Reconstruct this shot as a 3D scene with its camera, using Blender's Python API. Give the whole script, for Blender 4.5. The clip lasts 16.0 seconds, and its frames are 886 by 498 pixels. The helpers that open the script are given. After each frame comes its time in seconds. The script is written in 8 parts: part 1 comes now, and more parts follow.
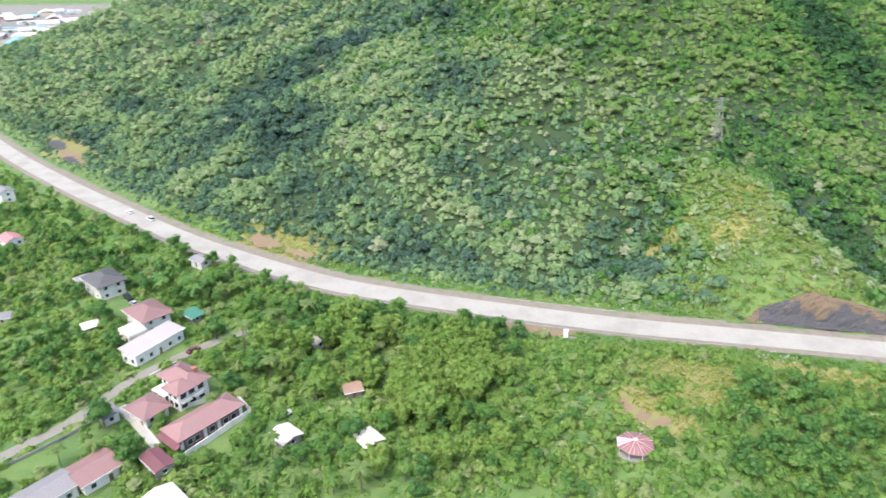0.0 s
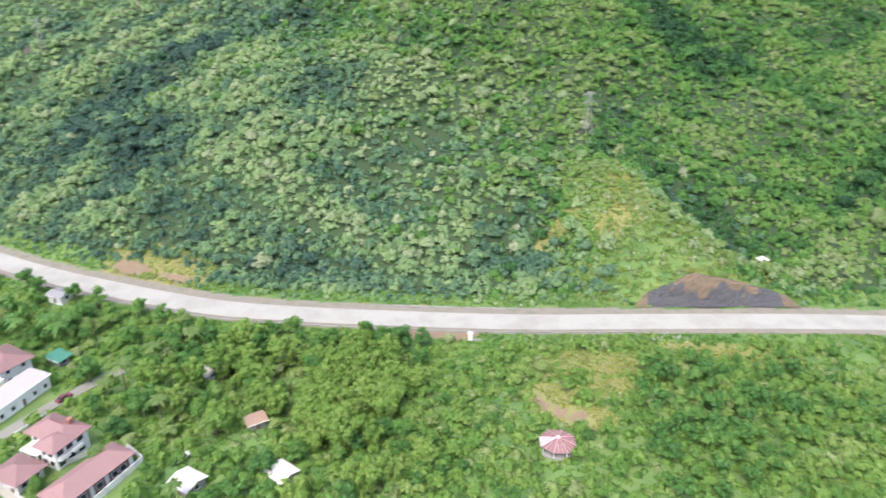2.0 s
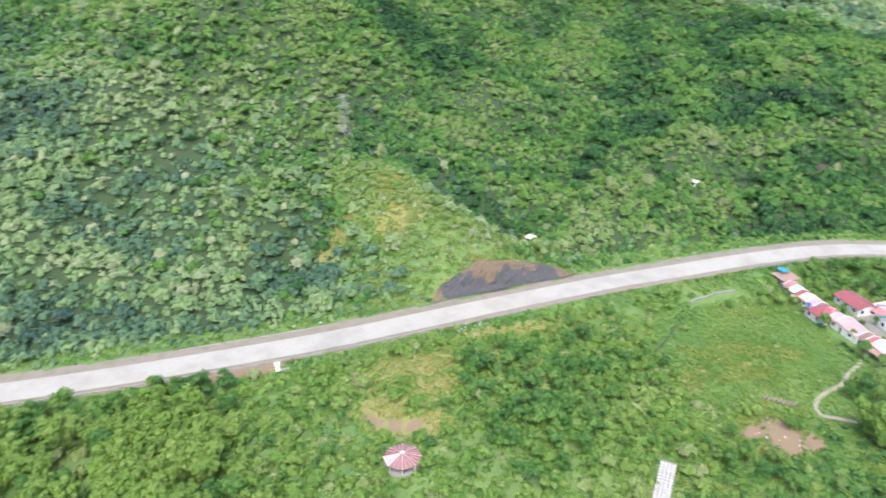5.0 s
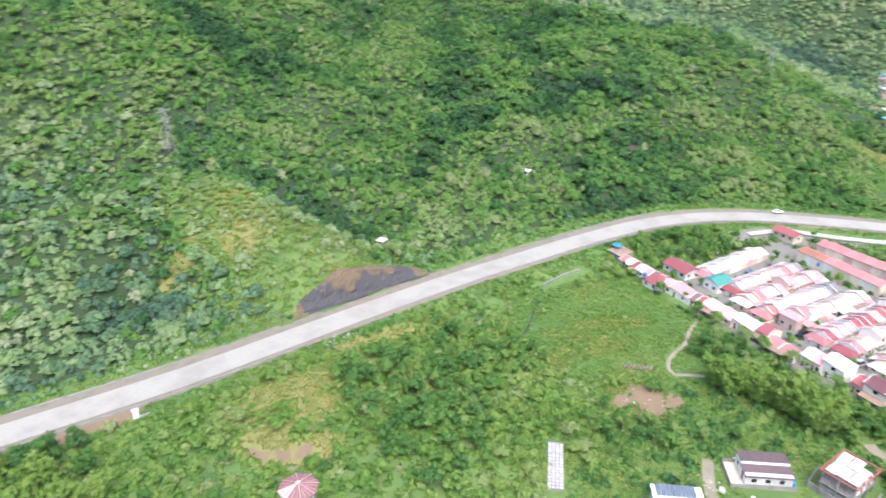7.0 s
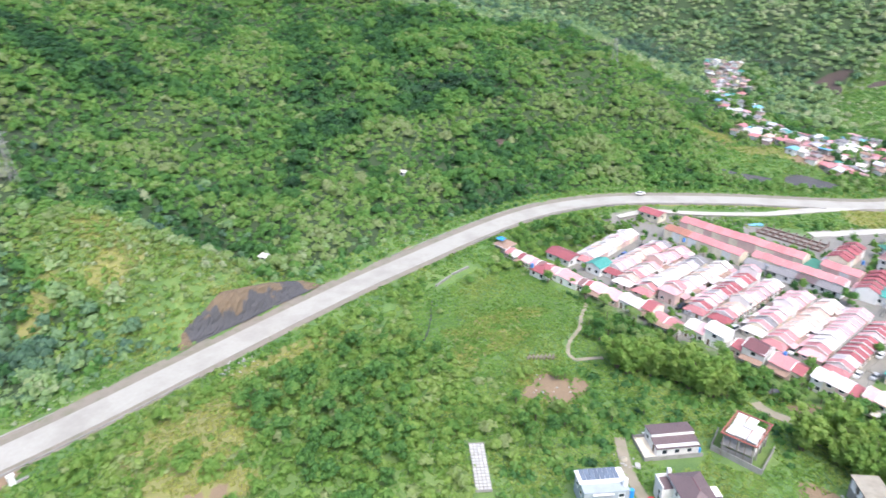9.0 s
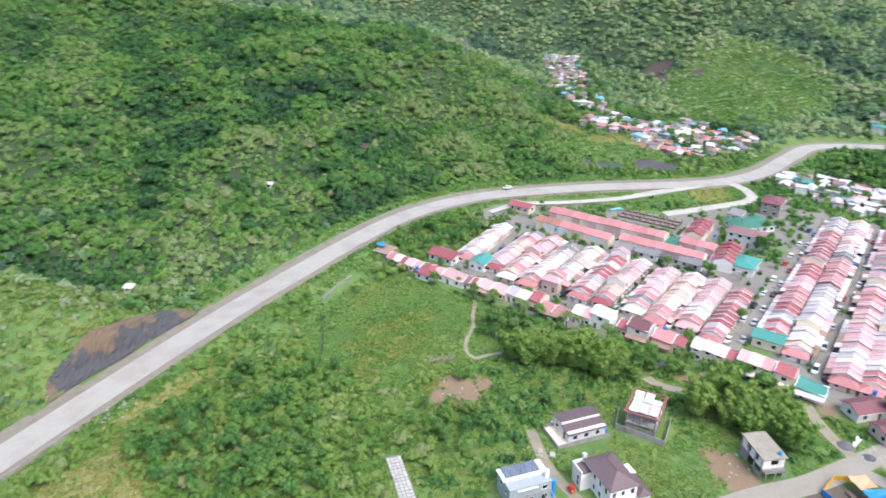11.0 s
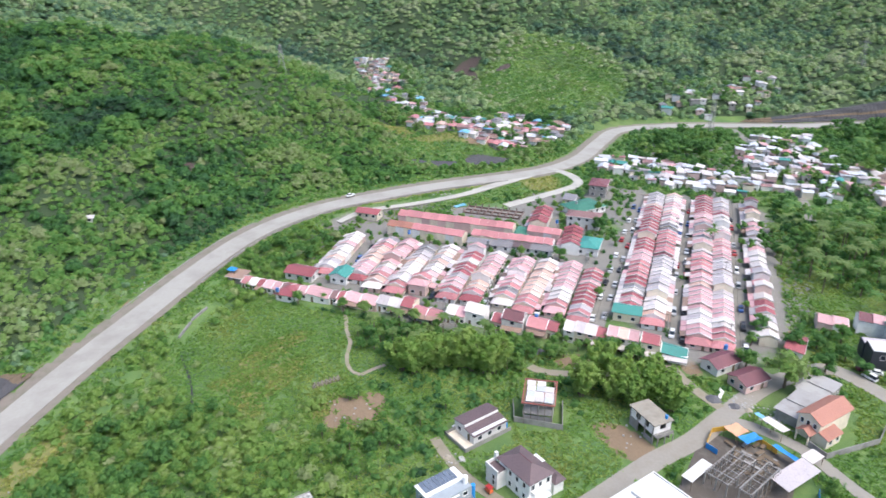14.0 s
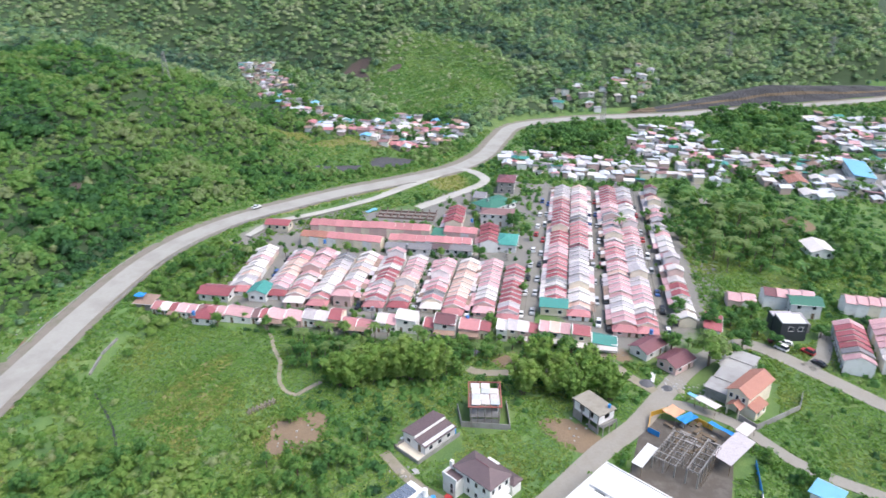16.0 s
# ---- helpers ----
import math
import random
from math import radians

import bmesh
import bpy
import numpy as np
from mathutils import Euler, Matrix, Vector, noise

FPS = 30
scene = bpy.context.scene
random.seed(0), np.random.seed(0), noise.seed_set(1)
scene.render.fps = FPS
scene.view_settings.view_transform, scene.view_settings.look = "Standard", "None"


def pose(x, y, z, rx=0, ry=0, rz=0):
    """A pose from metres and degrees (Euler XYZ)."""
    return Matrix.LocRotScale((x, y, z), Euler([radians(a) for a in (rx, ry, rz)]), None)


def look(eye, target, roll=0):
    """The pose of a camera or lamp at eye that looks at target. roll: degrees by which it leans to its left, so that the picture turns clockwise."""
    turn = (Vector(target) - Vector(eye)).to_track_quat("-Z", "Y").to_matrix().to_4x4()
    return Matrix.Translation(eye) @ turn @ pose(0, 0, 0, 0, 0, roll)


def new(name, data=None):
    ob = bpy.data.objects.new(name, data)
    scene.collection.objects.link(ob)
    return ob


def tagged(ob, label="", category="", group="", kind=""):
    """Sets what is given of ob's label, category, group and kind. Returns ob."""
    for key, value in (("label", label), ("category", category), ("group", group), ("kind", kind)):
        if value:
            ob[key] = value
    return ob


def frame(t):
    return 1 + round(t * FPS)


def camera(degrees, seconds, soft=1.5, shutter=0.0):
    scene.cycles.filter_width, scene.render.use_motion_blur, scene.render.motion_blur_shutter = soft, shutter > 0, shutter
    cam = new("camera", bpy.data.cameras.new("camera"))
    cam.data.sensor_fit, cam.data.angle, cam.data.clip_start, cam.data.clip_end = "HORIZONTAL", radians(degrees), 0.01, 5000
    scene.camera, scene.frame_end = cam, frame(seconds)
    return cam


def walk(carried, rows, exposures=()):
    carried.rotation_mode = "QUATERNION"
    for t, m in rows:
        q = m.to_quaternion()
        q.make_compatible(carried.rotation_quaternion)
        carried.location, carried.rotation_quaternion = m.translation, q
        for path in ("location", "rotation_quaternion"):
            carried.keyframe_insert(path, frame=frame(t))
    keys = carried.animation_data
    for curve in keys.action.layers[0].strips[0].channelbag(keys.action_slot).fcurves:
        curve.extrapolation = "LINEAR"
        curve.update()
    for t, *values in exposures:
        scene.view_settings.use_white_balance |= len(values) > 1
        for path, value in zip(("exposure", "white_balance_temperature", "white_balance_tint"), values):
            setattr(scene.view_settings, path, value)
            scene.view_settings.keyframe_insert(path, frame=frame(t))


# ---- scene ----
cam = camera(64.09, 16.0, soft=1.5, shutter=0.9)
PATH = [
    (0, (0.00, -0.00, 120.00), (0.00, 90.93, 78.40), -0.61),
    (0.5, (-2.03, 2.06, 119.49), (1.84, 92.93, 77.93), -0.58),
    (1, (-4.69, 4.35, 119.23), (3.78, 94.88, 77.61), -0.41),
    (1.5, (-6.96, 6.28, 119.18), (6.68, 96.16, 77.52), -0.28),
    (2, (-9.30, 8.34, 119.24), (9.78, 97.21, 77.55), -0.13),
    (2.5, (-11.61, 10.47, 119.19), (13.05, 97.94, 77.46), -0.04),
    (3, (-13.72, 12.71, 119.12), (16.72, 98.30, 77.32), 0.09),
    (3.5, (-15.90, 15.12, 118.93), (20.39, 98.44, 77.21), 0.17),
    (4, (-17.68, 17.67, 118.82), (24.17, 98.39, 77.19), 0.22),
    (6.5, (-25.54, 30.67, 118.90), (40.85, 92.93, 77.48), 0.31),
    (7, (-26.98, 33.48, 119.05), (43.56, 91.02, 77.66), 0.36),
    (7.5, (-27.61, 36.39, 119.05), (46.10, 89.81, 77.64), 0.25),
    (8, (-28.37, 39.16, 119.35), (47.61, 89.20, 77.83), 0.23),
    (8.5, (-28.79, 41.74, 119.19), (49.94, 87.38, 77.73), 0.20),
    (9, (-28.92, 44.35, 118.91), (52.31, 85.53, 77.59), 0.09),
    (11.5, (-28.82, 59.08, 118.51), (60.78, 76.18, 77.54), 0.12),
    (12, (-28.39, 62.03, 118.29), (62.04, 74.48, 77.45), 0.09),
    (12.5, (-27.83, 64.66, 118.48), (63.11, 72.62, 77.67), -0.04),
    (13, (-27.01, 67.67, 118.46), (64.20, 71.51, 77.65), -0.01),
    (13.5, (-26.45, 70.40, 118.50), (64.87, 70.46, 77.75), -0.11),
    (14, (-25.30, 73.19, 118.45), (65.96, 69.39, 77.75), -0.18),
    (14.5, (-24.19, 75.89, 118.44), (66.84, 68.30, 77.76), -0.28),
    (15, (-23.12, 78.69, 118.72), (67.50, 67.30, 77.98), -0.33),
    (15.5, (-21.50, 81.33, 118.62), (68.53, 66.10, 77.85), -0.36),
    (16, (-19.95, 84.14, 118.99), (69.30, 65.06, 78.12), -0.37),
]
walk(cam, [(t, look(eye, target, roll)) for t, eye, target, roll in PATH],
     exposures=[(0.0, 1.24, 6390, 10), (4.0, 1.25, 6290, 10), (9.0, 1.22, 6200, 10), (11.5, 0.92, 6180, 10), (16.0, 0.79, 6160, 10)])

# ---- daylight: bright high overcast ----
world = bpy.data.worlds.new("sky")
scene.world = world
world.use_nodes = True
wn = world.node_tree
sky = wn.nodes.new("ShaderNodeTexSky")
sky.sky_type, sky.sun_disc = "NISHITA", False
sky.sun_elevation, sky.sun_rotation = radians(60), radians(216)
sky.air_density, sky.dust_density, sky.ozone_density = 1.0, 4.0, 1.0
wn.links.new(sky.outputs[0], wn.nodes["Background"].inputs[0])
wn.nodes["Background"].inputs[1].default_value = 0.16
sun = new("sun", bpy.data.lights.new("sun", "SUN"))
sun.data.energy, sun.data.angle, sun.data.color = 1.0, radians(40), (1.0, 0.97, 0.92)
sun.rotation_euler = (radians(30), 0, radians(-36))

# ---- materials ----
def nodes_of(name):
    m = bpy.data.materials.new(name)
    m.use_nodes = True
    nt = m.node_tree
    return m, nt, nt.nodes["Principled BSDF"]


def noise_node(nt, scale, detail=4.0, rough=0.6, coords="Object"):
    tc = nt.nodes.new("ShaderNodeTexCoord")
    n = nt.nodes.new("ShaderNodeTexNoise")
    n.inputs["Scale"].default_value, n.inputs["Detail"].default_value, n.inputs["Roughness"].default_value = scale, detail, rough
    nt.links.new(tc.outputs[coords], n.inputs["Vector"])
    return n


def ramp(nt, fac, stops, interpolation="LINEAR"):
    r = nt.nodes.new("ShaderNodeValToRGB")
    r.color_ramp.interpolation = interpolation
    el = r.color_ramp.elements
    while len(el) < len(stops):
        el.new(0.5)
    for e, (p, c) in zip(el, stops):
        e.position, e.color = p, (*c, 1)
    nt.links.new(fac, r.inputs[0])
    return r


def mixer(nt, fac, a, b, mode="MIX"):
    m = nt.nodes.new("ShaderNodeMix")
    m.data_type, m.blend_type = "RGBA", mode
    for sock, v in ((m.inputs[0], fac), (m.inputs[6], a), (m.inputs[7], b)):
        if isinstance(v, (int, float)):
            sock.default_value = v
        elif isinstance(v, tuple):
            sock.default_value = (*v, 1)
        else:
            nt.links.new(v, sock)
    return m.outputs[2]


def maths(nt, op, a, b=0.0):
    m = nt.nodes.new("ShaderNodeMath")
    m.operation = op
    for sock, v in zip(m.inputs, (a, b)):
        if isinstance(v, (int, float)):
            sock.default_value = v
        else:
            nt.links.new(v, sock)
    return m.outputs[0]


def bump(nt, bsdf, height, strength=0.4, distance=0.05):
    b = nt.nodes.new("ShaderNodeBump")
    b.inputs["Strength"].default_value, b.inputs["Distance"].default_value = strength, distance
    nt.links.new(height, b.inputs["Height"])
    nt.links.new(b.outputs[0], bsdf.inputs["Normal"])


def surface(name, c1, c2, scale=0.6, rough=0.85, metal=0.0, dirt=None, dirt_amount=0.45, bump_size=0.02, vary=0.12):
    """A weathered surface: two tones at a small and a large scale, stains, and a little change from thing to thing."""
    m, nt, b = nodes_of(name)
    fine, wide = noise_node(nt, scale * 6, 6), noise_node(nt, scale * 0.6, 3)
    col = mixer(nt, fine.outputs[0], c1, c2)
    if dirt:
        mask = ramp(nt, wide.outputs[0], [(0.45, (0, 0, 0)), (0.72, (dirt_amount,) * 3)])
        col = mixer(nt, mask.outputs[0], col, dirt)
    info = nt.nodes.new("ShaderNodeObjectInfo")
    hsv = nt.nodes.new("ShaderNodeHueSaturation")
    v = maths(nt, "MULTIPLY_ADD", info.outputs["Random"], vary * 2)
    v.node.inputs[2].default_value = 1 - vary
    nt.links.new(v, hsv.inputs["Value"])
    nt.links.new(col, hsv.inputs["Color"])
    nt.links.new(hsv.outputs[0], b.inputs["Base Color"])
    b.inputs["Roughness"].default_value, b.inputs["Metallic"].default_value = rough, metal
    bump(nt, b, fine.outputs[0], 0.4, bump_size)
    return m


def corrugated(name, c1, c2, dirt, pitch=2.2, rough=0.55):
    """Painted metal sheet: ribs across the slope, fading and rust stains."""
    m, nt, b = nodes_of(name)
    tc = nt.nodes.new("ShaderNodeTexCoord")
    w = nt.nodes.new("ShaderNodeTexWave")
    w.wave_type, w.bands_direction = "BANDS", "X"
    w.inputs["Scale"].default_value, w.inputs["Distortion"].default_value = pitch, 0.15
    nt.links.new(tc.outputs["Object"], w.inputs["Vector"])
    fine, wide = noise_node(nt, 1.6, 6), noise_node(nt, 0.35, 4)
    col = mixer(nt, wide.outputs[0], c1, c2)
    mask = ramp(nt, fine.outputs[0], [(0.5, (0, 0, 0)), (0.75, (0.55,) * 3)])
    col = mixer(nt, mask.outputs[0], col, dirt)
    info = nt.nodes.new("ShaderNodeObjectInfo")
    hsv = nt.nodes.new("ShaderNodeHueSaturation")
    v = maths(nt, "MULTIPLY_ADD", info.outputs["Random"], 0.3)
    v.node.inputs[2].default_value = 0.85
    nt.links.new(v, hsv.inputs["Value"])
    nt.links.new(col, hsv.inputs["Color"])
    nt.links.new(hsv.outputs[0], b.inputs["Base Color"])
    b.inputs["Roughness"].default_value = rough
    bump(nt, b, w.outputs[0], 0.5, 0.04)
    return m


def foliage(name, stops, gloss=0.55, through_light=0.42, vary=0.22, shift=0.0):
    """Leaves: a tone for each plant from its own attribute, a change from leaf to leaf, light passing through."""
    m, nt, b = nodes_of(name)
    at = nt.nodes.new("ShaderNodeAttribute")
    at.attribute_name = "tone"
    geo = nt.nodes.new("ShaderNodeNewGeometry")
    info = nt.nodes.new("ShaderNodeObjectInfo")
    f = maths(nt, "ADD", at.outputs["Fac"], maths(nt, "MULTIPLY", geo.outputs["Random Per Island"], 0.10))
    f = maths(nt, "ADD", maths(nt, "ADD", f, shift), maths(nt, "MULTIPLY", info.outputs["Random"], vary))
    col = ramp(nt, f, stops).outputs[0]
    nt.links.new(col, b.inputs["Base Color"])
    b.inputs["Roughness"].default_value = gloss
    b.inputs["Specular IOR Level"].default_value = 0.3
    tr = nt.nodes.new("ShaderNodeBsdfTranslucent")
    nt.links.new(mixer(nt, 1.0, col, (1.15, 1.2, 0.7), "MULTIPLY"), tr.inputs["Color"])
    mx = nt.nodes.new("ShaderNodeMixShader")
    mx.inputs[0].default_value = through_light
    nt.links.new(b.outputs[0], mx.inputs[1])
    nt.links.new(tr.outputs[0], mx.inputs[2])
    nt.links.new(mx.outputs[0], nt.nodes["Material Output"].inputs[0])
    return m


# blue lifted through the stops: distance haze put into the leaf colour
HAZY_LEAF_STOPS = [(0, (0.030, 0.062, 0.071)), (0.2, (0.056, 0.117, 0.092)), (0.42, (0.118, 0.220, 0.138)), (0.6, (0.194, 0.313, 0.156)),
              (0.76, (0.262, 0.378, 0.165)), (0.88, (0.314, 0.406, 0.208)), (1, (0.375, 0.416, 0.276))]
M_HAZY_LEAF = foliage("leaves", HAZY_LEAF_STOPS, vary=0.0, shift=0.10)
LUSH_STOPS = [(0, (0.019, 0.051, 0.032)), (0.2, (0.035, 0.099, 0.041)), (0.42, (0.070, 0.177, 0.051)), (0.62, (0.123, 0.259, 0.061)), (0.8, (0.193, 0.316, 0.077)), (1, (0.275, 0.319, 0.155))]
M_LUSH = foliage("lush_leaves", LUSH_STOPS)
M_HILL = foliage("hill_leaves", [(p, (r * 0.96, g, b)) for p, (r, g, b) in LUSH_STOPS], vary=0.0, shift=0.10)
VALLEY_STOPS = [(0, (0.022, 0.058, 0.028)), (0.2, (0.042, 0.110, 0.036)), (0.42, (0.087, 0.198, 0.045)), (0.62, (0.154, 0.284, 0.059)), (0.8, (0.229, 0.340, 0.081)), (1, (0.300, 0.359, 0.170))]
M_VALLEY = foliage("valley_leaves", VALLEY_STOPS, vary=0.0, shift=0.14)
M_GRASS = foliage("grass_blades", [(0.0, (0.06, 0.13, 0.04)), (0.4, (0.095, 0.225, 0.055)), (0.7, (0.18, 0.31, 0.07)), (1.0, (0.36, 0.36, 0.12))], 0.7, 0.5)
M_BAMBOO = foliage("bamboo_leaves", [(0.0, (0.06, 0.125, 0.032)), (0.45, (0.130, 0.255, 0.058)), (0.75, (0.215, 0.345, 0.080)), (1.0, (0.29, 0.39, 0.11))], 0.55, 0.5)
M_PALM = foliage("palm_leaves", [(0.0, (0.06, 0.12, 0.035)), (0.5, (0.13, 0.22, 0.06)), (1.0, (0.22, 0.29, 0.10))])
M_BARK = surface("bark", (0.12, 0.09, 0.06), (0.2, 0.16, 0.12), 2.0, 0.95)
M_CONCRETE = surface("road_concrete", (0.452, 0.436, 0.394), (0.362, 0.347, 0.310), 0.16, 0.9, dirt=(0.27, 0.25, 0.22), dirt_amount=0.6, bump_size=0.01)
M_GRAVEL = surface("gravel_verge", (0.245, 0.215, 0.178), (0.170, 0.148, 0.122), 0.5, 0.95, dirt=(0.10, 0.12, 0.055), bump_size=0.05)
M_STREET = surface("street_concrete", (0.30, 0.285, 0.25), (0.21, 0.20, 0.175), 0.25, 0.92, dirt=(0.18, 0.16, 0.13))
M_GRAVELROAD = surface("grey_gravel_street", (0.31, 0.29, 0.25), (0.23, 0.21, 0.18), 0.3, 0.95, dirt=(0.22, 0.19, 0.15), bump_size=0.03)
M_TRACK = surface("dirt_track", (0.34, 0.30, 0.23), (0.25, 0.21, 0.16), 0.4, 0.95, dirt=(0.14, 0.15, 0.06))
M_WHITE = surface("white_plaster", (0.82, 0.81, 0.79), (0.72, 0.71, 0.69), 0.5, 0.85, dirt=(0.40, 0.38, 0.35))
M_CREAM = surface("cream_plaster", (0.80, 0.72, 0.58), (0.72, 0.64, 0.50), 0.5, 0.85, dirt=(0.4, 0.34, 0.26))
M_PINKWALL = surface("pink_plaster", (0.66, 0.48, 0.44), (0.58, 0.42, 0.38), 0.5, 0.85, dirt=(0.4, 0.32, 0.28))
M_GREY = surface("bare_concrete", (0.34, 0.33, 0.31), (0.25, 0.24, 0.23), 0.6, 0.92, dirt=(0.12, 0.11, 0.10), dirt_amount=0.6)
# near-black for openings, their inner shade put into the colour; ditch water too
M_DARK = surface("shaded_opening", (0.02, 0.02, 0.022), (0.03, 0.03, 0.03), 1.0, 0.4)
M_WOOD = surface("weathered_wood", (0.20, 0.15, 0.10), (0.12, 0.09, 0.06), 1.5, 0.9)
RUST = (0.26, 0.13, 0.08)
ROOFS = {
    "red": corrugated("red_roof_sheet", (0.36, 0.105, 0.12), (0.30, 0.08, 0.09), (0.22, 0.075, 0.075)),
    "faded": corrugated("faded_red_roof_sheet", (0.508, 0.226, 0.232), (0.441, 0.175, 0.186), (0.30, 0.13, 0.13)),
    "pink": corrugated("pale_pink_roof_sheet", (0.633, 0.384, 0.395), (0.554, 0.316, 0.328), (0.37, 0.20, 0.20)),
    "peach": corrugated("peach_roof_sheet", (0.689, 0.475, 0.395), (0.610, 0.407, 0.339), (0.40, 0.26, 0.22)),
    "white": corrugated("white_roof_sheet", (0.712, 0.661, 0.627), (0.610, 0.554, 0.531), (0.42, 0.33, 0.30)),
    "lilac": corrugated("grey_lilac_roof_sheet", (0.520, 0.475, 0.486), (0.429, 0.390, 0.401), (0.28, 0.22, 0.22)),
    "slate": corrugated("dark_weathered_roof", (0.105, 0.10, 0.105), (0.07, 0.068, 0.072), (0.19, 0.18, 0.17)),
    "grey": corrugated("grey_roof_sheet", (0.26, 0.25, 0.26), (0.20, 0.19, 0.20), (0.15, 0.12, 0.11)),
    "maroon": corrugated("maroon_roof_sheet", (0.20, 0.07, 0.085), (0.15, 0.06, 0.07), (0.11, 0.06, 0.06)),
    "brown": corrugated("brown_roof_tiles", (0.16, 0.11, 0.115), (0.12, 0.085, 0.09), (0.09, 0.07, 0.07)),
    "terracotta": corrugated("terracotta_roof_tiles", (0.40, 0.18, 0.13), (0.33, 0.145, 0.105), (0.25, 0.11, 0.085)),
    "oldrose": corrugated("old_rose_roof_tiles", (0.285, 0.165, 0.160), (0.235, 0.132, 0.128), (0.17, 0.10, 0.095)),
    "teal": corrugated("teal_roof_sheet", (0.06, 0.30, 0.26), (0.05, 0.23, 0.20), (0.10, 0.2, 0.17)),
    "green": corrugated("green_roof_sheet", (0.05, 0.20, 0.14), (0.04, 0.15, 0.10), (0.08, 0.13, 0.1)),
    "blue": corrugated("blue_roof_sheet", (0.06, 0.22, 0.55), (0.05, 0.18, 0.45), (0.1, 0.2, 0.4)),
    "rust": corrugated("rusty_roof_sheet", (0.34, 0.24, 0.19), (0.25, 0.16, 0.12), RUST),
    "zinc": corrugated("zinc_roof_sheet", (0.633, 0.655, 0.689), (0.520, 0.542, 0.576), (0.36, 0.34, 0.34)),
    "skyblue": corrugated("light_blue_roof_sheet", (0.20, 0.48, 0.70), (0.16, 0.41, 0.62), (0.22, 0.38, 0.48)),
}


def ground_material(name, earth, earth_dark):
    m, nt, b = nodes_of(name)
    fine, mid, wide = noise_node(nt, 0.9, 8, 0.7), noise_node(nt, 0.12, 6), noise_node(nt, 0.02, 4)
    grass = ramp(nt, mid.outputs[0], [(0.30, (0.070, 0.150, 0.050)), (0.5, (0.120, 0.220, 0.060)), (0.7, (0.190, 0.280, 0.080))]).outputs[0]
    grass = mixer(nt, maths(nt, "MULTIPLY", fine.outputs[0], 0.5), grass, (0.06, 0.11, 0.03))
    grass = mixer(nt, ramp(nt, wide.outputs[0], [(0.4, (0, 0, 0)), (0.7, (0.5,) * 3)]).outputs[0], grass, (0.15, 0.19, 0.06))
    def cover(name):
        at = nt.nodes.new("ShaderNodeAttribute")
        at.attribute_name = name
        s = maths(nt, "ADD", at.outputs["Fac"], maths(nt, "MULTIPLY", maths(nt, "SUBTRACT", mid.outputs[0], 0.5), 1.0))
        s = maths(nt, "ADD", s, maths(nt, "MULTIPLY", maths(nt, "SUBTRACT", fine.outputs[0], 0.5), 0.7))
        return ramp(nt, s, [(0.38, (0, 0, 0)), (0.62, (1, 1, 1))]).outputs[0]
    # darker ground cover across the planted hillside
    grass = mixer(nt, maths(nt, "MULTIPLY", cover("scrub_floor"), 0.95), grass, mixer(nt, fine.outputs[0], (0.024, 0.048, 0.020), (0.042, 0.068, 0.028)))
    col = mixer(nt, maths(nt, "MULTIPLY", cover("dry"), 0.85), grass, mixer(nt, fine.outputs[0], (0.27, 0.27, 0.090), (0.22, 0.19, 0.075)))
    col = mixer(nt, cover("soil"), col, mixer(nt, fine.outputs[0], earth, earth_dark))
    col = mixer(nt, cover("town"), col, mixer(nt, fine.outputs[0], (0.26, 0.25, 0.23), (0.18, 0.17, 0.15)))
    col = mixer(nt, cover("slip"), col, mixer(nt, fine.outputs[0], (0.098, 0.070, 0.060), (0.060, 0.045, 0.040)))
    col = mixer(nt, cover("rock"), col, mixer(nt, fine.outputs[0], (0.055, 0.058, 0.065), (0.095, 0.09, 0.095)))
    nt.links.new(col, b.inputs["Base Color"])
    b.inputs["Roughness"].default_value = 0.95
    bump(nt, b, fine.outputs[0], 0.8, 0.35)
    return m


M_GROUND = ground_material("ground_cover", (0.28, 0.20, 0.125), (0.18, 0.13, 0.085))
M_ROCKFACE = ground_material("cut_rock_and_rusty_earth", (0.20, 0.145, 0.095), (0.125, 0.095, 0.065))

# ---- lie of the land ----
# The highway's centre line (x, y) and its height along the way.
ROAD = np.array([(-560, 800), (-420, 600), (-328, 482), (-254.5, 400.5), (-190.5, 339.5), (-146.5, 301.5), (-112, 272.5), (-84, 252.5), (-45.5, 229), (-17, 217), (21, 205),
                 (57, 195), (90, 188), (123, 181), (155, 173.5), (185, 165), (214, 156.5), (245, 145), (267, 131), (286, 112), (301, 88), (315, 62),
                 (327, 33), (342, 2), (366, -22), (400, -42), (428, -62), (437, -101), (436, -143), (432, -184), (436, -233), (436, -288), (440, -355), (450, -480), (470, -800)], float)


def glide(points, step=4.0):
    """A smooth line through points, with about even steps."""
    p = np.asarray(points, float)
    p = np.vstack([2 * p[0] - p[1], p, 2 * p[-1] - p[-2]])
    out = []
    for a, b, c, d in zip(p, p[1:], p[2:], p[3:]):
        n = max(2, int(np.linalg.norm(c - b) / step))
        for t in np.arange(n) / n:
            out.append(0.5 * (2 * b + (c - a) * t + (2 * a - 5 * b + 4 * c - d) * t * t + (3 * b - a - 3 * c + d) * t ** 3))
    return np.array(out + [p[-2]])


ROAD_LINE = glide(ROAD, 12)


def smooth(e0, e1, v):
    t = np.clip((v - e0) / (e1 - e0), 0, 1)
    return t * t * (3 - 2 * t)


def road_height(x):
    return 4.0 * smooth(372, 262, x)


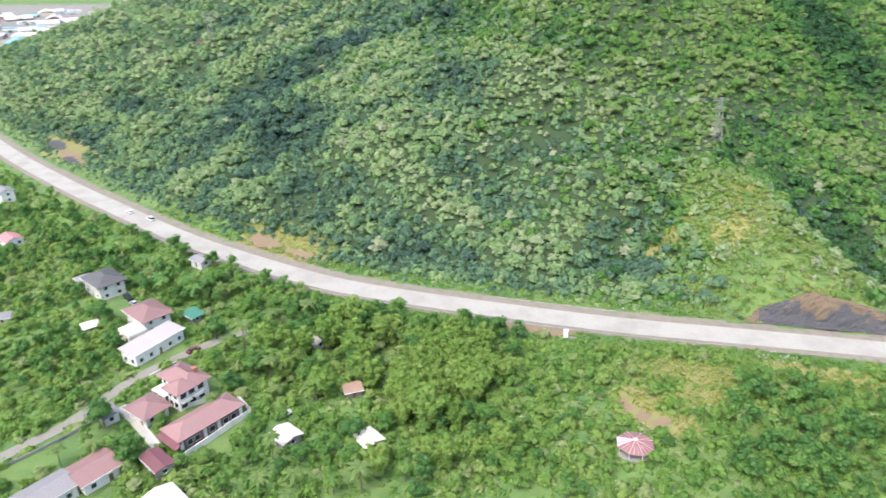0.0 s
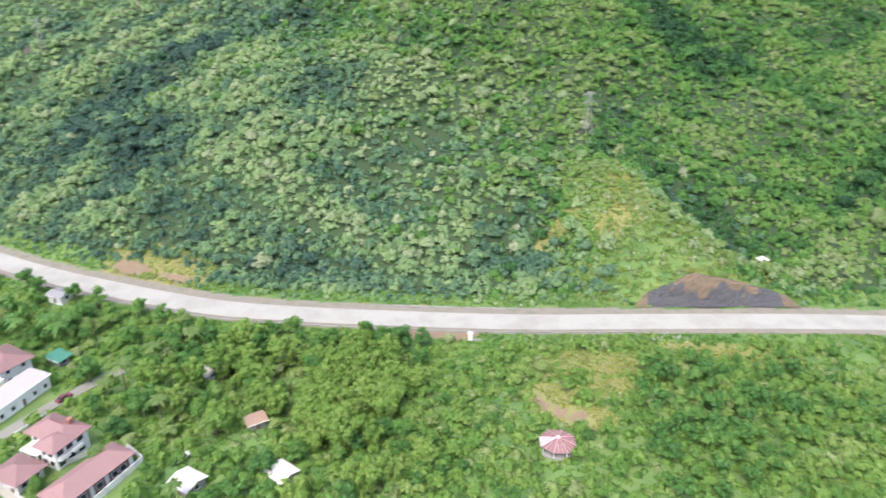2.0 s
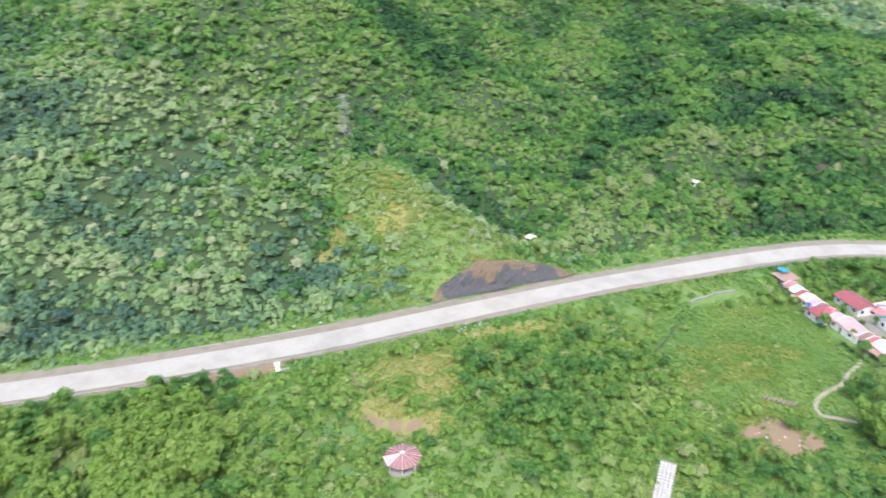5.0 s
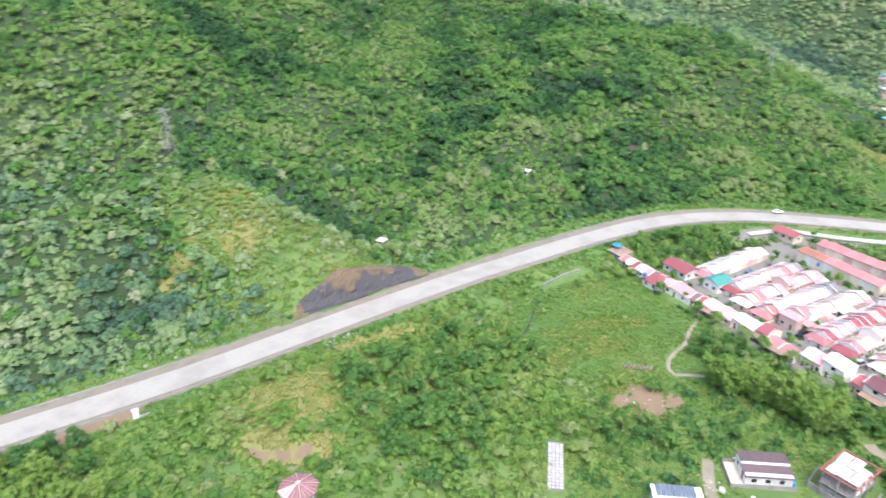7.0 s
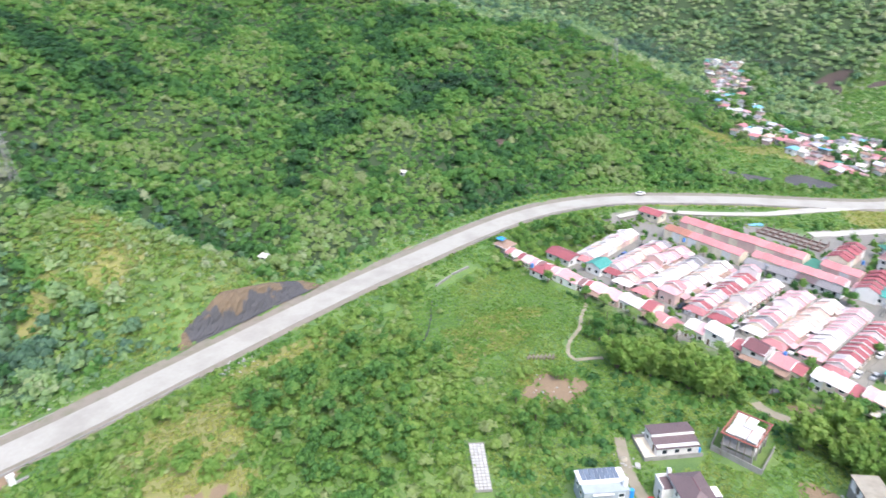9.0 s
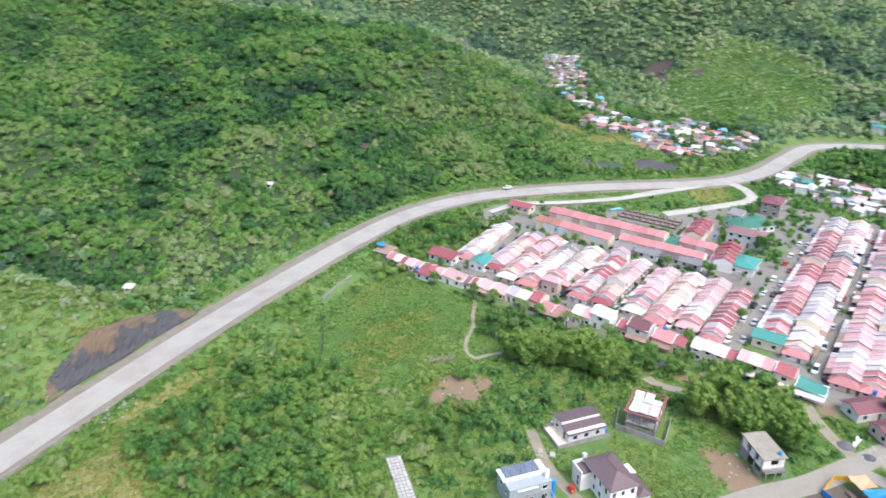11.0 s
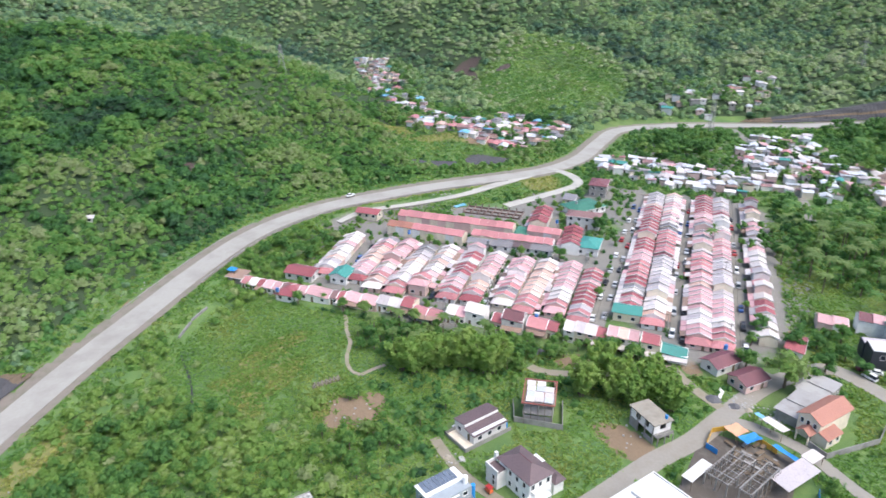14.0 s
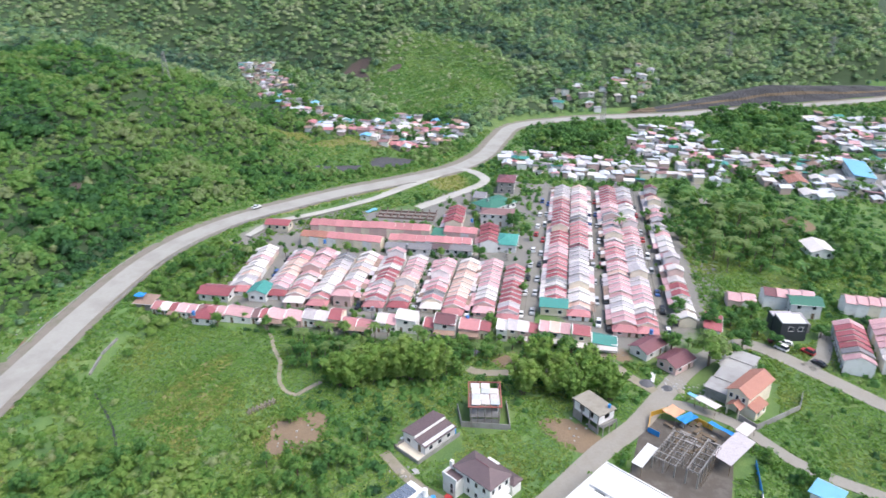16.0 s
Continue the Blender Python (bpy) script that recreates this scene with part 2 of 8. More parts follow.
SEG_A, SEG_D = ROAD_LINE[:-1], np.diff(ROAD_LINE, axis=0)
SEG_L = np.hypot(SEG_D[:, 0], SEG_D[:, 1])
SEG_S = np.r_[0, np.cumsum(SEG_L)[:-1]]


def road_frame(x, y):
    """Signed distance from the highway (hill side positive), the x of its nearest point, and the way along it."""
    if x.size == 1:
        px, py = float(x.ravel()[0]) - SEG_A[:, 0], float(y.ravel()[0]) - SEG_A[:, 1]
        t = np.clip((px * SEG_D[:, 0] + py * SEG_D[:, 1]) / SEG_L ** 2, 0, 1)
        far = np.hypot(px - t * SEG_D[:, 0], py - t * SEG_D[:, 1])
        k = int(far.argmin())
        turn = np.sign(SEG_D[k, 0] * py[k] - SEG_D[k, 1] * px[k])
        return np.full(x.shape, far[k] * turn), np.full(x.shape, SEG_A[k, 0] + t[k] * SEG_D[k, 0]), np.full(x.shape, SEG_S[k] + t[k] * SEG_L[k])
    best, side, at, along, gone = np.full(x.shape, 1e9), np.zeros(x.shape), np.zeros(x.shape), np.zeros(x.shape), 0.0
    for (ax, ay), (bx, by) in zip(ROAD_LINE, ROAD_LINE[1:]):
        dx, dy = bx - ax, by - ay
        l = math.hypot(dx, dy)
        t = np.clip(((x - ax) * dx + (y - ay) * dy) / (l * l), 0, 1)
        px, py = ax + t * dx, ay + t * dy
        d = np.hypot(x - px, y - py)
        near = d < best
        best, side = np.where(near, d, best), np.where(near, np.sign(dx * (y - ay) - dy * (x - ax)), side)
        at, along = np.where(near, px, at), np.where(near, gone + t * l, along)
        gone += l
    return best * side, at, along


def off_road(x, y):
    return road_frame(x, y)[:2]


# Rock cuttings above the highway: start, crest and end beside it, and height.
CUTS = [((94, 188), (113, 185), (148, 176), 9.8), ((436, -150), (436, -262), (446, -440), 13.0)]


def way_at(p):
    return float(road_frame(np.array([p[0]], float), np.array([p[1]], float))[2][0])


CUT_WAYS = [(way_at(a), way_at(b), way_at(c), h) for a, b, c, h in CUTS]


def cutting(along):
    out = np.zeros(along.shape)
    for a, b, c, h in CUT_WAYS:
        out = np.maximum(out, np.interp(along, [a, a + 0.7 * (b - a), b, b + 0.5 * (c - b), c], [0, 0.62 * h, h, 0.62 * h, 0]))
    return out


# Broad swells that make up the hills, in rows from south to north: x, first y, heights 110 m apart. All share one radius.
SWELL_ROWS = [
    (-420, 650, (0, 4)),
    (-280, 540, (10, 22, 24)),
    (-140, 540, (28, 18, 74)),
    (0, 210, (-14, 21, 26, 17, 57, 61)),
    (140, 210, (13, -7, 55, 33, 70, 59)),
    (280, 100, (-9, 0, 15, 21, 26, 46, 38)),
    (420, 100, (5, 38, 0, 30, 53, 35)),
    (560, -450, (22, 27, 6, 5, 4, -20, 26, 23, 42, 61, 52)),
    (700, -450, (58, 16, -13, 32, 38, 0, -5, -4, 38, 69, 65)),
    (840, -340, (51, 43, 29, 33, 42, 45, 54, 51)),
]
SWELLS = [(x, y0 + 110 * k, h) for x, y0, heights in SWELL_ROWS for k, h in enumerate(heights)]
SPURS = [(113, 206, 20, 6.0), (108, 232, 18, 10.0), (106, 262, 22, 9.0), (74, 244, 18, -6.0), (146, 238, 18, -6.5), (138, 352, 45, 9.0), (34, 352, 40, 5.0), (205, 262, 30, -6.0), (360, 112, 26, -7.0), (292, 212, 30, 4.0), (620, 92, 60, -5.0), (-74, 340, 40, 6.0), (-136, 352, 34, -6.0), (10, 243, 24, -5.0), (300, 300, 30, -4.0)]
KNOLLS = [(44, 128, 30, 4.2), (78, 140, 26, 4.5), (62, 158, 26, 3.0), (128, 128, 30, 1.2), (150, 60, 26, 0.6), (-20, 150, 30, -1.5)]


def ground(x, y):
    x, y = np.asarray(x, float), np.asarray(y, float)
    d, at, along = road_frame(x, y)
    zr = road_height(at)
    hill = np.zeros(x.shape)
    for cx, cy, h in SWELLS if x.size > 1 else ():
        hill += h * np.exp(-((x - cx) ** 2 + (y - cy) ** 2) / (2 * 85.0 ** 2))
    if x.size == 1:
        sw = np.array(SWELLS, float)
        hill = hill + (sw[:, 2] * np.exp(-((x.ravel()[0] - sw[:, 0]) ** 2 + (y.ravel()[0] - sw[:, 1]) ** 2) / (2 * 85.0 ** 2))).sum()
    for cx, cy, r, h in SPURS:
        hill += h * np.exp(-((x - cx) ** 2 + (y - cy) ** 2) / (2 * r * r))
    far = smooth(900, 1500, np.hypot(x - 250, y - 150))
    hill = hill * (1 - far)
    rough = 3.6 * np.sin(x * 0.049 + 1.2 * np.sin(y * 0.031)) * np.sin(y * 0.057 + 1.4 * np.sin(x * 0.027)) + 1.9 * np.sin(x * 0.091 + 1.3 * np.sin(y * 0.043)) * np.sin(y * 0.083 + 1.1 * np.sin(x * 0.037)) + 0.7 * np.sin(x * 0.19 + y * 0.13) * np.sin(y * 0.21 - x * 0.08)
    up = zr + (hill + rough - zr) * smooth(8, 30, d)
    up = np.maximum(up, zr + cutting(along) * smooth(9.6, 15.0, d) * (1 - smooth(16, 48, d)))
    up = np.maximum(up, zr - 0.3)
    low = np.zeros(x.shape)
    for cx, cy, r, h in KNOLLS:
        low += h * np.exp(-((x - cx) ** 2 + (y - cy) ** 2) / (2 * r * r))
    down = zr + (low - zr) * smooth(8, 24, -d)
    z = np.where(d > 0, up, down)
    return np.where(np.abs(d) < 9, np.minimum(z, zr - 0.25), z)


def ground_at(x, y):
    return float(ground(np.array([x]), np.array([y]))[0])


def blob(x, y, cx, cy, rx, ry, turn=0):
    c, s = math.cos(radians(turn)), math.sin(radians(turn))
    u, v = (x - cx) * c + (y - cy) * s, -(x - cx) * s + (y - cy) * c
    return 1.0 - np.hypot(u / rx, v / ry)


def tri_mesh(name, v, f, attributes=()):
    """A mesh of triangles or quads from arrays, with float attributes at its points."""
    me = bpy.data.meshes.new(name)
    v, f = np.asarray(v, np.float32), np.asarray(f, np.int32)
    k = f.shape[1]
    me.vertices.add(len(v))
    me.vertices.foreach_set("co", v.ravel())
    me.loops.add(f.size)
    me.loops.foreach_set("vertex_index", f.ravel())
    me.polygons.add(len(f))
    me.polygons.foreach_set("loop_start", np.arange(len(f), dtype=np.int32) * k)
    me.polygons.foreach_set("loop_total", np.full(len(f), k, np.int32))
    for key, values in attributes:
        a = me.attributes.new(key, "FLOAT", "POINT")
        a.data.foreach_set("value", np.asarray(values, np.float32))
    me.polygons.foreach_set("use_smooth", np.zeros(len(f), bool))
    me.update(calc_edges=True)
    return me


def graded(lo, hi, step, reach):
    mid = np.arange(lo, hi + 1, step)
    out = [step * 1.35 ** k for k in range(1, 60)]
    a = np.cumsum(out)
    a = a[a < reach]
    return np.r_[lo - a[::-1], mid, hi + a]


# soft-edged covers on the open ground: x, y, half lengths, turn, cover
SOIL = [(52, 140.5, 6.0, 2.0, -38), (47, 147.5, 4.5, 1.6, 120), (133, 91, 7.5, 5.4, 50), (128, 96, 4, 3, 0), (137, 85, 3.6, 3.0, 20), (117, 21, 4.5, 9, -55), (154, 26, 4, 6, 0), (195, 100, 3, 2.5, 0), (-72, 262, 8, 4, -34), (-56, 251, 8, 2.5, -30), (-206, 380, 16, 4, -48), (-226, 404, 8, 4, -48),
        (30, 192, 12, 2, -14), (385, 33, 12, 6, -40), (232, -130, 9, 6, 0), (150, -8, 5, 3, 0)]
DRY = [(53, 141, 10, 5, -35), (72, 162, 24, 10, -14), (50, 150, 6, 9, 20), (66, 150, 9, 6, 0), (106, 166, 24, 5, -14), (131, 92, 10, 8, 50), (165, 118, 14, 4, -40), (150, 122, 12, 3, -60), (152, 210, 10, 4, -14), (135, 120, 9, 4, 20), (150, 112, 12, 3, -20), (-62, 257, 22, 11, -34), (-214, 396, 30, 13, -48), (84, 240, 9, 5, 20), (104, 226, 9, 6, -20), (112, 246, 6, 8, 0), (382, 52, 30, 4, 82), (402, 88, 16, 6, 60),
       (308, 66, 5, 40, 25), (326, 26, 5, 22, 30), (322, 8, 12, 10, 0), (296, 86, 4, 20, 30)]
ROCK = [(352, 60, 14, 5, -80), (359, 32, 13, 7, -80), (-226, 404, 9, 4, -48), (-205, 376, 7, 3, -48)]
SLIP = [(602, 26, 11, 6, -75), (582, 22, 14, 3.5, 6), (576, -3, 8, 4, -50), (309, 181, 4.5, 4, 0), (-170, 516, 9, 6, -60)]
COVERS = [(kind, *c) for kind, some in (("soil", SOIL), ("dry", DRY), ("rock", ROCK), ("slip", SLIP)) for c in some]
# built-up ground; the wide western patch also puts the plain's haze into colour
TOWN_AND_HAZE = [(232, 50, 62, 76, -22), (226, -42, 88, 40, -22), (352, -85, 46, 44, -40), (420, 10, 36, 18, -40), (340, -135, 40, 16, 0), (-640, 1000, 260, 340, 20), (284, 2, 26, 30, -22), (300, -28, 30, 16, 0), (300, -200, 60, 60, 0)]


LANDSLIPS = [(112, 212, 28, 18, -14), (104, 240, 16, 24, 0)]        # open grassy slopes


def make_ground():
    xs, ys = graded(-440, 800, 3.6, 4200), graded(-440, 740, 3.6, 4200)
    gx, gy = np.meshgrid(xs, ys)
    x, y = gx.ravel(), gy.ravel()
    z = ground(x, y)
    layers = {k: np.full(x.shape, -0.6) for k in ("dry", "soil", "rock", "slip", "town", "scrub_floor")}
    for kind, cx, cy, rx, ry, turn in COVERS:
        layers[kind] = np.maximum(layers[kind], np.clip(blob(x, y, cx, cy, rx * 1.25, ry * 1.25, turn) * 2.0 + 0.3, -0.6, 1.3))
    for cx, cy, rx, ry, turn in TOWN_AND_HAZE:
        layers["town"] = np.maximum(layers["town"], np.clip(blob(x, y, cx, cy, rx, ry, turn) * 4 + 0.2, -0.6, 0.75))
    d, _ = off_road(x, y)
    # dark cover on the hill side, left out on the open slopes
    layers["scrub_floor"] = np.where((d > 16) & (x > -385 - (y - 588) * 0.30), 1.0, -0.6)
    for c in LANDSLIPS:
        layers["scrub_floor"] = np.minimum(layers["scrub_floor"], np.where(blob(x, y, *c) > 0, -0.6, 1.0))
        layers["dry"] = np.maximum(layers["dry"], np.clip(blob(x, y, *c) * 1.2, -0.6, 0.32))
    layers["scrub_floor"] = np.where(np.maximum(blob(x, y, 540, -32, 84, 62), blob(x, y, 372, 54, 44, 26, -80)) > 0, -0.6, layers["scrub_floor"])
    layers["soil"] = np.maximum(layers["soil"], np.clip(0.75 - np.abs(np.abs(d) - 8) / 3.0, -0.6, 0.6))
    n, m = len(xs), len(ys)
    i = np.arange((m - 1) * n).reshape(m - 1, n)[:, :-1].ravel()
    f = np.stack([i, i + 1, i + 1 + n, i + n], 1)
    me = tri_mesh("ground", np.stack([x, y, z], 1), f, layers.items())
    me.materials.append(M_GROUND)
    me.polygons.foreach_set("use_smooth", np.ones(len(f), bool))
    ob = new("ground", me)
    return tagged(ob, "green hillside and flat grassy valley floor with bare patches", "ground", kind="structure")


make_ground()


def rock_face(cut, seed):
    """The bare face of a cutting, in finer relief than the land round it."""
    a, b, c, h = cut
    way = np.r_[0, np.cumsum(np.linalg.norm(np.diff(ROAD_LINE, axis=0), axis=1))]
    s = np.arange(a, c, 0.9)
    d = np.linspace(8.0, 14.2, 16)
    t = np.gradient(ROAD_LINE, axis=0)
    nrm = np.stack([-t[:, 1], t[:, 0]], 1) / np.linalg.norm(t, axis=1)[:, None]
    px, py = (np.interp(s, way, ROAD_LINE[:, k]) for k in (0, 1))
    nx, ny = (np.interp(s, way, nrm[:, k]) for k in (0, 1))
    l = np.hypot(nx, ny)
    g = np.random.default_rng(seed)
    x, y = px[:, None] + (nx / l)[:, None] * d, py[:, None] + (ny / l)[:, None] * d
    high = np.repeat(cutting(s)[:, None], len(d), 1)
    z = road_height(px)[:, None] + high * smooth(8.2, 13.5, np.repeat(d[None], len(s), 0)) + 0.25
    rugged = 0.3 * np.sin(s[:, None] * 0.21 + d[None] * 2.1) + 0.22 * g.normal(size=z.shape) + 0.5 * np.sin(s * 0.17 + 1)[:, None] * np.sin(s * 0.05 + 2)[:, None]
    x, y, z = x - (nx / l)[:, None] * (0.35 + rugged * 0.6), y - (ny / l)[:, None] * (0.35 + rugged * 0.6), z + 0.3 * rugged
    lift = np.clip((z - road_height(px)[:, None]) / (h * 1.0), 0, 1)
    rock = np.clip(1.45 - 1.75 * lift - 1.2 * (high < 2.2), -0.6, 1.3).ravel()
    ragged = 0.35 * np.sin(s * 0.9 + 1.0)[:, None] * np.sin(d * 1.7)[None] + 0.25 * np.sin(s * 0.37 + 2.0)[:, None] + 0.12 * g.normal(size=z.shape)
    rock = np.clip(rock + ragged.ravel(), -0.6, 1.3)
    rim = np.clip(4.0 * (lift - 0.62) + ragged, -0.6, 1.0).ravel()
    if seed:      # a grassy bench half way up the long cutting
        part_way = (z - road_height(px)[:, None]) / np.maximum(high, 1.0)
        rock = np.clip(np.clip(1.9 - 1.1 * part_way, -0.6, 1.3) - 1.7 * np.exp(-((part_way - 0.52 - 0.06 * np.sin(s * 0.06)[:, None]) / 0.09) ** 2) - 1.2 * (high < 2.2), -0.6, 1.3).ravel()
    n, m = len(s), len(d)
    i = (np.arange(n - 1)[:, None] * m + np.arange(m - 1)[None]).ravel()
    me = tri_mesh("rock_face", np.stack([x, y, z], -1).reshape(-1, 3), np.stack([i, i + m, i + m + 1, i + 1], 1), [("rock", rock), ("soil", np.full(n * m, 0.95)), ("dry", rim), ("slip", np.full(n * m, -0.6)), ("scrub_floor", np.full(n * m, -0.6)), ("town", np.full(n * m, -0.6))])
    me.materials.append(M_ROCKFACE)
    return tagged(new("rock_face", me), "dark grey rock cutting with a rusty earth rim", "rock face", kind="structure")


for k_, cut_ in enumerate(CUT_WAYS):
    rock_face(cut_, k_)


def ribbon(name, line, half, z, material, label, category, lift=0.0, thick=0.3, off=0.0):
    """A paved strip along a line, with real thickness. z: a function of (x, y)."""
    line = np.asarray(line, float)
    t = np.gradient(line, axis=0)
    t /= np.linalg.norm(t, axis=1)[:, None]
    nrm = np.stack([-t[:, 1], t[:, 0]], 1)
    rows = []
    for o, dz in ((-half, -thick), (-half, 0), (half, 0), (half, -thick)):
        p = line + nrm * (o + off)
        rows.append(np.column_stack([p, z(line[:, 0], line[:, 1]) + lift + dz]))
    n = len(line)
    v = np.concatenate(rows)
    f = []
    for k in range(3):
        a = np.arange(n - 1) + k * n
        f.append(np.stack([a, a + 1, a + 1 + n, a + n], 1)[:, ::-1])
    me = tri_mesh(name, v, np.concatenate(f))
    me.materials.append(material)
    ob = new(name, me)
    return tagged(ob, label, category, kind="structure")

# ---- highway, streets and tracks ----
HIGH = glide(ROAD, 5)
ribbon("gravel_shoulder", HIGH, 8.2, lambda x, y: road_height(x), M_GRAVEL, "brown gravel shoulders along the highway", "road shoulder", lift=-0.12, thick=0.6)
ribbon("road", HIGH, 4.7, lambda x, y: road_height(x), M_CONCRETE, "pale concrete two-lane highway with worn slabs", "road", lift=0.02, thick=0.12, off=-1.0)
SERVICE = glide([(268, 108), (280, 97), (288, 80), (297, 62), (307, 44), (322, 24), (338, 5), (341, -3), (334, -9), (325, -12), (316, -9), (302, 10), (289, 30)], 5)
ribbon("service_road", SERVICE, 2.6, ground, M_CONCRETE, "narrow concrete access road round a grass island", "road", lift=0.25, thick=0.4)

U = np.array([math.cos(radians(-22)), math.sin(radians(-22))])     # along the rows of houses
V = np.array([-U[1], U[0]])                                         # across them
O = np.array([178.0, 3.0])


def town(u, v):
    """A place in the housing estate from metres along and across its grid."""
    return O + u * U + v * V


def street(points, half, material=None, label="narrow concrete street between the houses"):
    return ribbon("street", glide(points, 4), half, ground, material or M_STREET, label, "street", lift=0.12, thick=0.3)


street([town(-14, 9.5), town(60, 8.2), town(132, 7.0)], 2.6)
street([town(-8, -16.0), town(60, -14.5), town(128, -13.5)], 2.2)
street([town(-14, -34.5), town(60, -33), town(132, -31.5)], 2.4)
street([(92, 42), (97.2, 33.6), (109.6, 16.1), (116.8, 3.6), (125.8, -7.8), (139.0, -25.2), (146.4, -42.6), (146.0, -50.2), (135.1, -56.3), (109.8, -67.0), (88, -77)], 2.9, M_GRAVELROAD, "grey gravelly street through the open plots")
street([(124.0, -9.5), (121.7, -14.1), (112.3, -22.6), (101.1, -26.5), (91.8, -30.6), (80.6, -40.8), (70, -52)], 1.9, M_GRAVELROAD, "grey lane past the building site")
street([(151.5, -2), (139.1, -4.8), (130.0, -9.0)], 1.6, M_TRACK, "pale dirt lane to the gravel street")
street([(152, 40), (148.7, 35.4), (146.5, 18.7), (143, 6), (139.1, -4.8)], 1.5, M_TRACK, "pale dirt lane along the plots")
street([(152.8, -21.9), (146, -27), (140.7, -31.4)], 2.0, M_GRAVELROAD, "short concrete street")
street([(88, 45), (96, 53), (103.1, 60.1), (111, 65.5), (120.4, 69.5)], 1.4, M_TRACK, "pale dirt track between the houses")
street([(196, 100.5), (186, 97.5), (176.2, 96.4), (168, 94.5), (160, 95.0), (152.5, 93.5), (149.4, 90.0)], 0.6, M_TRACK, "narrow trodden footpath through the grass")
street([(149.4, 90.0), (152, 87), (154.5, 83.0)], 0.7, M_TRACK, "narrow trodden footpath through the grass")
street([(131, -58.5), (134, -66), (148, -79)], 2.2, None, "side street between the terraces")
street([(424, -137), (380, -133), (340, -128), (300, -118), (262, -104)], 2.2, None, "side street down from the highway")

# ---- building helpers ----
M_GLASS = nodes_of("window_glass")[0]
_b = M_GLASS.node_tree.nodes["Principled BSDF"]
_b.inputs["Base Color"].default_value, _b.inputs["Roughness"].default_value = (0.03, 0.04, 0.05, 1), 0.08


class Shape:
    """Gathers faces for one mesh."""

    def __init__(self):
        self.v, self.f = [], []

    def add(self, v, f):
        n = len(self.v)
        self.v += [tuple(p) for p in v]
        self.f += [tuple(i + n for i in q) for q in f]
        return self

    def box(self, x0, y0, z0, x1, y1, z1):
        v = [(x, y, z) for z in (z0, z1) for x, y in ((x0, y0), (x1, y0), (x1, y1), (x0, y1))]
        return self.add(v, [(3, 2, 1, 0), (4, 5, 6, 7), (0, 1, 5, 4), (1, 2, 6, 5), (2, 3, 7, 6), (3, 0, 4, 7)])

    def bar(self, a, b, r=0.06, sides=4):
        a, b = Vector(a), Vector(b)
        q = (b - a).to_track_quat("Z", "Y")
        ring = [q @ Vector((r * math.cos(k * 2 * math.pi / sides + 0.785), r * math.sin(k * 2 * math.pi / sides + 0.785), 0)) for k in range(sides)]
        v = [a + p for p in ring] + [b + p for p in ring]
        f = [(k, (k + 1) % sides, (k + 1) % sides + sides, k + sides) for k in range(sides)]
        return self.add(v, f + [tuple(range(sides))[::-1], tuple(range(sides, 2 * sides))])

    def slab(self, corners, t):
        """A flat panel through corners (anticlockwise from above), t thick downwards."""
        n = len(corners)
        low = [(x, y, z - t) for x, y, z in corners]
        return self.add(list(corners) + low, [tuple(range(n)), tuple(range(2 * n - 1, n - 1, -1))] + [(k, k + n, (k + 1) % n + n, (k + 1) % n) for k in range(n)])

    def gable(self, x0, x1, y0, y1, z, rise, t=0.12):
        """Two slopes with the ridge along x."""
        ym = (y0 + y1) / 2
        self.slab([(x0, y0, z), (x1, y0, z), (x1, ym, z + rise), (x0, ym, z + rise)], t)
        return self.slab([(x0, ym, z + rise), (x1, ym, z + rise), (x1, y1, z), (x0, y1, z)], t)

    def hip(self, x0, x1, y0, y1, z, rise, inset=None, t=0.14):
        """Four slopes; the ridge runs along the longer side."""
        w, d = x1 - x0, y1 - y0
        xm, ym = (x0 + x1) / 2, (y0 + y1) / 2
        if w >= d:
            k = d / 2 if inset is None else inset
            a, b = (x0 + k, ym, z + rise), (x1 - k, ym, z + rise)
            self.slab([(x0, y0, z), (x1, y0, z), b, a], t).slab([(x1, y1, z), (x0, y1, z), a, b], t)
            return self.slab([(x1, y0, z), (x1, y1, z), b], t).slab([(x0, y1, z), (x0, y0, z), a], t)
        k = w / 2 if inset is None else inset
        a, b = (xm, y0 + k, z + rise), (xm, y1 - k, z + rise)
        self.slab([(x1, y0, z), (x1, y1, z), b, a], t).slab([(x0, y1, z), (x0, y0, z), a, b], t)
        return self.slab([(x0, y0, z), (x1, y0, z), a], t).slab([(x1, y1, z), (x0, y1, z), b], t)

    def mesh(self, name, material):
        me = bpy.data.meshes.new(name)
        me.from_pydata(self.v, [], self.f)
        me.materials.append(material)
        me.update()
        return me


MESHES = {}


def shared(key, name, material, make):
    """One mesh for all alike pieces."""
    key = (key, name, material.name)
    if key not in MESHES:
        s = Shape()
        make(s)
        MESHES[key] = s.mesh(name, material)
    return MESHES[key]


def part(name, data, parent, label="", at=None):
    """A mesh, or a Shape already made into one, as a part of parent."""
    ob = new(name, data)
    ob.parent = parent
    if at is not None:
        ob.matrix_basis = at
    if label:
        ob["label"] = label
    return ob


CLEAR = [(86, 92, 3.0), (89.5, 94, 3.0), (93, 96, 3.0), (96.5, 98.3, 3.0), (99.5, 100.1, 3.0)]      # places kept free of plants: x, y, radius


def thing(name, x, y, turn, label, category, group="", z=None, clear=0.0):
    e = new(name)
    if clear:
        CLEAR.append((x, y, clear))
    e.matrix_basis = pose(x, y, ground_at(x, y) if z is None else z, 0, 0, turn)
    return tagged(e, label, category, group)


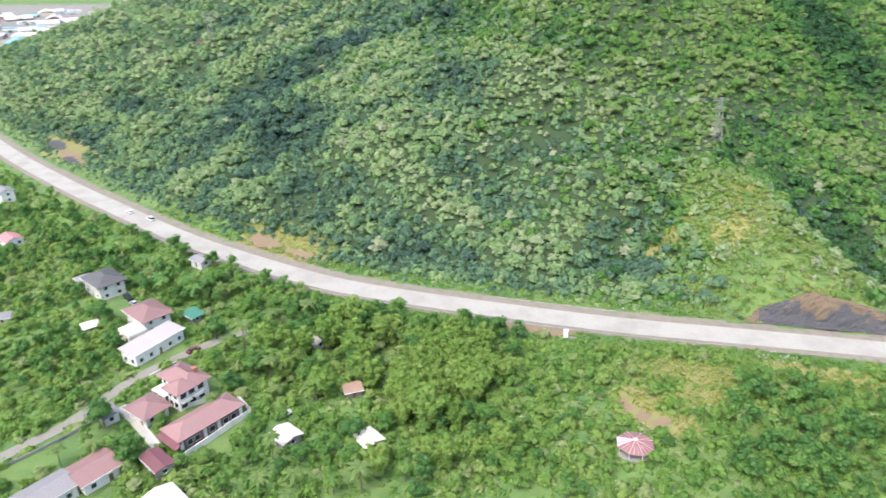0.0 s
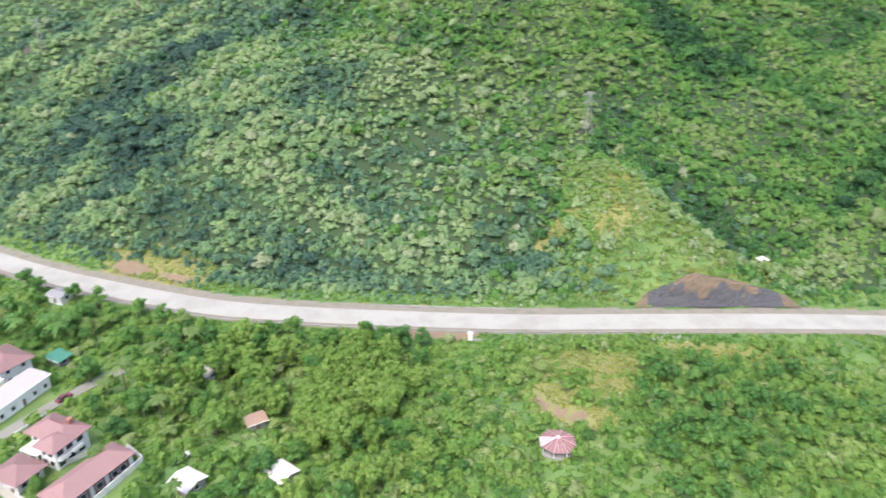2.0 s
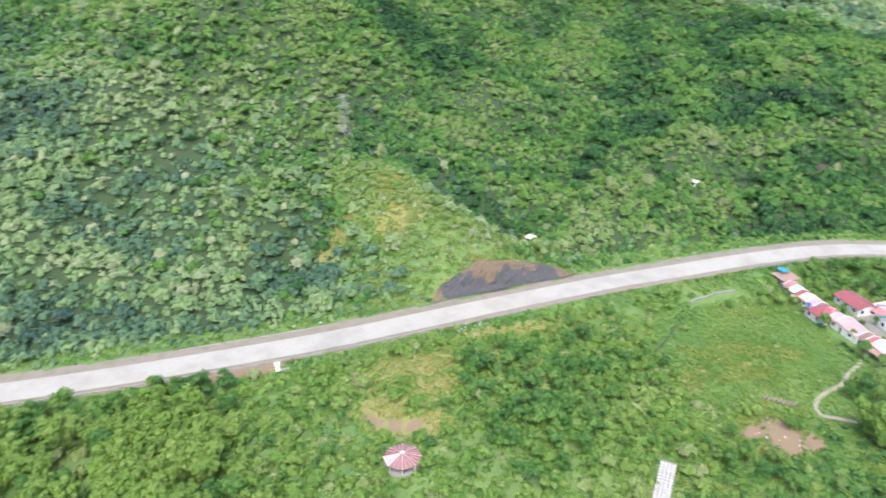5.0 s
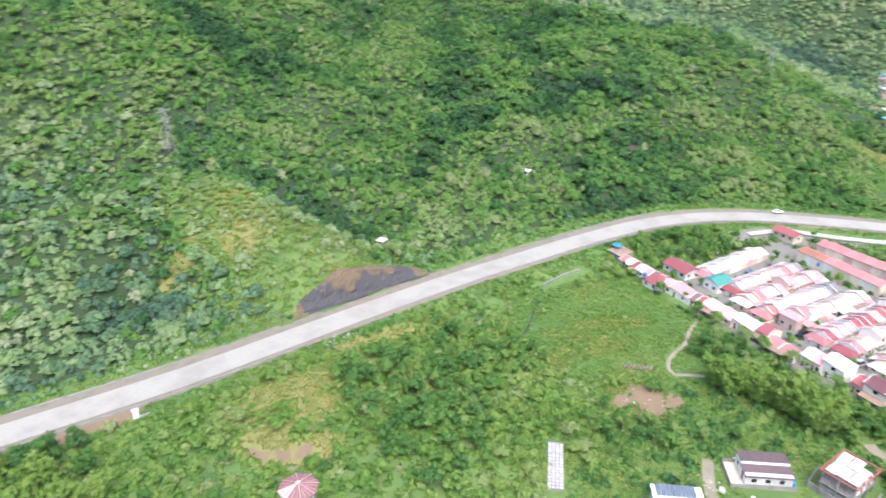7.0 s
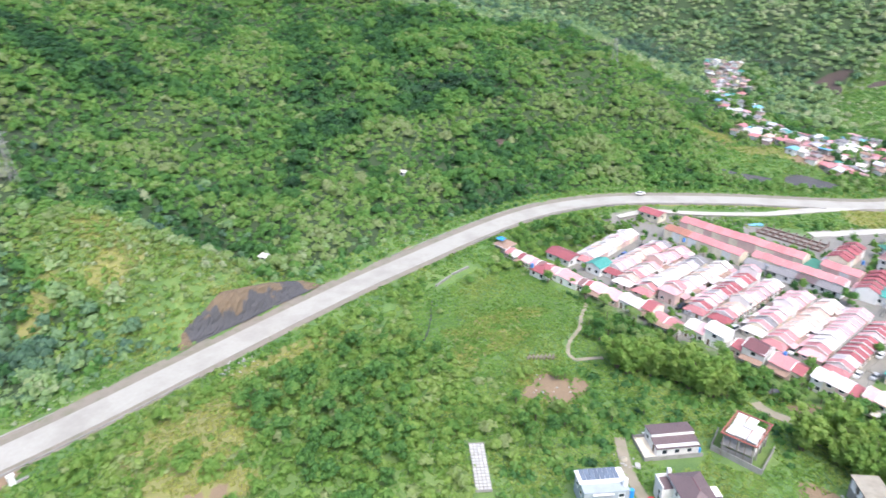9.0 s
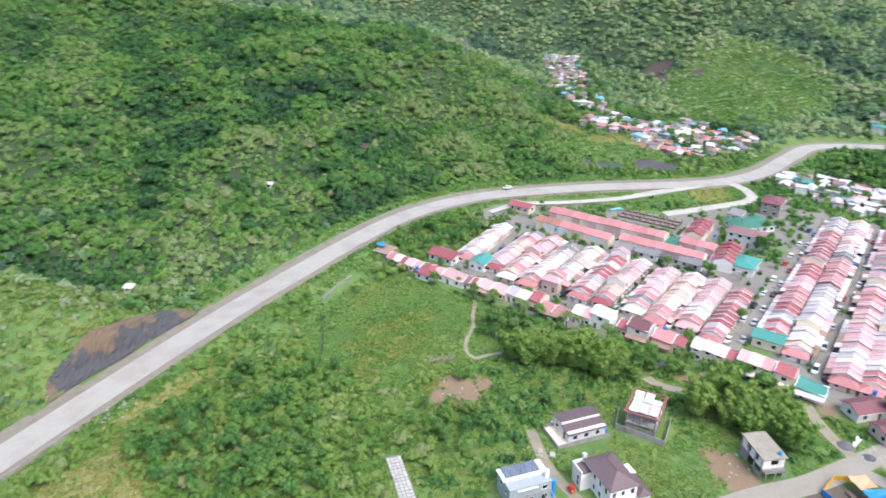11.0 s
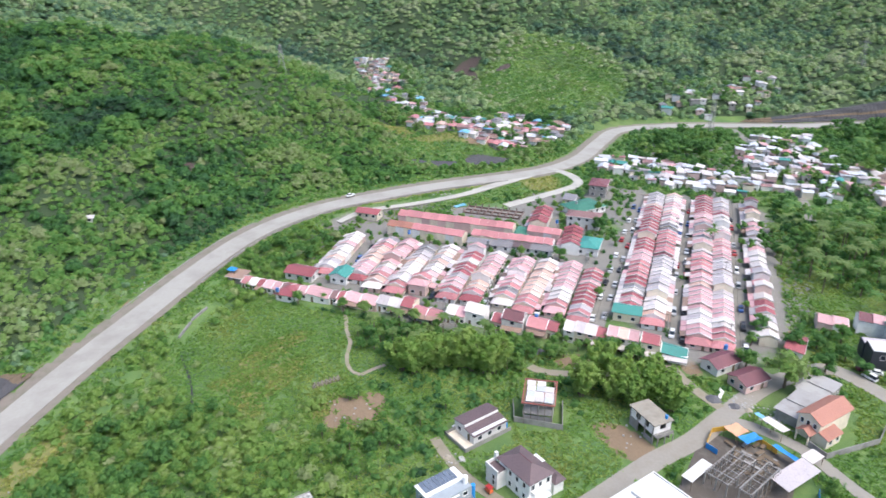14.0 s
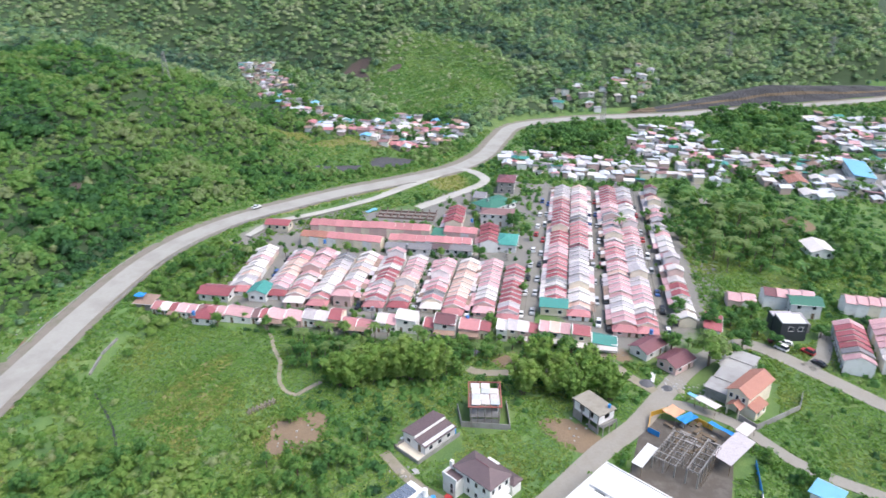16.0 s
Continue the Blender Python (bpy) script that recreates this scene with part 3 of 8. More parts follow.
rnd = random.Random(7)
WALLS = {"white": M_WHITE, "cream": M_CREAM, "pink": M_PINKWALL, "grey": M_GREY}
COLOUR = {"red": "red", "faded": "faded red", "pink": "pale pink", "peach": "peach", "white": "white", "lilac": "grey-lilac", "grey": "grey", "slate": "dark weathered", "maroon": "maroon", "brown": "brown", "teal": "teal green",
          "green": "dark green", "blue": "blue", "rust": "rusty", "terracotta": "terracotta", "oldrose": "old rose", "skyblue": "light blue", "zinc": "pale zinc"}


def add_opening(parent, kind, x, y, z, w, h, facing):
    """A window or a door on a wall: frame proud of the wall, a dark pane or leaf in it. facing: degrees, 0 looks to -y."""
    m = pose(x, y, z, 0, 0, facing)
    if kind == "window":
        fr = part("window", shared(("frame", w, h), "window", M_WHITE, lambda s: (s.box(-w / 2 - 0.08, -0.07, -0.08, -w / 2, 0.02, h + 0.08), s.box(w / 2, -0.07, -0.08, w / 2 + 0.08, 0.02, h + 0.08),
                                                                                   s.box(-w / 2, -0.07, h, w / 2, 0.02, h + 0.08), s.box(-w / 2 - 0.1, -0.14, -0.1, w / 2 + 0.1, 0.02, 0))), parent, "", m)
        part("pane", shared(("pane", w, h), "pane", M_GLASS, lambda s: s.box(-w / 2, -0.03, 0, w / 2, 0.0, h)), fr)
    else:
        part("door", shared(("door", w, h), "door", M_WOOD, lambda s: s.box(-w / 2, -0.05, 0, w / 2, 0.02, h)), parent, "", m)


def row_unit(x, y, turn, length, depth, roof, wall, height, tall=False, front=1, group="row houses of the estate", awning=None, porch=None, plain=False):
    """One house of a terrace: its ridge runs along the row, its front looks across it."""
    label = f"small terrace house with {COLOUR[roof]} sheet roof and {wall} walls"
    h = thing("row_house", x, y, turn, label, "house", group)
    step = rnd.choice((-0.05, 0.0, 0.1, 0.2))
    hh = height + (2.4 if tall else 0)
    L, D = length, depth
    rise = D * 0.2

    def body(s):
        s.box(-L / 2, -D / 2 + 0.4, -0.3, L / 2, D / 2 - 0.4, hh - 0.05)
        for e in (-1, 1):
            a = e * (L / 2 - 0.02)
            s.add([(a, -D / 2 + 0.4, hh - 0.05), (a, D / 2 - 0.4, hh - 0.05), (a, 0, hh + rise - 0.12), (a - e * 0.15, -D / 2 + 0.4, hh - 0.05), (a - e * 0.15, D / 2 - 0.4, hh - 0.05), (a - e * 0.15, 0, hh + rise - 0.12)],
                  [(0, 1, 2), (5, 4, 3), (0, 2, 5, 3), (1, 4, 5, 2)])
    part("wall", shared(("unit", L, D, hh), "wall", WALLS[wall], body), h)
    r = part("roof", shared(("roof", L, D), "roof", ROOFS[roof], lambda s: s.gable(-L / 2 - 0.08, L / 2 + 0.02, -D / 2, D / 2, 0, rise)), h, "", pose(0, 0, hh + step, 0, rnd.uniform(4.0, 7.0), 0))
    if not plain:
        part("fascia", shared(("fas", L, D), "fascia", M_WHITE, lambda s: s.bar((-L / 2 - 0.1, -D / 2, -0.02), (-L / 2 - 0.1, 0, rise - 0.02), 0.17).bar((-L / 2 - 0.1, D / 2, -0.02), (-L / 2 - 0.1, 0, rise - 0.02), 0.13)), r)
    f = -1 if front < 0 else 1
    yy = f * (D / 2 - 0.4)
    turn = 180 if f > 0 else 0
    add_opening(h, "door", -L * 0.25, yy, 0, 0.85, 2.05, turn)
    add_opening(h, "window", L * 0.2, yy, 1.0, 1.1, 1.1, turn)
    if tall:
        add_opening(h, "window", 0, yy, 3.4, 1.3, 1.1, turn)
    if awning:
        part("awning", shared(("awn", L), "awning", ROOFS[awning], lambda s: s.slab([(-L / 2 + 0.1, 0, 0), (L / 2 - 0.1, 0, 0), (L / 2 - 0.1, 2.2, -0.5), (-L / 2 + 0.1, 2.2, -0.5)] if f > 0 else [(-L / 2 + 0.1, -2.2, -0.5), (L / 2 - 0.1, -2.2, -0.5), (L / 2 - 0.1, 0, 0), (-L / 2 + 0.1, 0, 0)], 0.06)), h, "", pose(0, yy, 2.6))
        for e in (-1, 1):
            part("awning_post", shared(("post", f), "awning_post", M_GREY, lambda s: s.bar((0, f * 2.1, -0.2), (0, f * 2.1, 2.15), 0.05)), h, "", pose(e * (L / 2 - 0.25), yy, 0))
    if porch:
        part("porch_roof", shared(("porch", L, D), "porch_roof", ROOFS[porch], lambda s: s.hip(-L / 2 - 3.6, -L / 2 + 1.6, -D / 2 - 0.1, D / 2 + 0.1, hh - 0.75, 1.25, inset=2.4)), h, "lower hipped roof over the front room")
        part("porch_wall", shared(("porchw", L, D), "porch_wall", WALLS[wall], lambda s: s.box(-L / 2 - 3.1, -D / 2 + 0.5, -0.3, -L / 2, D / 2 - 0.5, hh - 0.8)), h)
        add_opening(h, "window", -L / 2 - 3.1, 1.6, 0.9, 1.3, 1.0, 270)
        add_opening(h, "door", -L / 2 - 3.1, -1.5, 0.0, 0.9, 2.0, 270)
    return h


def terrace(a, b, depth, front, runs, height=2.7, unit=3.5, walls=("white", "cream", "pink", "white"), change=0.16, tall=0.08, awnings=(None, "white", "pink", "white", "lilac", "rust"), porch=None):
    """A row of houses from a to b (metres on the plan); runs: roof colours in order, each with a share of the row."""
    a, b = np.array(a, float), np.array(b, float)
    far = float(np.linalg.norm(b - a))
    n = max(1, int(round(far / unit)))
    turn = math.degrees(math.atan2(*(b - a)[::-1]))
    total = sum(k for _, k in runs)
    for i in range(n):
        t = (i + 0.5) / n * total
        for colour, k in runs:
            t -= k
            if t <= 0:
                break
        if rnd.random() < change:
            colour = rnd.choice(("pink", "white", "faded", "lilac", "pink", "peach", "grey"))
        x, y = a + (b - a) * (i + 0.5) / n
        row_unit(x, y, turn, round(far / n, 2), depth, colour, rnd.choice(walls), height, rnd.random() < tall, front, awning=rnd.choice(awnings), porch=porch if i == 0 else None, plain=change == 0.0)


# the long rows at the east of the estate
terrace(town(4, 0.3), town(126, -0.2), 7.6, 1, [("red", 6), ("faded", 4), ("pink", 2), ("red", 5), ("grey", 2), ("red", 7), ("peach", 1), ("lilac", 4)], porch="faded")
terrace(town(0, -7.8), town(127, -8.2), 7.6, -1, [("white", 4), ("lilac", 9), ("maroon", 1), ("faded", 7), ("white", 7), ("pink", 2), ("white", 4)], porch="faded")
terrace(town(-8, -22.3), town(128, -21.7), 7.8, 1, [("pink", 2), ("white", 3), ("pink", 8), ("faded", 3), ("pink", 6), ("grey", 2), ("pink", 4), ("red", 6)], porch="faded")
terrace(town(-8, -29.6), town(128, -29.2), 7.0, -1, [("faded", 2), ("white", 1), ("pink", 4), ("lilac", 7), ("white", 1), ("pink", 7), ("white", 5), ("red", 1), ("lilac", 5)], porch="faded")
terrace(town(-2, -43.0), town(126, -42.0), 6.2, 1, [("white", 3), ("red", 3), ("white", 2), ("faded", 2), ("blue", 2), ("white", 4), ("lilac", 4), ("pink", 2), ("white", 4), ("maroon", 2)], unit=5.4)
# the short rows, west of the street
terrace(town(-1, 112), town(33, 115.5), 7.4, 1, [("white", 5), ("pink", 1), ("white", 3)], porch="faded")
terrace(town(-2, 98.5), town(33, 99.5), 7.4, 1, [("pink", 3), ("peach", 3), ("pink", 3)], porch="red")
terrace(town(-6, 90.2), town(34, 91.5), 7.4, -1, [("faded", 2), ("pink", 7)], porch="white")
terrace(town(-7, 81.3), town(30, 81.8), 7.4, 1, [("white", 6), ("lilac", 2), ("pink", 2)], porch="faded")
terrace(town(-3, 73.3), town(33, 73.3), 7.4, -1, [("faded", 1), ("white", 4), ("lilac", 3), ("white", 2)], porch="pink")
terrace(town(-5, 61.8), town(33, 62.4), 7.4, 1, [("red", 2), ("pink", 1), ("red", 6)], porch="faded")
terrace(town(-4, 53.4), town(33, 53.6), 7.4, -1, [("faded", 1), ("peach", 3), ("pink", 4), ("white", 1)], porch="red")
terrace(town(-3, 42.2), town(32, 42.2), 7.4, 1, [("faded", 2), ("pink", 6)], porch="white")
terrace(town(-6, 34.2), town(33, 33.4), 7.4, -1, [("faded", 2), ("peach", 6), ("white", 1)], porch="faded")
terrace(town(-3, 24.0), town(34, 24.3), 7.4, 1, [("faded", 1), ("white", 2), ("pink", 5)], porch="pink")
terrace(town(-7, 15.6), town(30, 15.7), 7.4, -1, [("faded", 1), ("red", 6), ("faded", 1)], porch="faded")
# the row that faces the open field: stretches of the row, how far out, depth, colours, unit length, wall height
for v0, v1, u, deep, runs, unit, high in (
        (135.5, 126, -19.8, 6.0, [("faded", 1), ("white", 1), ("red", 1)], 3.1, 2.5),
        (126, 108.5, -20.2, 6.2, [("pink", 2), ("oldrose", 1), ("faded", 1), ("pink", 1)], 3.5, 2.6),
        (108.5, 99.5, -20.0, 6.8, [("pink", 1)], 9.0, 2.8),
        (99.5, 94, -19.6, 6.4, [("oldrose", 1), ("red", 1)], 2.75, 2.7),
        (94, 82, -19.4, 6.8, [("pink", 1)], 6.0, 2.8),
        (82, 73.5, -18.6, 6.6, [("lilac", 1), ("white", 1)], 4.2, 3.0),
        (73.3, 69, -17.8, 7.6, [("red", 1)], 4.3, 3.6),
        (68.5, 58, -20.5, 6.0, [("faded", 1)], 5.2, 2.3),
        (57, 50.5, -18.2, 7.0, [("white", 1), ("pink", 1)], 3.2, 3.4),
        (50.5, 44, -17.6, 7.0, [("white", 1)], 6.5, 5.2),
        (41.5, 38, -18.0, 6.4, [("red", 1)], 3.5, 3.2),
        (38, 31, -17.8, 7.4, [("maroon", 1)], 7.0, 5.0),
        (30, 23.5, -17.4, 7.4, [("faded", 1)], 6.5, 3.4),
        (23.5, 20, -17.4, 6.6, [("red", 1)], 3.5, 3.2),
        (18, 8, -17.2, 7.0, [("white", 1), ("lilac", 1), ("white", 1)], 3.3, 4.4),
        (8, 4.8, -17.0, 6.6, [("red", 1)], 3.2, 4.0),
        (4.6, -5, -17.2, 7.0, [("pink", 1), ("peach", 1), ("pink", 1)], 3.2, 5.0),
        (-5.6, -11.2, -18.2, 6.6, [("red", 1)], 5.6, 5.4),
        (-11.6, -19.5, -18.6, 6.6, [("teal", 1)], 7.9, 2.9)):
    terrace(town(u, v0), town(u, v1), deep, -1, runs, unit=unit, height=high - 2.4 if high > 4.2 else high, change=0.03, tall=1.0 if high > 4.2 else 0.0, awnings=(None, None, "white", "rust", None), walls=("white", "cream", "white", "pink"))
# long red roofs by the access road
terrace(town(57.5, 106), town(58.8, 54), 7.4, 1, [("faded", 1)], unit=3.7, change=0.0, tall=0.0, height=4.6, walls=("cream", "pink"))
terrace(town(45.7, 106), town(44.0, 71.5), 6.6, 1, [("terracotta", 1), ("faded", 2)], unit=3.7, change=0.0, tall=0.0, height=4.2, walls=("cream", "white"))
terrace(town(47.6, 69), town(48.4, 35), 6.6, 1, [("faded", 1)], unit=3.7, change=0.0, tall=0.0, height=4.2, walls=("cream", "white"))
terrace(town(59.4, 48), town(59.3, 34), 6.8, 1, [("faded", 1)], unit=3.7, change=0.0, tall=0.0, height=4.2)
terrace(town(66, 45.7), town(86, 46.5), 8.0, 1, [("red", 1)], unit=3.7, change=0.0, tall=0.0, height=4.2)
terrace(town(47, 28), town(66, 29.8), 8.0, 1, [("red", 1)], unit=3.7, change=0.0, tall=0.0, height=4.2)
# the rows beyond the east street
terrace((172.0, -57.5), (168.5, -66), 7.0, 1, [("pink", 1)], unit=4.2, height=3.2, change=0.0)
terrace((169, -69), (162.5, -84), 7.0, 1, [("maroon", 1), ("pink", 4)], unit=3.8, height=5.2, tall=0.0, change=0.0)
terrace((158.0, -92), (149, -112), 7.0, 1, [("pink", 5)], unit=3.8, height=5.2, tall=0.0, change=0.0)
terrace((124, -70), (145, -83), 9.0, 1, [("pink", 1), ("grey", 1), ("red", 5), ("pink", 1)], unit=3.7, height=4.4, tall=0.0, change=0.0)
terrace((121, -81), (143, -95), 9.0, -1, [("white", 2), ("pink", 5)], unit=3.7, height=4.4, tall=0.0, change=0.0)

# ---- single houses ----
# cells lightened: the sky's reflection put into the base colour
M_SOLAR = surface("sky_tinted_solar_cells", (0.12, 0.15, 0.20), (0.16, 0.19, 0.24), 2.0, 0.15)
M_STEEL = surface("grey_steel", (0.40, 0.40, 0.40), (0.30, 0.29, 0.28), 1.0, 0.6, 0.2, dirt=(0.25, 0.16, 0.1))
M_BLUE = surface("blue_tarpaulin", (0.03, 0.28, 0.68), (0.03, 0.22, 0.58), 1.0, 0.5)
M_ORANGE = surface("orange_tarpaulin", (0.80, 0.45, 0.28), (0.72, 0.38, 0.22), 1.0, 0.6)
M_YELLOW = surface("yellow_hoarding", (0.72, 0.42, 0.06), (0.62, 0.36, 0.05), 1.0, 0.6)
M_DIRTYARD = surface("dark_yard_earth", (0.13, 0.11, 0.09), (0.08, 0.07, 0.06), 0.5, 0.95, dirt=(0.22, 0.2, 0.18), bump_size=0.08)
M_CHAR = surface("dark_cladding", (0.05, 0.055, 0.065), (0.035, 0.04, 0.05), 0.8, 0.6)
M_RED = surface("red_boards", (0.36, 0.13, 0.105), (0.29, 0.10, 0.08), 1.0, 0.8)


def face_openings(h, w, d, floors, floor_h, per=3.2, size=(1.2, 1.2), door=True, sides="nesw"):
    """Windows along the walls of a box house, and a door on its south face."""
    for k, (length, turn, x0, y0) in {"s": (w, 0, 0, -d / 2), "n": (w, 180, 0, d / 2), "e": (d, 90, w / 2, 0), "w": (d, 270, -w / 2, 0)}.items():
        if k not in sides:
            continue
        n = max(1, int(length / per))
        for fl in range(floors):
            for i in range(n):
                o = (i + 0.5) / n * length - length / 2
                x, y = (x0 + o, y0) if k in "sn" else (x0, y0 + o)
                if door and k == "s" and fl == 0 and i == n // 2:
                    add_opening(h, "door", x, y, 0.05, 1.0, 2.1, turn)
                else:
                    add_opening(h, "window", x, y, fl * floor_h + 1.0, size[0], size[1], turn)


def house(x, y, turn, w, d, floors, roof, colour, wall, label, rise=None, floor_h=2.8, eaves=0.6, z=None, sides="nesw", name="house", group=""):
    h = thing(name, x, y, turn, label, "house", group, z=z, clear=max(w, d) * 0.5 + 0.6)
    top = floors * floor_h
    s = Shape().box(-w / 2, -d / 2, -0.5, w / 2, d / 2, top)
    e = eaves
    r = rise if rise is not None else min(w, d) * 0.24
    if roof == "gable":
        for k in (-1, 1):
            a = k * (w / 2 - 0.01)
            s.add([(a, -d / 2, top), (a, d / 2, top), (a, 0, top + r * d / (d + 2 * e)), (a - k * 0.2, -d / 2, top), (a - k * 0.2, d / 2, top), (a - k * 0.2, 0, top + r * d / (d + 2 * e))], [(0, 1, 2), (5, 4, 3), (0, 2, 5, 3), (1, 4, 5, 2)])
    part("wall", s.mesh("wall", WALLS.get(wall, M_WHITE) if isinstance(wall, str) else wall), h)
    t = Shape()
    if roof == "gable":
        t.gable(-w / 2 - e, w / 2 + e, -d / 2 - e, d / 2 + e, top + 0.05, r)
    elif roof == "hip":
        t.hip(-w / 2 - e, w / 2 + e, -d / 2 - e, d / 2 + e, top + 0.05, r)
    elif roof == "shed":
        t.slab([(-w / 2 - e, -d / 2 - e, top + 0.05), (w / 2 + e, -d / 2 - e, top + 0.05), (w / 2 + e, d / 2 + e, top + 0.05 + r), (-w / 2 - e, d / 2 + e, top + 0.05 + r)], 0.12)
    if roof != "flat":
        rf = part("roof", t.mesh("roof", ROOFS[colour]), h, f"{COLOUR[colour]} roof")
        part("gutter", Shape().bar((-w / 2 - e, -d / 2 - e, top), (w / 2 + e, -d / 2 - e, top), 0.09).mesh("gutter", M_WHITE), rf)
    else:
        part("roof", Shape().box(-w / 2 - 0.1, -d / 2 - 0.1, top + 0.004, w / 2 + 0.1, d / 2 + 0.1, top + 0.2).mesh("roof", M_WHITE if colour == "white" else M_GREY), h)
        for k, (ax, ay, bx, by) in enumerate(((-w / 2, -d / 2, w / 2, -d / 2 + 0.2), (-w / 2, d / 2 - 0.2, w / 2, d / 2), (-w / 2, -d / 2 + 0.2, -w / 2 + 0.2, d / 2 - 0.2), (w / 2 - 0.2, -d / 2 + 0.2, w / 2, d / 2 - 0.2))):
            part("parapet", Shape().box(ax, ay, top + 0.2, bx, by, top + 0.7).mesh("parapet", M_WHITE if colour == "white" else M_GREY), h)
    face_openings(h, w, d, floors, floor_h, sides=sides)
    return h


def wall_run(points, height, material, label, name="boundary_wall", thick=0.2):
    s = Shape()
    for (ax, ay), (bx, by) in zip(points, points[1:]):
        l, a = math.hypot(bx - ax, by - ay), math.atan2(by - ay, bx - ax)
        c, q = math.cos(a), math.sin(a)
        z0, z1 = ground_at(ax, ay), ground_at(bx, by)
        n = (-q * thick / 2, c * thick / 2)
        v = [(ax - n[0], ay - n[1], z0 - 0.5), (bx - n[0], by - n[1], z1 - 0.5), (bx + n[0], by + n[1], z1 - 0.5), (ax + n[0], ay + n[1], z0 - 0.5)]
        v += [(x, y, z + 0.5 + height) for x, y, z in v]
        s.add(v, [(3, 2, 1, 0), (4, 5, 6, 7), (0, 1, 5, 4), (1, 2, 6, 5), (2, 3, 7, 6), (3, 0, 4, 7)])
    return tagged(new(name, s.mesh(name, material)), label, "wall")


def gazebo():
    x, y = 44.5, 131.5
    g = thing("gazebo", x, y, 12, "octagonal hilltop gazebo with a faded red sheet roof", "gazebo", clear=3.6)
    r, z, top = 4.5, 1.9, 3.1
    ring = [(r * math.cos(k * math.pi / 4), r * math.sin(k * math.pi / 4), z) for k in range(8)]
    for k in range(8):
        part("roof_panel", Shape().slab([ring[k], ring[(k + 1) % 8], (0, 0, top)], 0.08).mesh("roof_panel", ROOFS["lilac" if k == 3 else "oldrose"]), g, "dented silver sheet" if k == 3 else "")
        part("hip_cap", Shape().bar((ring[k][0], ring[k][1], z + 0.04), (0, 0, top + 0.05), 0.1).mesh("hip_cap", ROOFS["pink"]), g)
        for q in (0.33, 0.67):
            a0, b0 = np.array(ring[k]), np.array(ring[(k + 1) % 8])
            foot = a0 + (b0 - a0) * q
            head = foot * 0.42 + np.array([0, 0, top]) * 0.58
            part("seam", Shape().bar((foot[0], foot[1], foot[2] + 0.03), (head[0], head[1], head[2] + 0.03), 0.07).mesh("seam", ROOFS["pink" if q < 0.5 else "faded"]), g)
        a = k * math.pi / 4
        part("post", Shape().bar((3.9 * math.cos(a), 3.9 * math.sin(a), -0.6), (3.9 * math.cos(a), 3.9 * math.sin(a), z + 0.2), 0.12).mesh("post", M_WHITE), g)
    part("finial", Shape().box(-0.35, -0.35, top - 0.1, 0.35, 0.35, top + 0.25).mesh("finial", M_WHITE), g)
    part("floor_slab", Shape().slab([(4.3 * math.cos(k * math.pi / 4), 4.3 * math.sin(k * math.pi / 4), 0.15) for k in range(8)], 0.8).mesh("floor_slab", M_GREY), g)


gazebo()

# houses among the trees in the west
house(-122.5, 228, -42, 12.5, 9.0, 2, "hip", "slate", "white", "two-storey white villa with a dark weathered hip roof", sides="sew", eaves=1.1)
house(-132, 233.5, -42, 6.5, 5.5, 1, "hip", "grey", "grey", "small grey-roofed annexe beside the villa")
house(-97.5, 203.8, -42, 12.0, 9.0, 2, "hip", "oldrose", "white", "two-storey white villa with an old rose hip roof", eaves=1.1)
house(-90.5, 188.5, 60, 18.0, 6.4, 1, "shed", "lilac", "white", "long low wing with a pale grey-lilac sheet roof", rise=0.6, floor_h=4.2)
house(-99.5, 195.5, -42, 7.0, 6.0, 1, "flat", "white", "cream", "cream terrace block with a flat roof", floor_h=3.2)


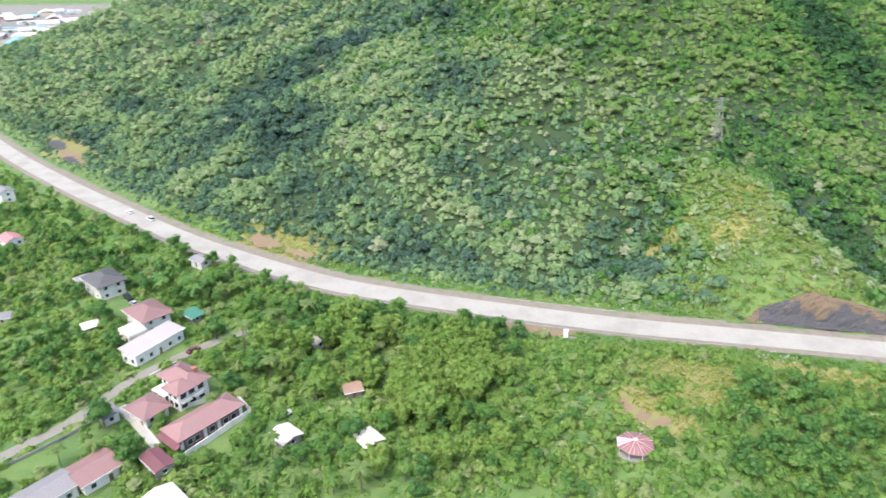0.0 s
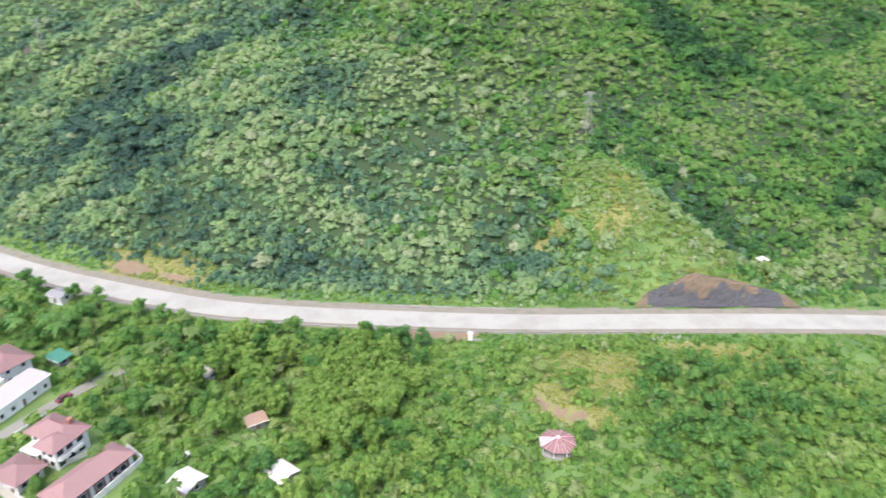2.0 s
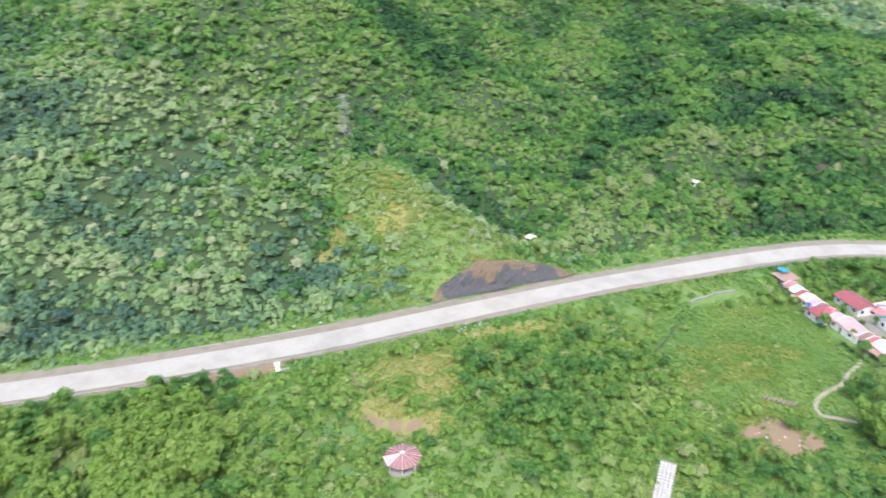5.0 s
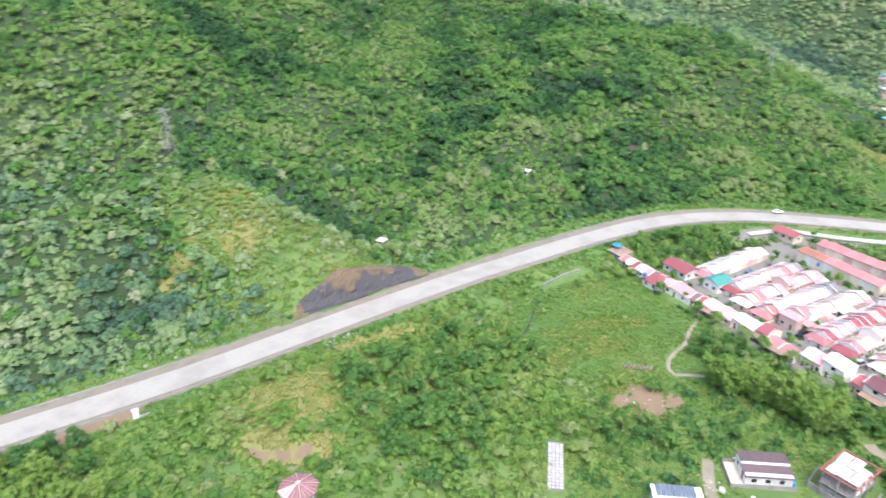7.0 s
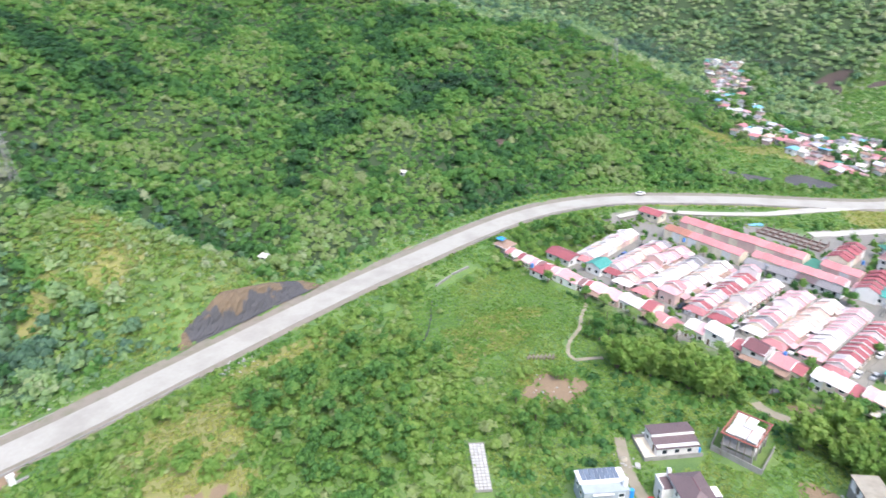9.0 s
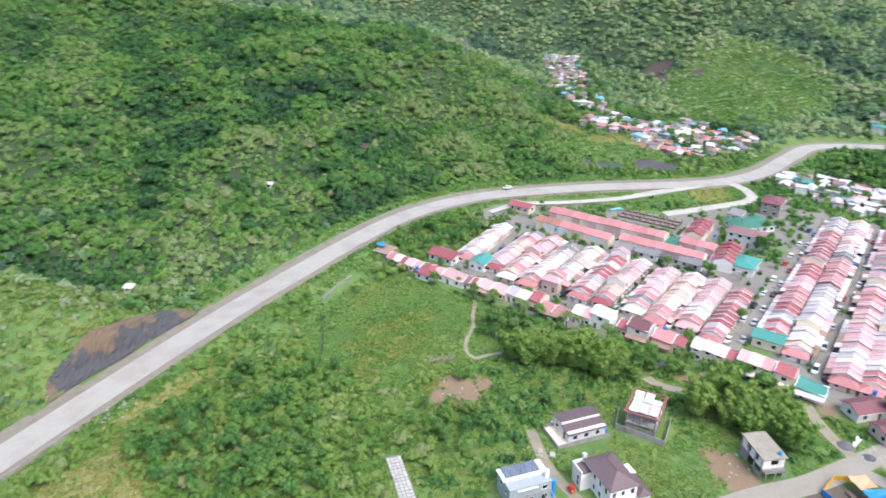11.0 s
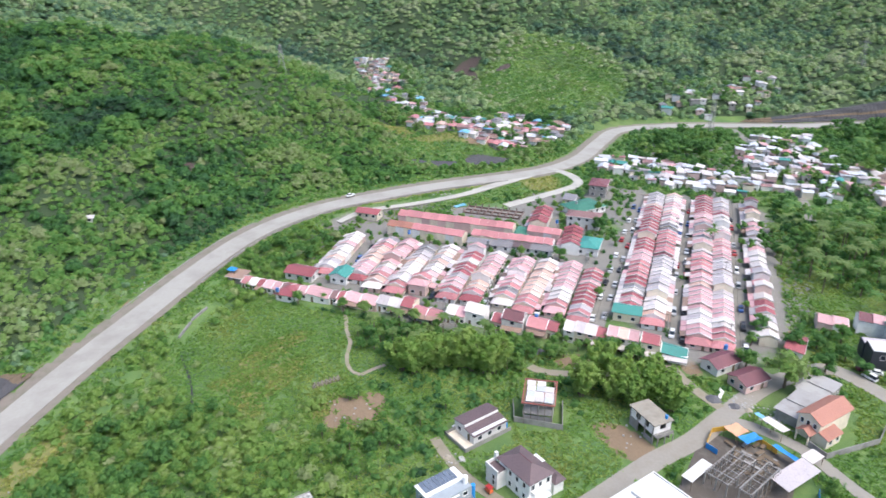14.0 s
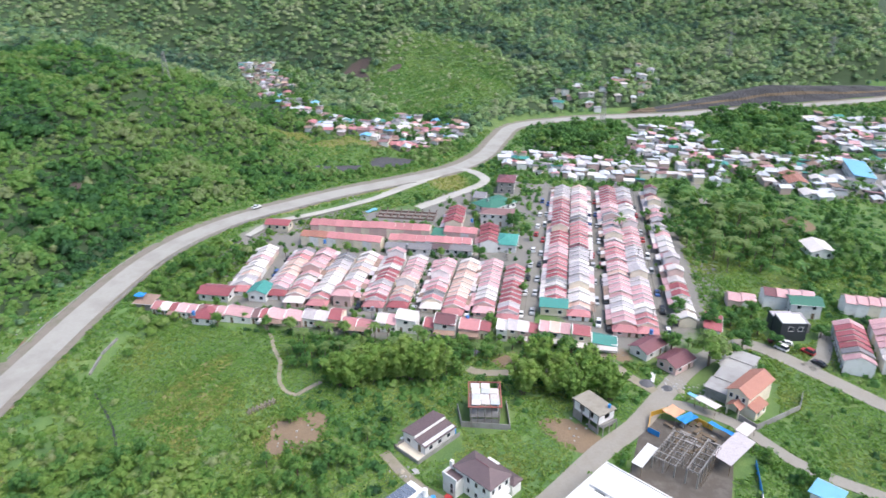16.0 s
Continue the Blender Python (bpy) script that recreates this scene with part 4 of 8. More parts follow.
def garden_villa():
    h = thing("villa", -73.5, 165.5, -36, "two-storey white villa under stepped old rose hip roofs", "house", clear=9.5)
    part("wall", Shape().box(-6.0, -2.6, -0.5, 5.6, 4.2, 5.9).box(0.6, -5.4, -0.5, 5.8, -2.6, 5.9).mesh("wall", M_WHITE), h)
    r = part("roof", Shape().hip(-7.2, 6.6, -3.6, 5.2, 5.95, 2.2).mesh("roof", ROOFS["oldrose"]), h, "old rose hip roof")
    part("ridge_cap", Shape().bar((-2.8, 0.8, 8.2), (2.2, 0.8, 8.2), 0.12).mesh("ridge_cap", ROOFS["maroon"]), r)
    part("front_roof", Shape().hip(-0.6, 6.9, -6.6, 1.4, 6.05, 1.9).mesh("front_roof", ROOFS["oldrose"]), h, "old rose hip roof over the front bay")
    part("roof_lantern", Shape().box(1.6, 2.2, 7.2, 2.8, 3.4, 8.6).mesh("roof_lantern", ROOFS["terracotta"]), h)
    part("porch_roof", Shape().box(-5.6, -6.4, 3.1, 0.4, -2.7, 3.3).mesh("porch_roof", M_WHITE), h, "flat white porch roof")
    for x in (-5.3, -2.6, 0.1):
        part("porch_post", Shape().box(x - 0.15, -6.3, -0.5, x + 0.15, -6.0, 3.1).mesh("porch_post", M_WHITE), h)
    for y0, z in ((-5.2, 2.9), (-1.4, 2.9)):
        part("balcony", Shape().box(5.8, y0, z, 7.2, y0 + 3.0, z + 0.2).box(7.05, y0, z + 0.2, 7.2, y0 + 3.0, z + 1.0).mesh("balcony", M_WHITE), h)
    for z in (0.6, 3.6):
        for y in (-4.0, -1.2, 1.8):
            add_opening(h, "window", 5.8 if y < -2.6 else 5.6, y, z, 1.9, 1.8, 90)
        for x in (1.9, 4.2):
            add_opening(h, "window", x, -5.4, z, 1.5, 1.7, 0)
        for x in (-4.6, -2.4, -0.6):
            add_opening(h, "window" if z > 1 or x != -2.4 else "door", x, -2.6, z if z > 1 else 0.0, 1.2, 1.9, 0)
    for y in (-0.6, 2.4):
        add_opening(h, "window", -6.0, y, 3.6, 1.2, 1.4, 270)


garden_villa()
house(-80.0, 156.0, -36, 8.0, 6.8, 1, "hip", "oldrose", "white", "single-storey white wing with an old rose hip roof", floor_h=3.2, eaves=1.1)


def guest_house():
    h = thing("guest_house", -63.2, 150.8, 51, "long mauve-walled guest house under an old rose hip roof", "house", clear=9.8)
    part("wall", Shape().box(-9.2, -3.2, -0.5, 9.2, 3.3, 4.0).mesh("wall", surface("mauve_plaster", (0.20, 0.135, 0.14), (0.15, 0.10, 0.105), 0.6, 0.85)), h)
    part("roof", Shape().hip(-10.2, 10.2, -4.3, 4.4, 4.05, 2.1).mesh("roof", ROOFS["oldrose"]), h, "old rose hip roof")
    part("skirt_roof", Shape().slab([(-11.4, -4.6, 2.5), (-9.2, -4.2, 3.3), (-9.2, 4.2, 3.3), (-11.4, 4.6, 2.5)][::-1], 0.12).mesh("skirt_roof", ROOFS["maroon"]), h, "dark lower roof at the gable end")
    for x in (-9.0, -2.2, 2.0, 8.9):
        part("pier", Shape().box(x - 0.45, -3.5, -0.5, x + 0.45, -3.2, 3.9).mesh("pier", M_WHITE), h, "white pier")
    for x in (-6.6, -4.4, 0.0, 4.2, 6.6):
        add_opening(h, "window", x, -3.2, 0.9, 1.5, 1.5, 0)
    add_opening(h, "door", -9.2, 0.4, 0.0, 1.1, 2.2, 270)
    part("terrace_slab", Shape().box(-12.6, -4.0, -0.5, -9.2, 4.2, 0.12).mesh("terrace_slab", M_CREAM), h)


guest_house()
wall_run([(-73, 158), (-66.5, 162.5)], 1.4, M_WHITE, "white garden wall between villa and guest house")
house(-70.2, 135.5, -43, 7.6, 4.2, 1, "gable", "maroon", "grey", "carport with a dark maroon roof", rise=0.6)
house(-90.5, 154.5, -43, 5.2, 4.0, 1, "shed", "grey", "white", "small grey-roofed shed at the gate", rise=0.5, floor_h=2.6)
house(-92.0, 124.0, 52, 12.0, 7.5, 1, "gable", "grey", "white", "white house with a grey ridge roof", rise=1.3, floor_h=3.4)
house(-84.0, 132.0, 52, 8.5, 7.5, 1, "gable", "oldrose", "white", "white house end with an old rose roof", rise=1.3, floor_h=3.6, eaves=1.1)
house(-41, 146, -42, 5.8, 5.4, 1, "gable", "white", "grey", "small hut with a red and white sheet roof", rise=0.9, floor_h=2.5)
house(-19.5, 144.2, -50, 5.6, 5.0, 1, "gable", "white", "grey", "small hut with a pale sheet roof among trees", rise=0.8, floor_h=2.4)
house(-41, 190.5, -31, 5.5, 4.2, 1, "shed", "white", "white", "white hut half hidden by trees", rise=0.6, floor_h=2.5)
house(-115.6, 200.6, 38, 4.4, 3.2, 1, "shed", "white", "grey", "open shelter with a white sheet roof", rise=0.4, floor_h=2.3)
house(-63, 121.5, -44, 8.0, 6.0, 1, "gable", "white", "white", "white-roofed house at the lane's edge", rise=1.0, eaves=1.1)
house(-26, 166, 20, 4.6, 3.4, 1, "shed", "rust", "grey", "rusty roofed shed in the undergrowth", rise=0.4, floor_h=2.2)
house(-92, 243, -35, 6.0, 4.6, 1, "gable", "grey", "white", "grey-roofed roadside hut below the highway", rise=0.9, floor_h=2.5)
house(-181, 272, -40, 8.5, 6.5, 1, "gable", "faded", "white", "white bungalow with a faded red roof", rise=1.5)
house(-212, 324, -40, 8.0, 6.0, 2, "gable", "grey", "white", "tall white house with a grey roof", rise=1.4)
house(-148, 207, 20, 4.6, 3.6, 1, "shed", "grey", "white", "little grey-roofed hut in the bushes", rise=0.4, floor_h=2.2)
house(-84, 207, -42, 5.0, 3.0, 1, "shed", "green", "grey", "green-roofed shelter beside the villa", rise=0.4, floor_h=2.6, eaves=1.1)
wall_run([(-69, 134), (-66, 137.5), (-52.8, 157.2), (-58, 163.5)], 1.9, M_WHITE, "white plastered boundary wall of the villa")
wall_run([(-144, 224), (-126.3, 208.5)], 0.9, M_GREY, "low grey garden wall")
wall_run([(-108, 136), (-99, 146), (-92, 155)], 1.0, M_GREY, "low wall along the lane")
wall_run([(-88.5, 160.5), (-80, 152), (-73.5, 144.5)], 0.5, M_WHITE, "low white edging of the paved drive")
wall_run([(-86, 173), (-80.5, 180)], 1.6, M_WHITE, "white gate wall on the lane")
street([(-135, 112), (-111.2, 139.6), (-100.0, 153.5), (-91.5, 171.7), (-80.6, 185.5), (-72, 194), (-64, 200)], 1.9, M_STREET, "narrow grey lane between garden walls")
street([(-89.5, 160), (-80.5, 151), (-73, 143)], 1.3, M_CONCRETE, "pale paved drive of the villa")

# ---- houses round the field ----
AX = -57.0


def bungalow():
    b = thing("bungalow", 123.2, 57.2, -56, "low white bungalow with two dark brown lean-to roofs", "house", clear=9.0)
    part("wall", Shape().box(-5.4, -3.6, -0.4, 5.4, 0, 3.0).box(-5.4, 0, -0.4, 5.4, 4.2, 3.6).mesh("wall", M_WHITE), b)
    part("roof", Shape().slab([(-5.7, 0.1, 4.2), (5.7, 0.1, 4.2), (5.7, 4.5, 3.6), (-5.7, 4.5, 3.6)], 0.15).mesh("roof", ROOFS["brown"]), b, "upper brown lean-to roof")
    part("roof", Shape().slab([(-5.7, -4.0, 2.8), (5.7, -4.0, 2.8), (5.7, 0.0, 3.35), (-5.7, 0.0, 3.35)], 0.15).mesh("roof", ROOFS["brown"]), b, "lower brown lean-to roof")
    part("clerestory", Shape().box(-5.55, -0.12, 3.4, 5.55, 0.09, 4.0).mesh("clerestory", M_WHITE), b)
    part("porch_slab", Shape().box(-8.6, -4.4, -0.4, -5.4, 4.0, 0.2).mesh("porch_slab", M_CREAM), b)
    for k, (x0, y0, x1, y1) in enumerate(((-8.8, -4.6, 6.2, -4.4), (-8.8, 4.0, -5.4, 4.2), (-8.8, -4.4, -8.6, 4.0))):
        part("yard_wall", Shape().box(x0, y0, -0.4, x1, y1, 1.1).mesh("yard_wall", M_GREY), b)
    for k in range(3):
        add_opening(b, "window", -3.4 + 3.2 * k, -3.6, 1.0, 1.2, 1.1, 0)
    add_opening(b, "door", -5.4, -1.6, 0.2, 0.95, 2.1, 270)
    add_opening(b, "window", -5.4, 2.2, 1.2, 1.2, 1.1, 270)
    part("water_drum", Shape().bar((5.9, -3.0, 0), (5.9, -3.0, 1.3), 0.42, 10).mesh("water_drum", M_BLUE), b, "blue plastic drum")


bungalow()


def frame_house():
    h = thing("unfinished_house", 130.0, 41.0, -14, "unfinished two-storey house, bare frame with pale roof sheets", "house", clear=8.5)
    w, d = 10.6, 8.0
    for x in (-5.0, -1.7, 1.7, 5.0):
        for y in (-3.7, 0, 3.7):
            part("column", Shape().box(x - 0.16, y - 0.16, -0.4, x + 0.16, y + 0.16, 6.6).mesh("column", M_GREY), h)
    part("floor_slab", Shape().box(-w / 2, -d / 2, 3.1, w / 2, d / 2, 3.3).mesh("floor_slab", M_GREY), h)
    part("partition", Shape().box(-3.2, -3.6, 3.3, 3.4, -3.4, 5.8).mesh("partition", M_WHITE), h)
    part("partition", Shape().box(-5.0, -3.5, 0, -4.8, 3.5, 2.4).mesh("partition", M_GREY), h)
    part("partition", Shape().box(-1, 3.4, 0, 4.9, 3.6, 2.9).mesh("partition", M_GREY), h)
    for k, (x0, y0, x1, y1) in enumerate(((-5.7, -4.4, 5.7, -4.1), (-5.7, 4.1, 5.7, 4.4), (-5.7, -4.1, -5.4, 4.1), (5.4, -4.1, 5.7, 4.1))):
        part("formwork_board", Shape().box(x0, y0, 6.45, x1, y1, 6.72).mesh("formwork_board", M_RED), h, "red-brown formwork board")
    for i in range(4):
        for j in range(3):
            if (i, j) == (3, 0):
                continue
            x, y = -5.0 + i * 2.45 + rnd.uniform(-0.15, 0.15), -3.7 + j * 2.45 + rnd.uniform(-0.25, 0.25)
            lift = rnd.uniform(0.0, 0.14)
            part("roof_sheet", Shape().slab([(x, y, 6.78 + lift), (x + 2.3, y, 6.8 + lift), (x + 2.3, y + 2.3, 6.88 + lift), (x, y + 2.3, 6.86 + lift)], 0.04).mesh("roof_sheet", ROOFS["white" if (i + j) % 3 else "zinc"]), h)
    for j in range(4):
        part("rafter", Shape().box(-5.6, -3.8 + j * 2.5, 6.62, 5.6, -3.68 + j * 2.5, 6.76).mesh("rafter", M_RED), h)
    for k in range(5):
        part("prop", Shape().bar((-5.6, -3.6 + k * 1.8, 0), (-5.5, -3.5 + k * 1.8, 6.4), 0.06).mesh("prop", M_WOOD), h)
    for k in range(4):
        part("prop", Shape().bar((-4 + k * 2.6, -4.2, 3.3), (-4 + k * 2.6, -4.25, 6.4), 0.06).mesh("prop", M_WOOD), h)


frame_house()
wall_run([(134, 47.5), (126.4, 48.2), (122.4, 36.1), (133, 34.0)], 1.7, M_GREY, "rough grey block wall round the building plot")


def white_house():
    h = thing("house", 102.8, 49.0, 33, "new white two-storey house with a dark brown hip roof", "house", clear=9.0)
    part("wall", Shape().box(-5.4, -3.4, -0.4, 5.4, 3.4, 6.2).mesh("wall", M_WHITE), h)
    r = part("roof", Shape().hip(-5.9, 5.9, -3.8, 3.9, 6.25, 2.0).mesh("roof", ROOFS["brown"]), h, "dark brown hip roof")
    part("ridge_cap", Shape().bar((-2.1, 0.05, 8.28), (2.1, 0.05, 8.28), 0.1).mesh("ridge_cap", ROOFS["maroon"]), r)
    part("side_block", Shape().box(2.6, 3.4, -0.4, 6.6, 6.2, 4.6).mesh("side_block", M_WHITE), h)
    part("side_roof", Shape().slab([(2.7, 3.5, 4.9), (6.5, 3.5, 4.9), (6.5, 6.0, 4.7), (2.7, 6.0, 4.7)], 0.12).mesh("side_roof", ROOFS["brown"]), h)
    for x0, y0, x1, y1 in ((2.4, 6.0, 6.8, 6.3), (6.5, 3.4, 6.8, 6.0), (6.2, 2.8, 7.0, 3.6)):
        part("parapet", Shape().box(x0, y0, 4.4, x1, y1, 5.6 if x1 < 7 else 7.0).mesh("parapet", M_WHITE), h)
    part("balcony", Shape().box(-6.8, -2.0, 2.9, -5.4, 3.0, 3.9).mesh("balcony", M_WHITE), h)
    part("annexe", Shape().box(-6.2, -6.6, -0.4, 0.4, -3.4, 3.2).mesh("annexe", M_WHITE), h)
    part("annexe_roof", Shape().hip(-6.6, 0.8, -7.0, -3.4, 3.25, 1.0, inset=1.4).mesh("annexe_roof", ROOFS["brown"]), h)
    part("canopy", Shape().box(0.8, -7.4, 2.9, 4.2, -4.6, 3.05).mesh("canopy", M_WHITE), h)
    part("porch_roof", Shape().box(-8.0, -1.2, 2.5, -5.4, 4.2, 2.75).mesh("porch_roof", M_WHITE), h)
    for y in (-0.9, 3.9):
        part("porch_post", Shape().box(-7.9, y - 0.15, -0.4, -7.6, y + 0.15, 2.5).mesh("porch_post", M_WHITE), h)
    for fl in (1.0, 4.0):
        for y in (-2.2, 0.2, 2.4):
            add_opening(h, "window", -5.4, y, fl, 0.9, 1.3, 270)
        for x in (-3.6, -1.2, 1.2, 3.8):
            add_opening(h, "window", x, 3.4 if x < 2.6 else 6.2, fl if x < 2.6 else min(fl, 2.4), 0.8, 1.3, 180)
            add_opening(h, "window", x, -3.4 if fl > 3 else -6.6, fl, 0.9, 1.2, 0) if (fl > 3 or x < 0) else None
    add_opening(h, "door", -5.4, 1.3, 0.0, 1.1, 2.2, 270)


white_house()


def concrete_house():
    h = thing("unfinished_house", 121.3, 13.6, 22, "weathered bare concrete two-storey shell with a flat slab roof", "house", clear=7.5)
    part("roof_slab", Shape().box(-5.0, -3.1, 5.7, 5.0, 3.1, 5.95).mesh("roof_slab", surface("stained_slab", (0.42, 0.38, 0.31), (0.30, 0.27, 0.22), 0.6, 0.92, dirt=(0.16, 0.14, 0.11))), h, "stained flat slab roof")
    part("floor_slab", Shape().box(-4.6, -2.8, 2.75, 4.6, 2.8, 2.95).mesh("floor_slab", M_GREY), h)
    for x0, y0, x1, y1, z0, z1 in ((-4.6, 2.6, 4.6, 2.8, 0, 5.7), (4.4, -2.8, 4.6, 2.6, 0, 5.7), (-4.6, -2.8, -2.6, -2.6, 2.95, 5.7), (-1.2, -2.8, 0.6, -2.6, 2.95, 5.7), (2.4, -2.8, 4.4, -2.6, 2.95, 5.7),
                                   (-4.6, -2.6, -4.4, -0.8, 2.95, 5.7), (-4.6, 1.0, -4.4, 2.6, 2.95, 5.7), (-4.6, -0.8, -4.4, 1.0, 2.95, 3.8), (-2.6, -2.8, -1.2, -2.6, 2.95, 3.7), (0.6, -2.8, 2.4, -2.6, 2.95, 3.7), (-4.6, -2.8, -1.0, -2.6, -0.4, 1.4), (1.4, -2.8, 4.4, -2.6, -0.4, 2.75)):
        part("wall", Shape().box(x0, -y1, z0 - (0.4 if z0 == 0 else 0), x1, -y0, z1).mesh("wall", M_WHITE if z0 > 2 else M_GREY), h)
    for x in (-4.4, -1.4, 1.4, 4.4):
        part("column", Shape().box(x - 0.15, 2.65, -0.4, x + 0.15, 2.95, 5.7).mesh("column", M_GREY), h)
    part("balcony", Shape().box(-6.0, -2.4, 2.7, -4.6, 2.8, 2.9).box(-6.0, -2.4, 2.9, -5.88, 2.8, 3.7).mesh("balcony", M_GREY), h)
    for y in (-2.6, 0, 2.3):
        part("balcony_post", Shape().box(-5.95, y - 0.1, -0.4, -5.75, y + 0.1, 2.7).mesh("balcony_post", M_GREY), h)
    part("water_tank", Shape().bar((-3.6, -1.8, 5.95), (-3.6, -1.8, 6.9), 0.4, 10).mesh("water_tank", M_BLUE), h)


concrete_house()


def solar_house():
    h = thing("house", 95.5, 67.0, AX, "grey flat-roofed house with solar panels and an open steel terrace", "house", clear=9.5)
    part("wall", Shape().box(-5.2, -1.5, -0.4, 5.2, 5.4, 5.6).mesh("wall", surface("grey_render", (0.36, 0.40, 0.43), (0.30, 0.34, 0.37), 0.6, 0.85, dirt=(0.25, 0.26, 0.27))), h)
    part("roof", Shape().box(-5.5, 1.2, 5.604, 5.5, 5.7, 5.85).mesh("roof", M_WHITE), h)
    part("roof", Shape().box(-3.2, -1.9, 4.9, 1.6, 1.1, 5.1).mesh("roof", M_WHITE), h, "lower white flat roof")
    for i in range(8):
        for j in range(2):
            x, y = -4.6 + i * 1.08, 2.2 + j * 1.7
            part("solar_panel", Shape().slab([(x, y, 5.95), (x + 1.0, y, 5.95), (x + 1.0, y + 1.6, 6.2), (x, y + 1.6, 6.2)], 0.05).mesh("solar_panel", M_SOLAR), h, "dark blue solar panel")
    for i in range(6):
        part("terrace_beam", Shape().bar((-4.8 + i * 1.9, -6.5, 3.3), (-4.8 + i * 1.9, -1.5, 3.3), 0.1).mesh("terrace_beam", M_STEEL), h)
    for k in range(3):
        part("terrace_beam", Shape().bar((-5.0, -6.3 + k * 2.2, 3.25), (5.0, -6.3 + k * 2.2, 3.25), 0.1).mesh("terrace_beam", M_STEEL), h)
    for x in (-4.8, 0, 4.8):
        part("terrace_post", Shape().bar((x, -6.4, -0.4), (x, -6.4, 3.3), 0.12).mesh("terrace_post", M_STEEL), h)
    part("terrace_wall", Shape().box(-5.2, -6.9, -0.4, 5.2, -6.7, 1.8).mesh("terrace_wall", M_CREAM), h)
    part("water_tank", Shape().bar((4.6, 0.2, 5.6), (4.6, 0.2, 7.4), 0.6, 12).mesh("water_tank", M_WHITE), h, "white rooftop water tank")
    part("water_tank", Shape().bar((5.9, -1.0, 0), (5.9, -1.0, 5.2), 0.55, 12).mesh("water_tank", M_BLUE), h, "tall blue water tank")
    for x in (-3.5, 0, 3.4):
        add_opening(h, "window", x, -1.5, 1.0, 1.4, 1.3, 0)
        add_opening(h, "window", x, -1.5, 3.9, 1.2, 1.0, 0) if x > 1.6 else None
    for y in (0.5, 3.4):
        add_opening(h, "window", -5.2, y, 3.4, 1.2, 1.2, 270)


solar_house()


def white_block():
    a = np.array([98.4, 20.4])
    cx, cy = a + 11 * np.array([math.cos(radians(-147)), math.sin(radians(-147))]) + 9.5 * np.array([math.cos(radians(123)), math.sin(radians(123))])
    h = thing("commercial_building", cx, cy, 33, "large new white building with a flat stepped roof", "building", clear=15)
    part("wall", Shape().box(-11, -9.5, -0.4, 11, 9.5, 6.4).mesh("wall", M_WHITE), h)
    part("roof", Shape().box(-11.2, -9.7, 6.404, 11.2, 9.7, 6.6).mesh("roof", M_WHITE), h)
    part("upper_roof", Shape().box(-9.0, -8.0, 6.604, 9.8, -0.5, 7.3).mesh("upper_roof", M_WHITE), h)
    part("upper_roof", Shape().box(-9.0, 0.4, 6.604, 8.4, 8.6, 7.1).mesh("upper_roof", M_WHITE), h)
    # flat dark sheet on the roof: the well's shade put into its colour
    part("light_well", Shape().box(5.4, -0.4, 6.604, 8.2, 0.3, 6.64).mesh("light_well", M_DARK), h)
    for x0, y0, x1, y1 in ((-11.2, -9.7, 11.2, -9.4), (-11.2, 9.4, 11.2, 9.7), (10.9, -9.4, 11.2, 9.4), (-11.2, -9.4, -10.9, 9.4)):
        part("parapet", Shape().box(x0, y0, 6.6, x1, y1, 7.0).mesh("parapet", M_WHITE), h)
    face_openings(h, 22, 19, 2, 3.1, per=3.6)


white_block()


def canopy_on_posts(x, y, turn, w, d, z, material, label, name="canopy", tilt=0.3, sag=0.0):
    c = thing(name, x, y, turn, label, "canopy", clear=max(w, d) * 0.5)
    if sag:
        n = 6
        v, f = [], []
        for lay in (0, -0.04):
            for i in range(n + 1):
                for j in range(n + 1):
                    fx, fy = i / n, j / n
                    v.append((-w / 2 + w * fx, -d / 2 + d * fy, z + tilt * fy - sag * math.sin(fx * math.pi) * math.sin(fy * math.pi) + 0.12 * math.sin(fx * 9 + fy * 5) + lay))
        m = (n + 1) ** 2
        for i in range(n):
            for j in range(n):
                q = i * (n + 1) + j
                f += [(q, q + n + 1, q + n + 2, q + 1), (m + q + 1, m + q + n + 2, m + q + n + 1, m + q)]
        part("sheet", Shape().add(v, f).mesh("sheet", material), c)
    else:
        part("sheet", Shape().slab([(-w / 2, -d / 2, z), (w / 2, -d / 2, z), (w / 2, d / 2, z + tilt), (-w / 2, d / 2, z + tilt)], 0.08).mesh("sheet", material), c)
    for px in (-w / 2 + 0.2, w / 2 - 0.2):
        for py, zz in ((-d / 2 + 0.2, z), (d / 2 - 0.2, z + tilt)):
            part("post", Shape().bar((px, py, -0.3), (px, py, zz), 0.07).mesh("post", M_WOOD), c)
    return c


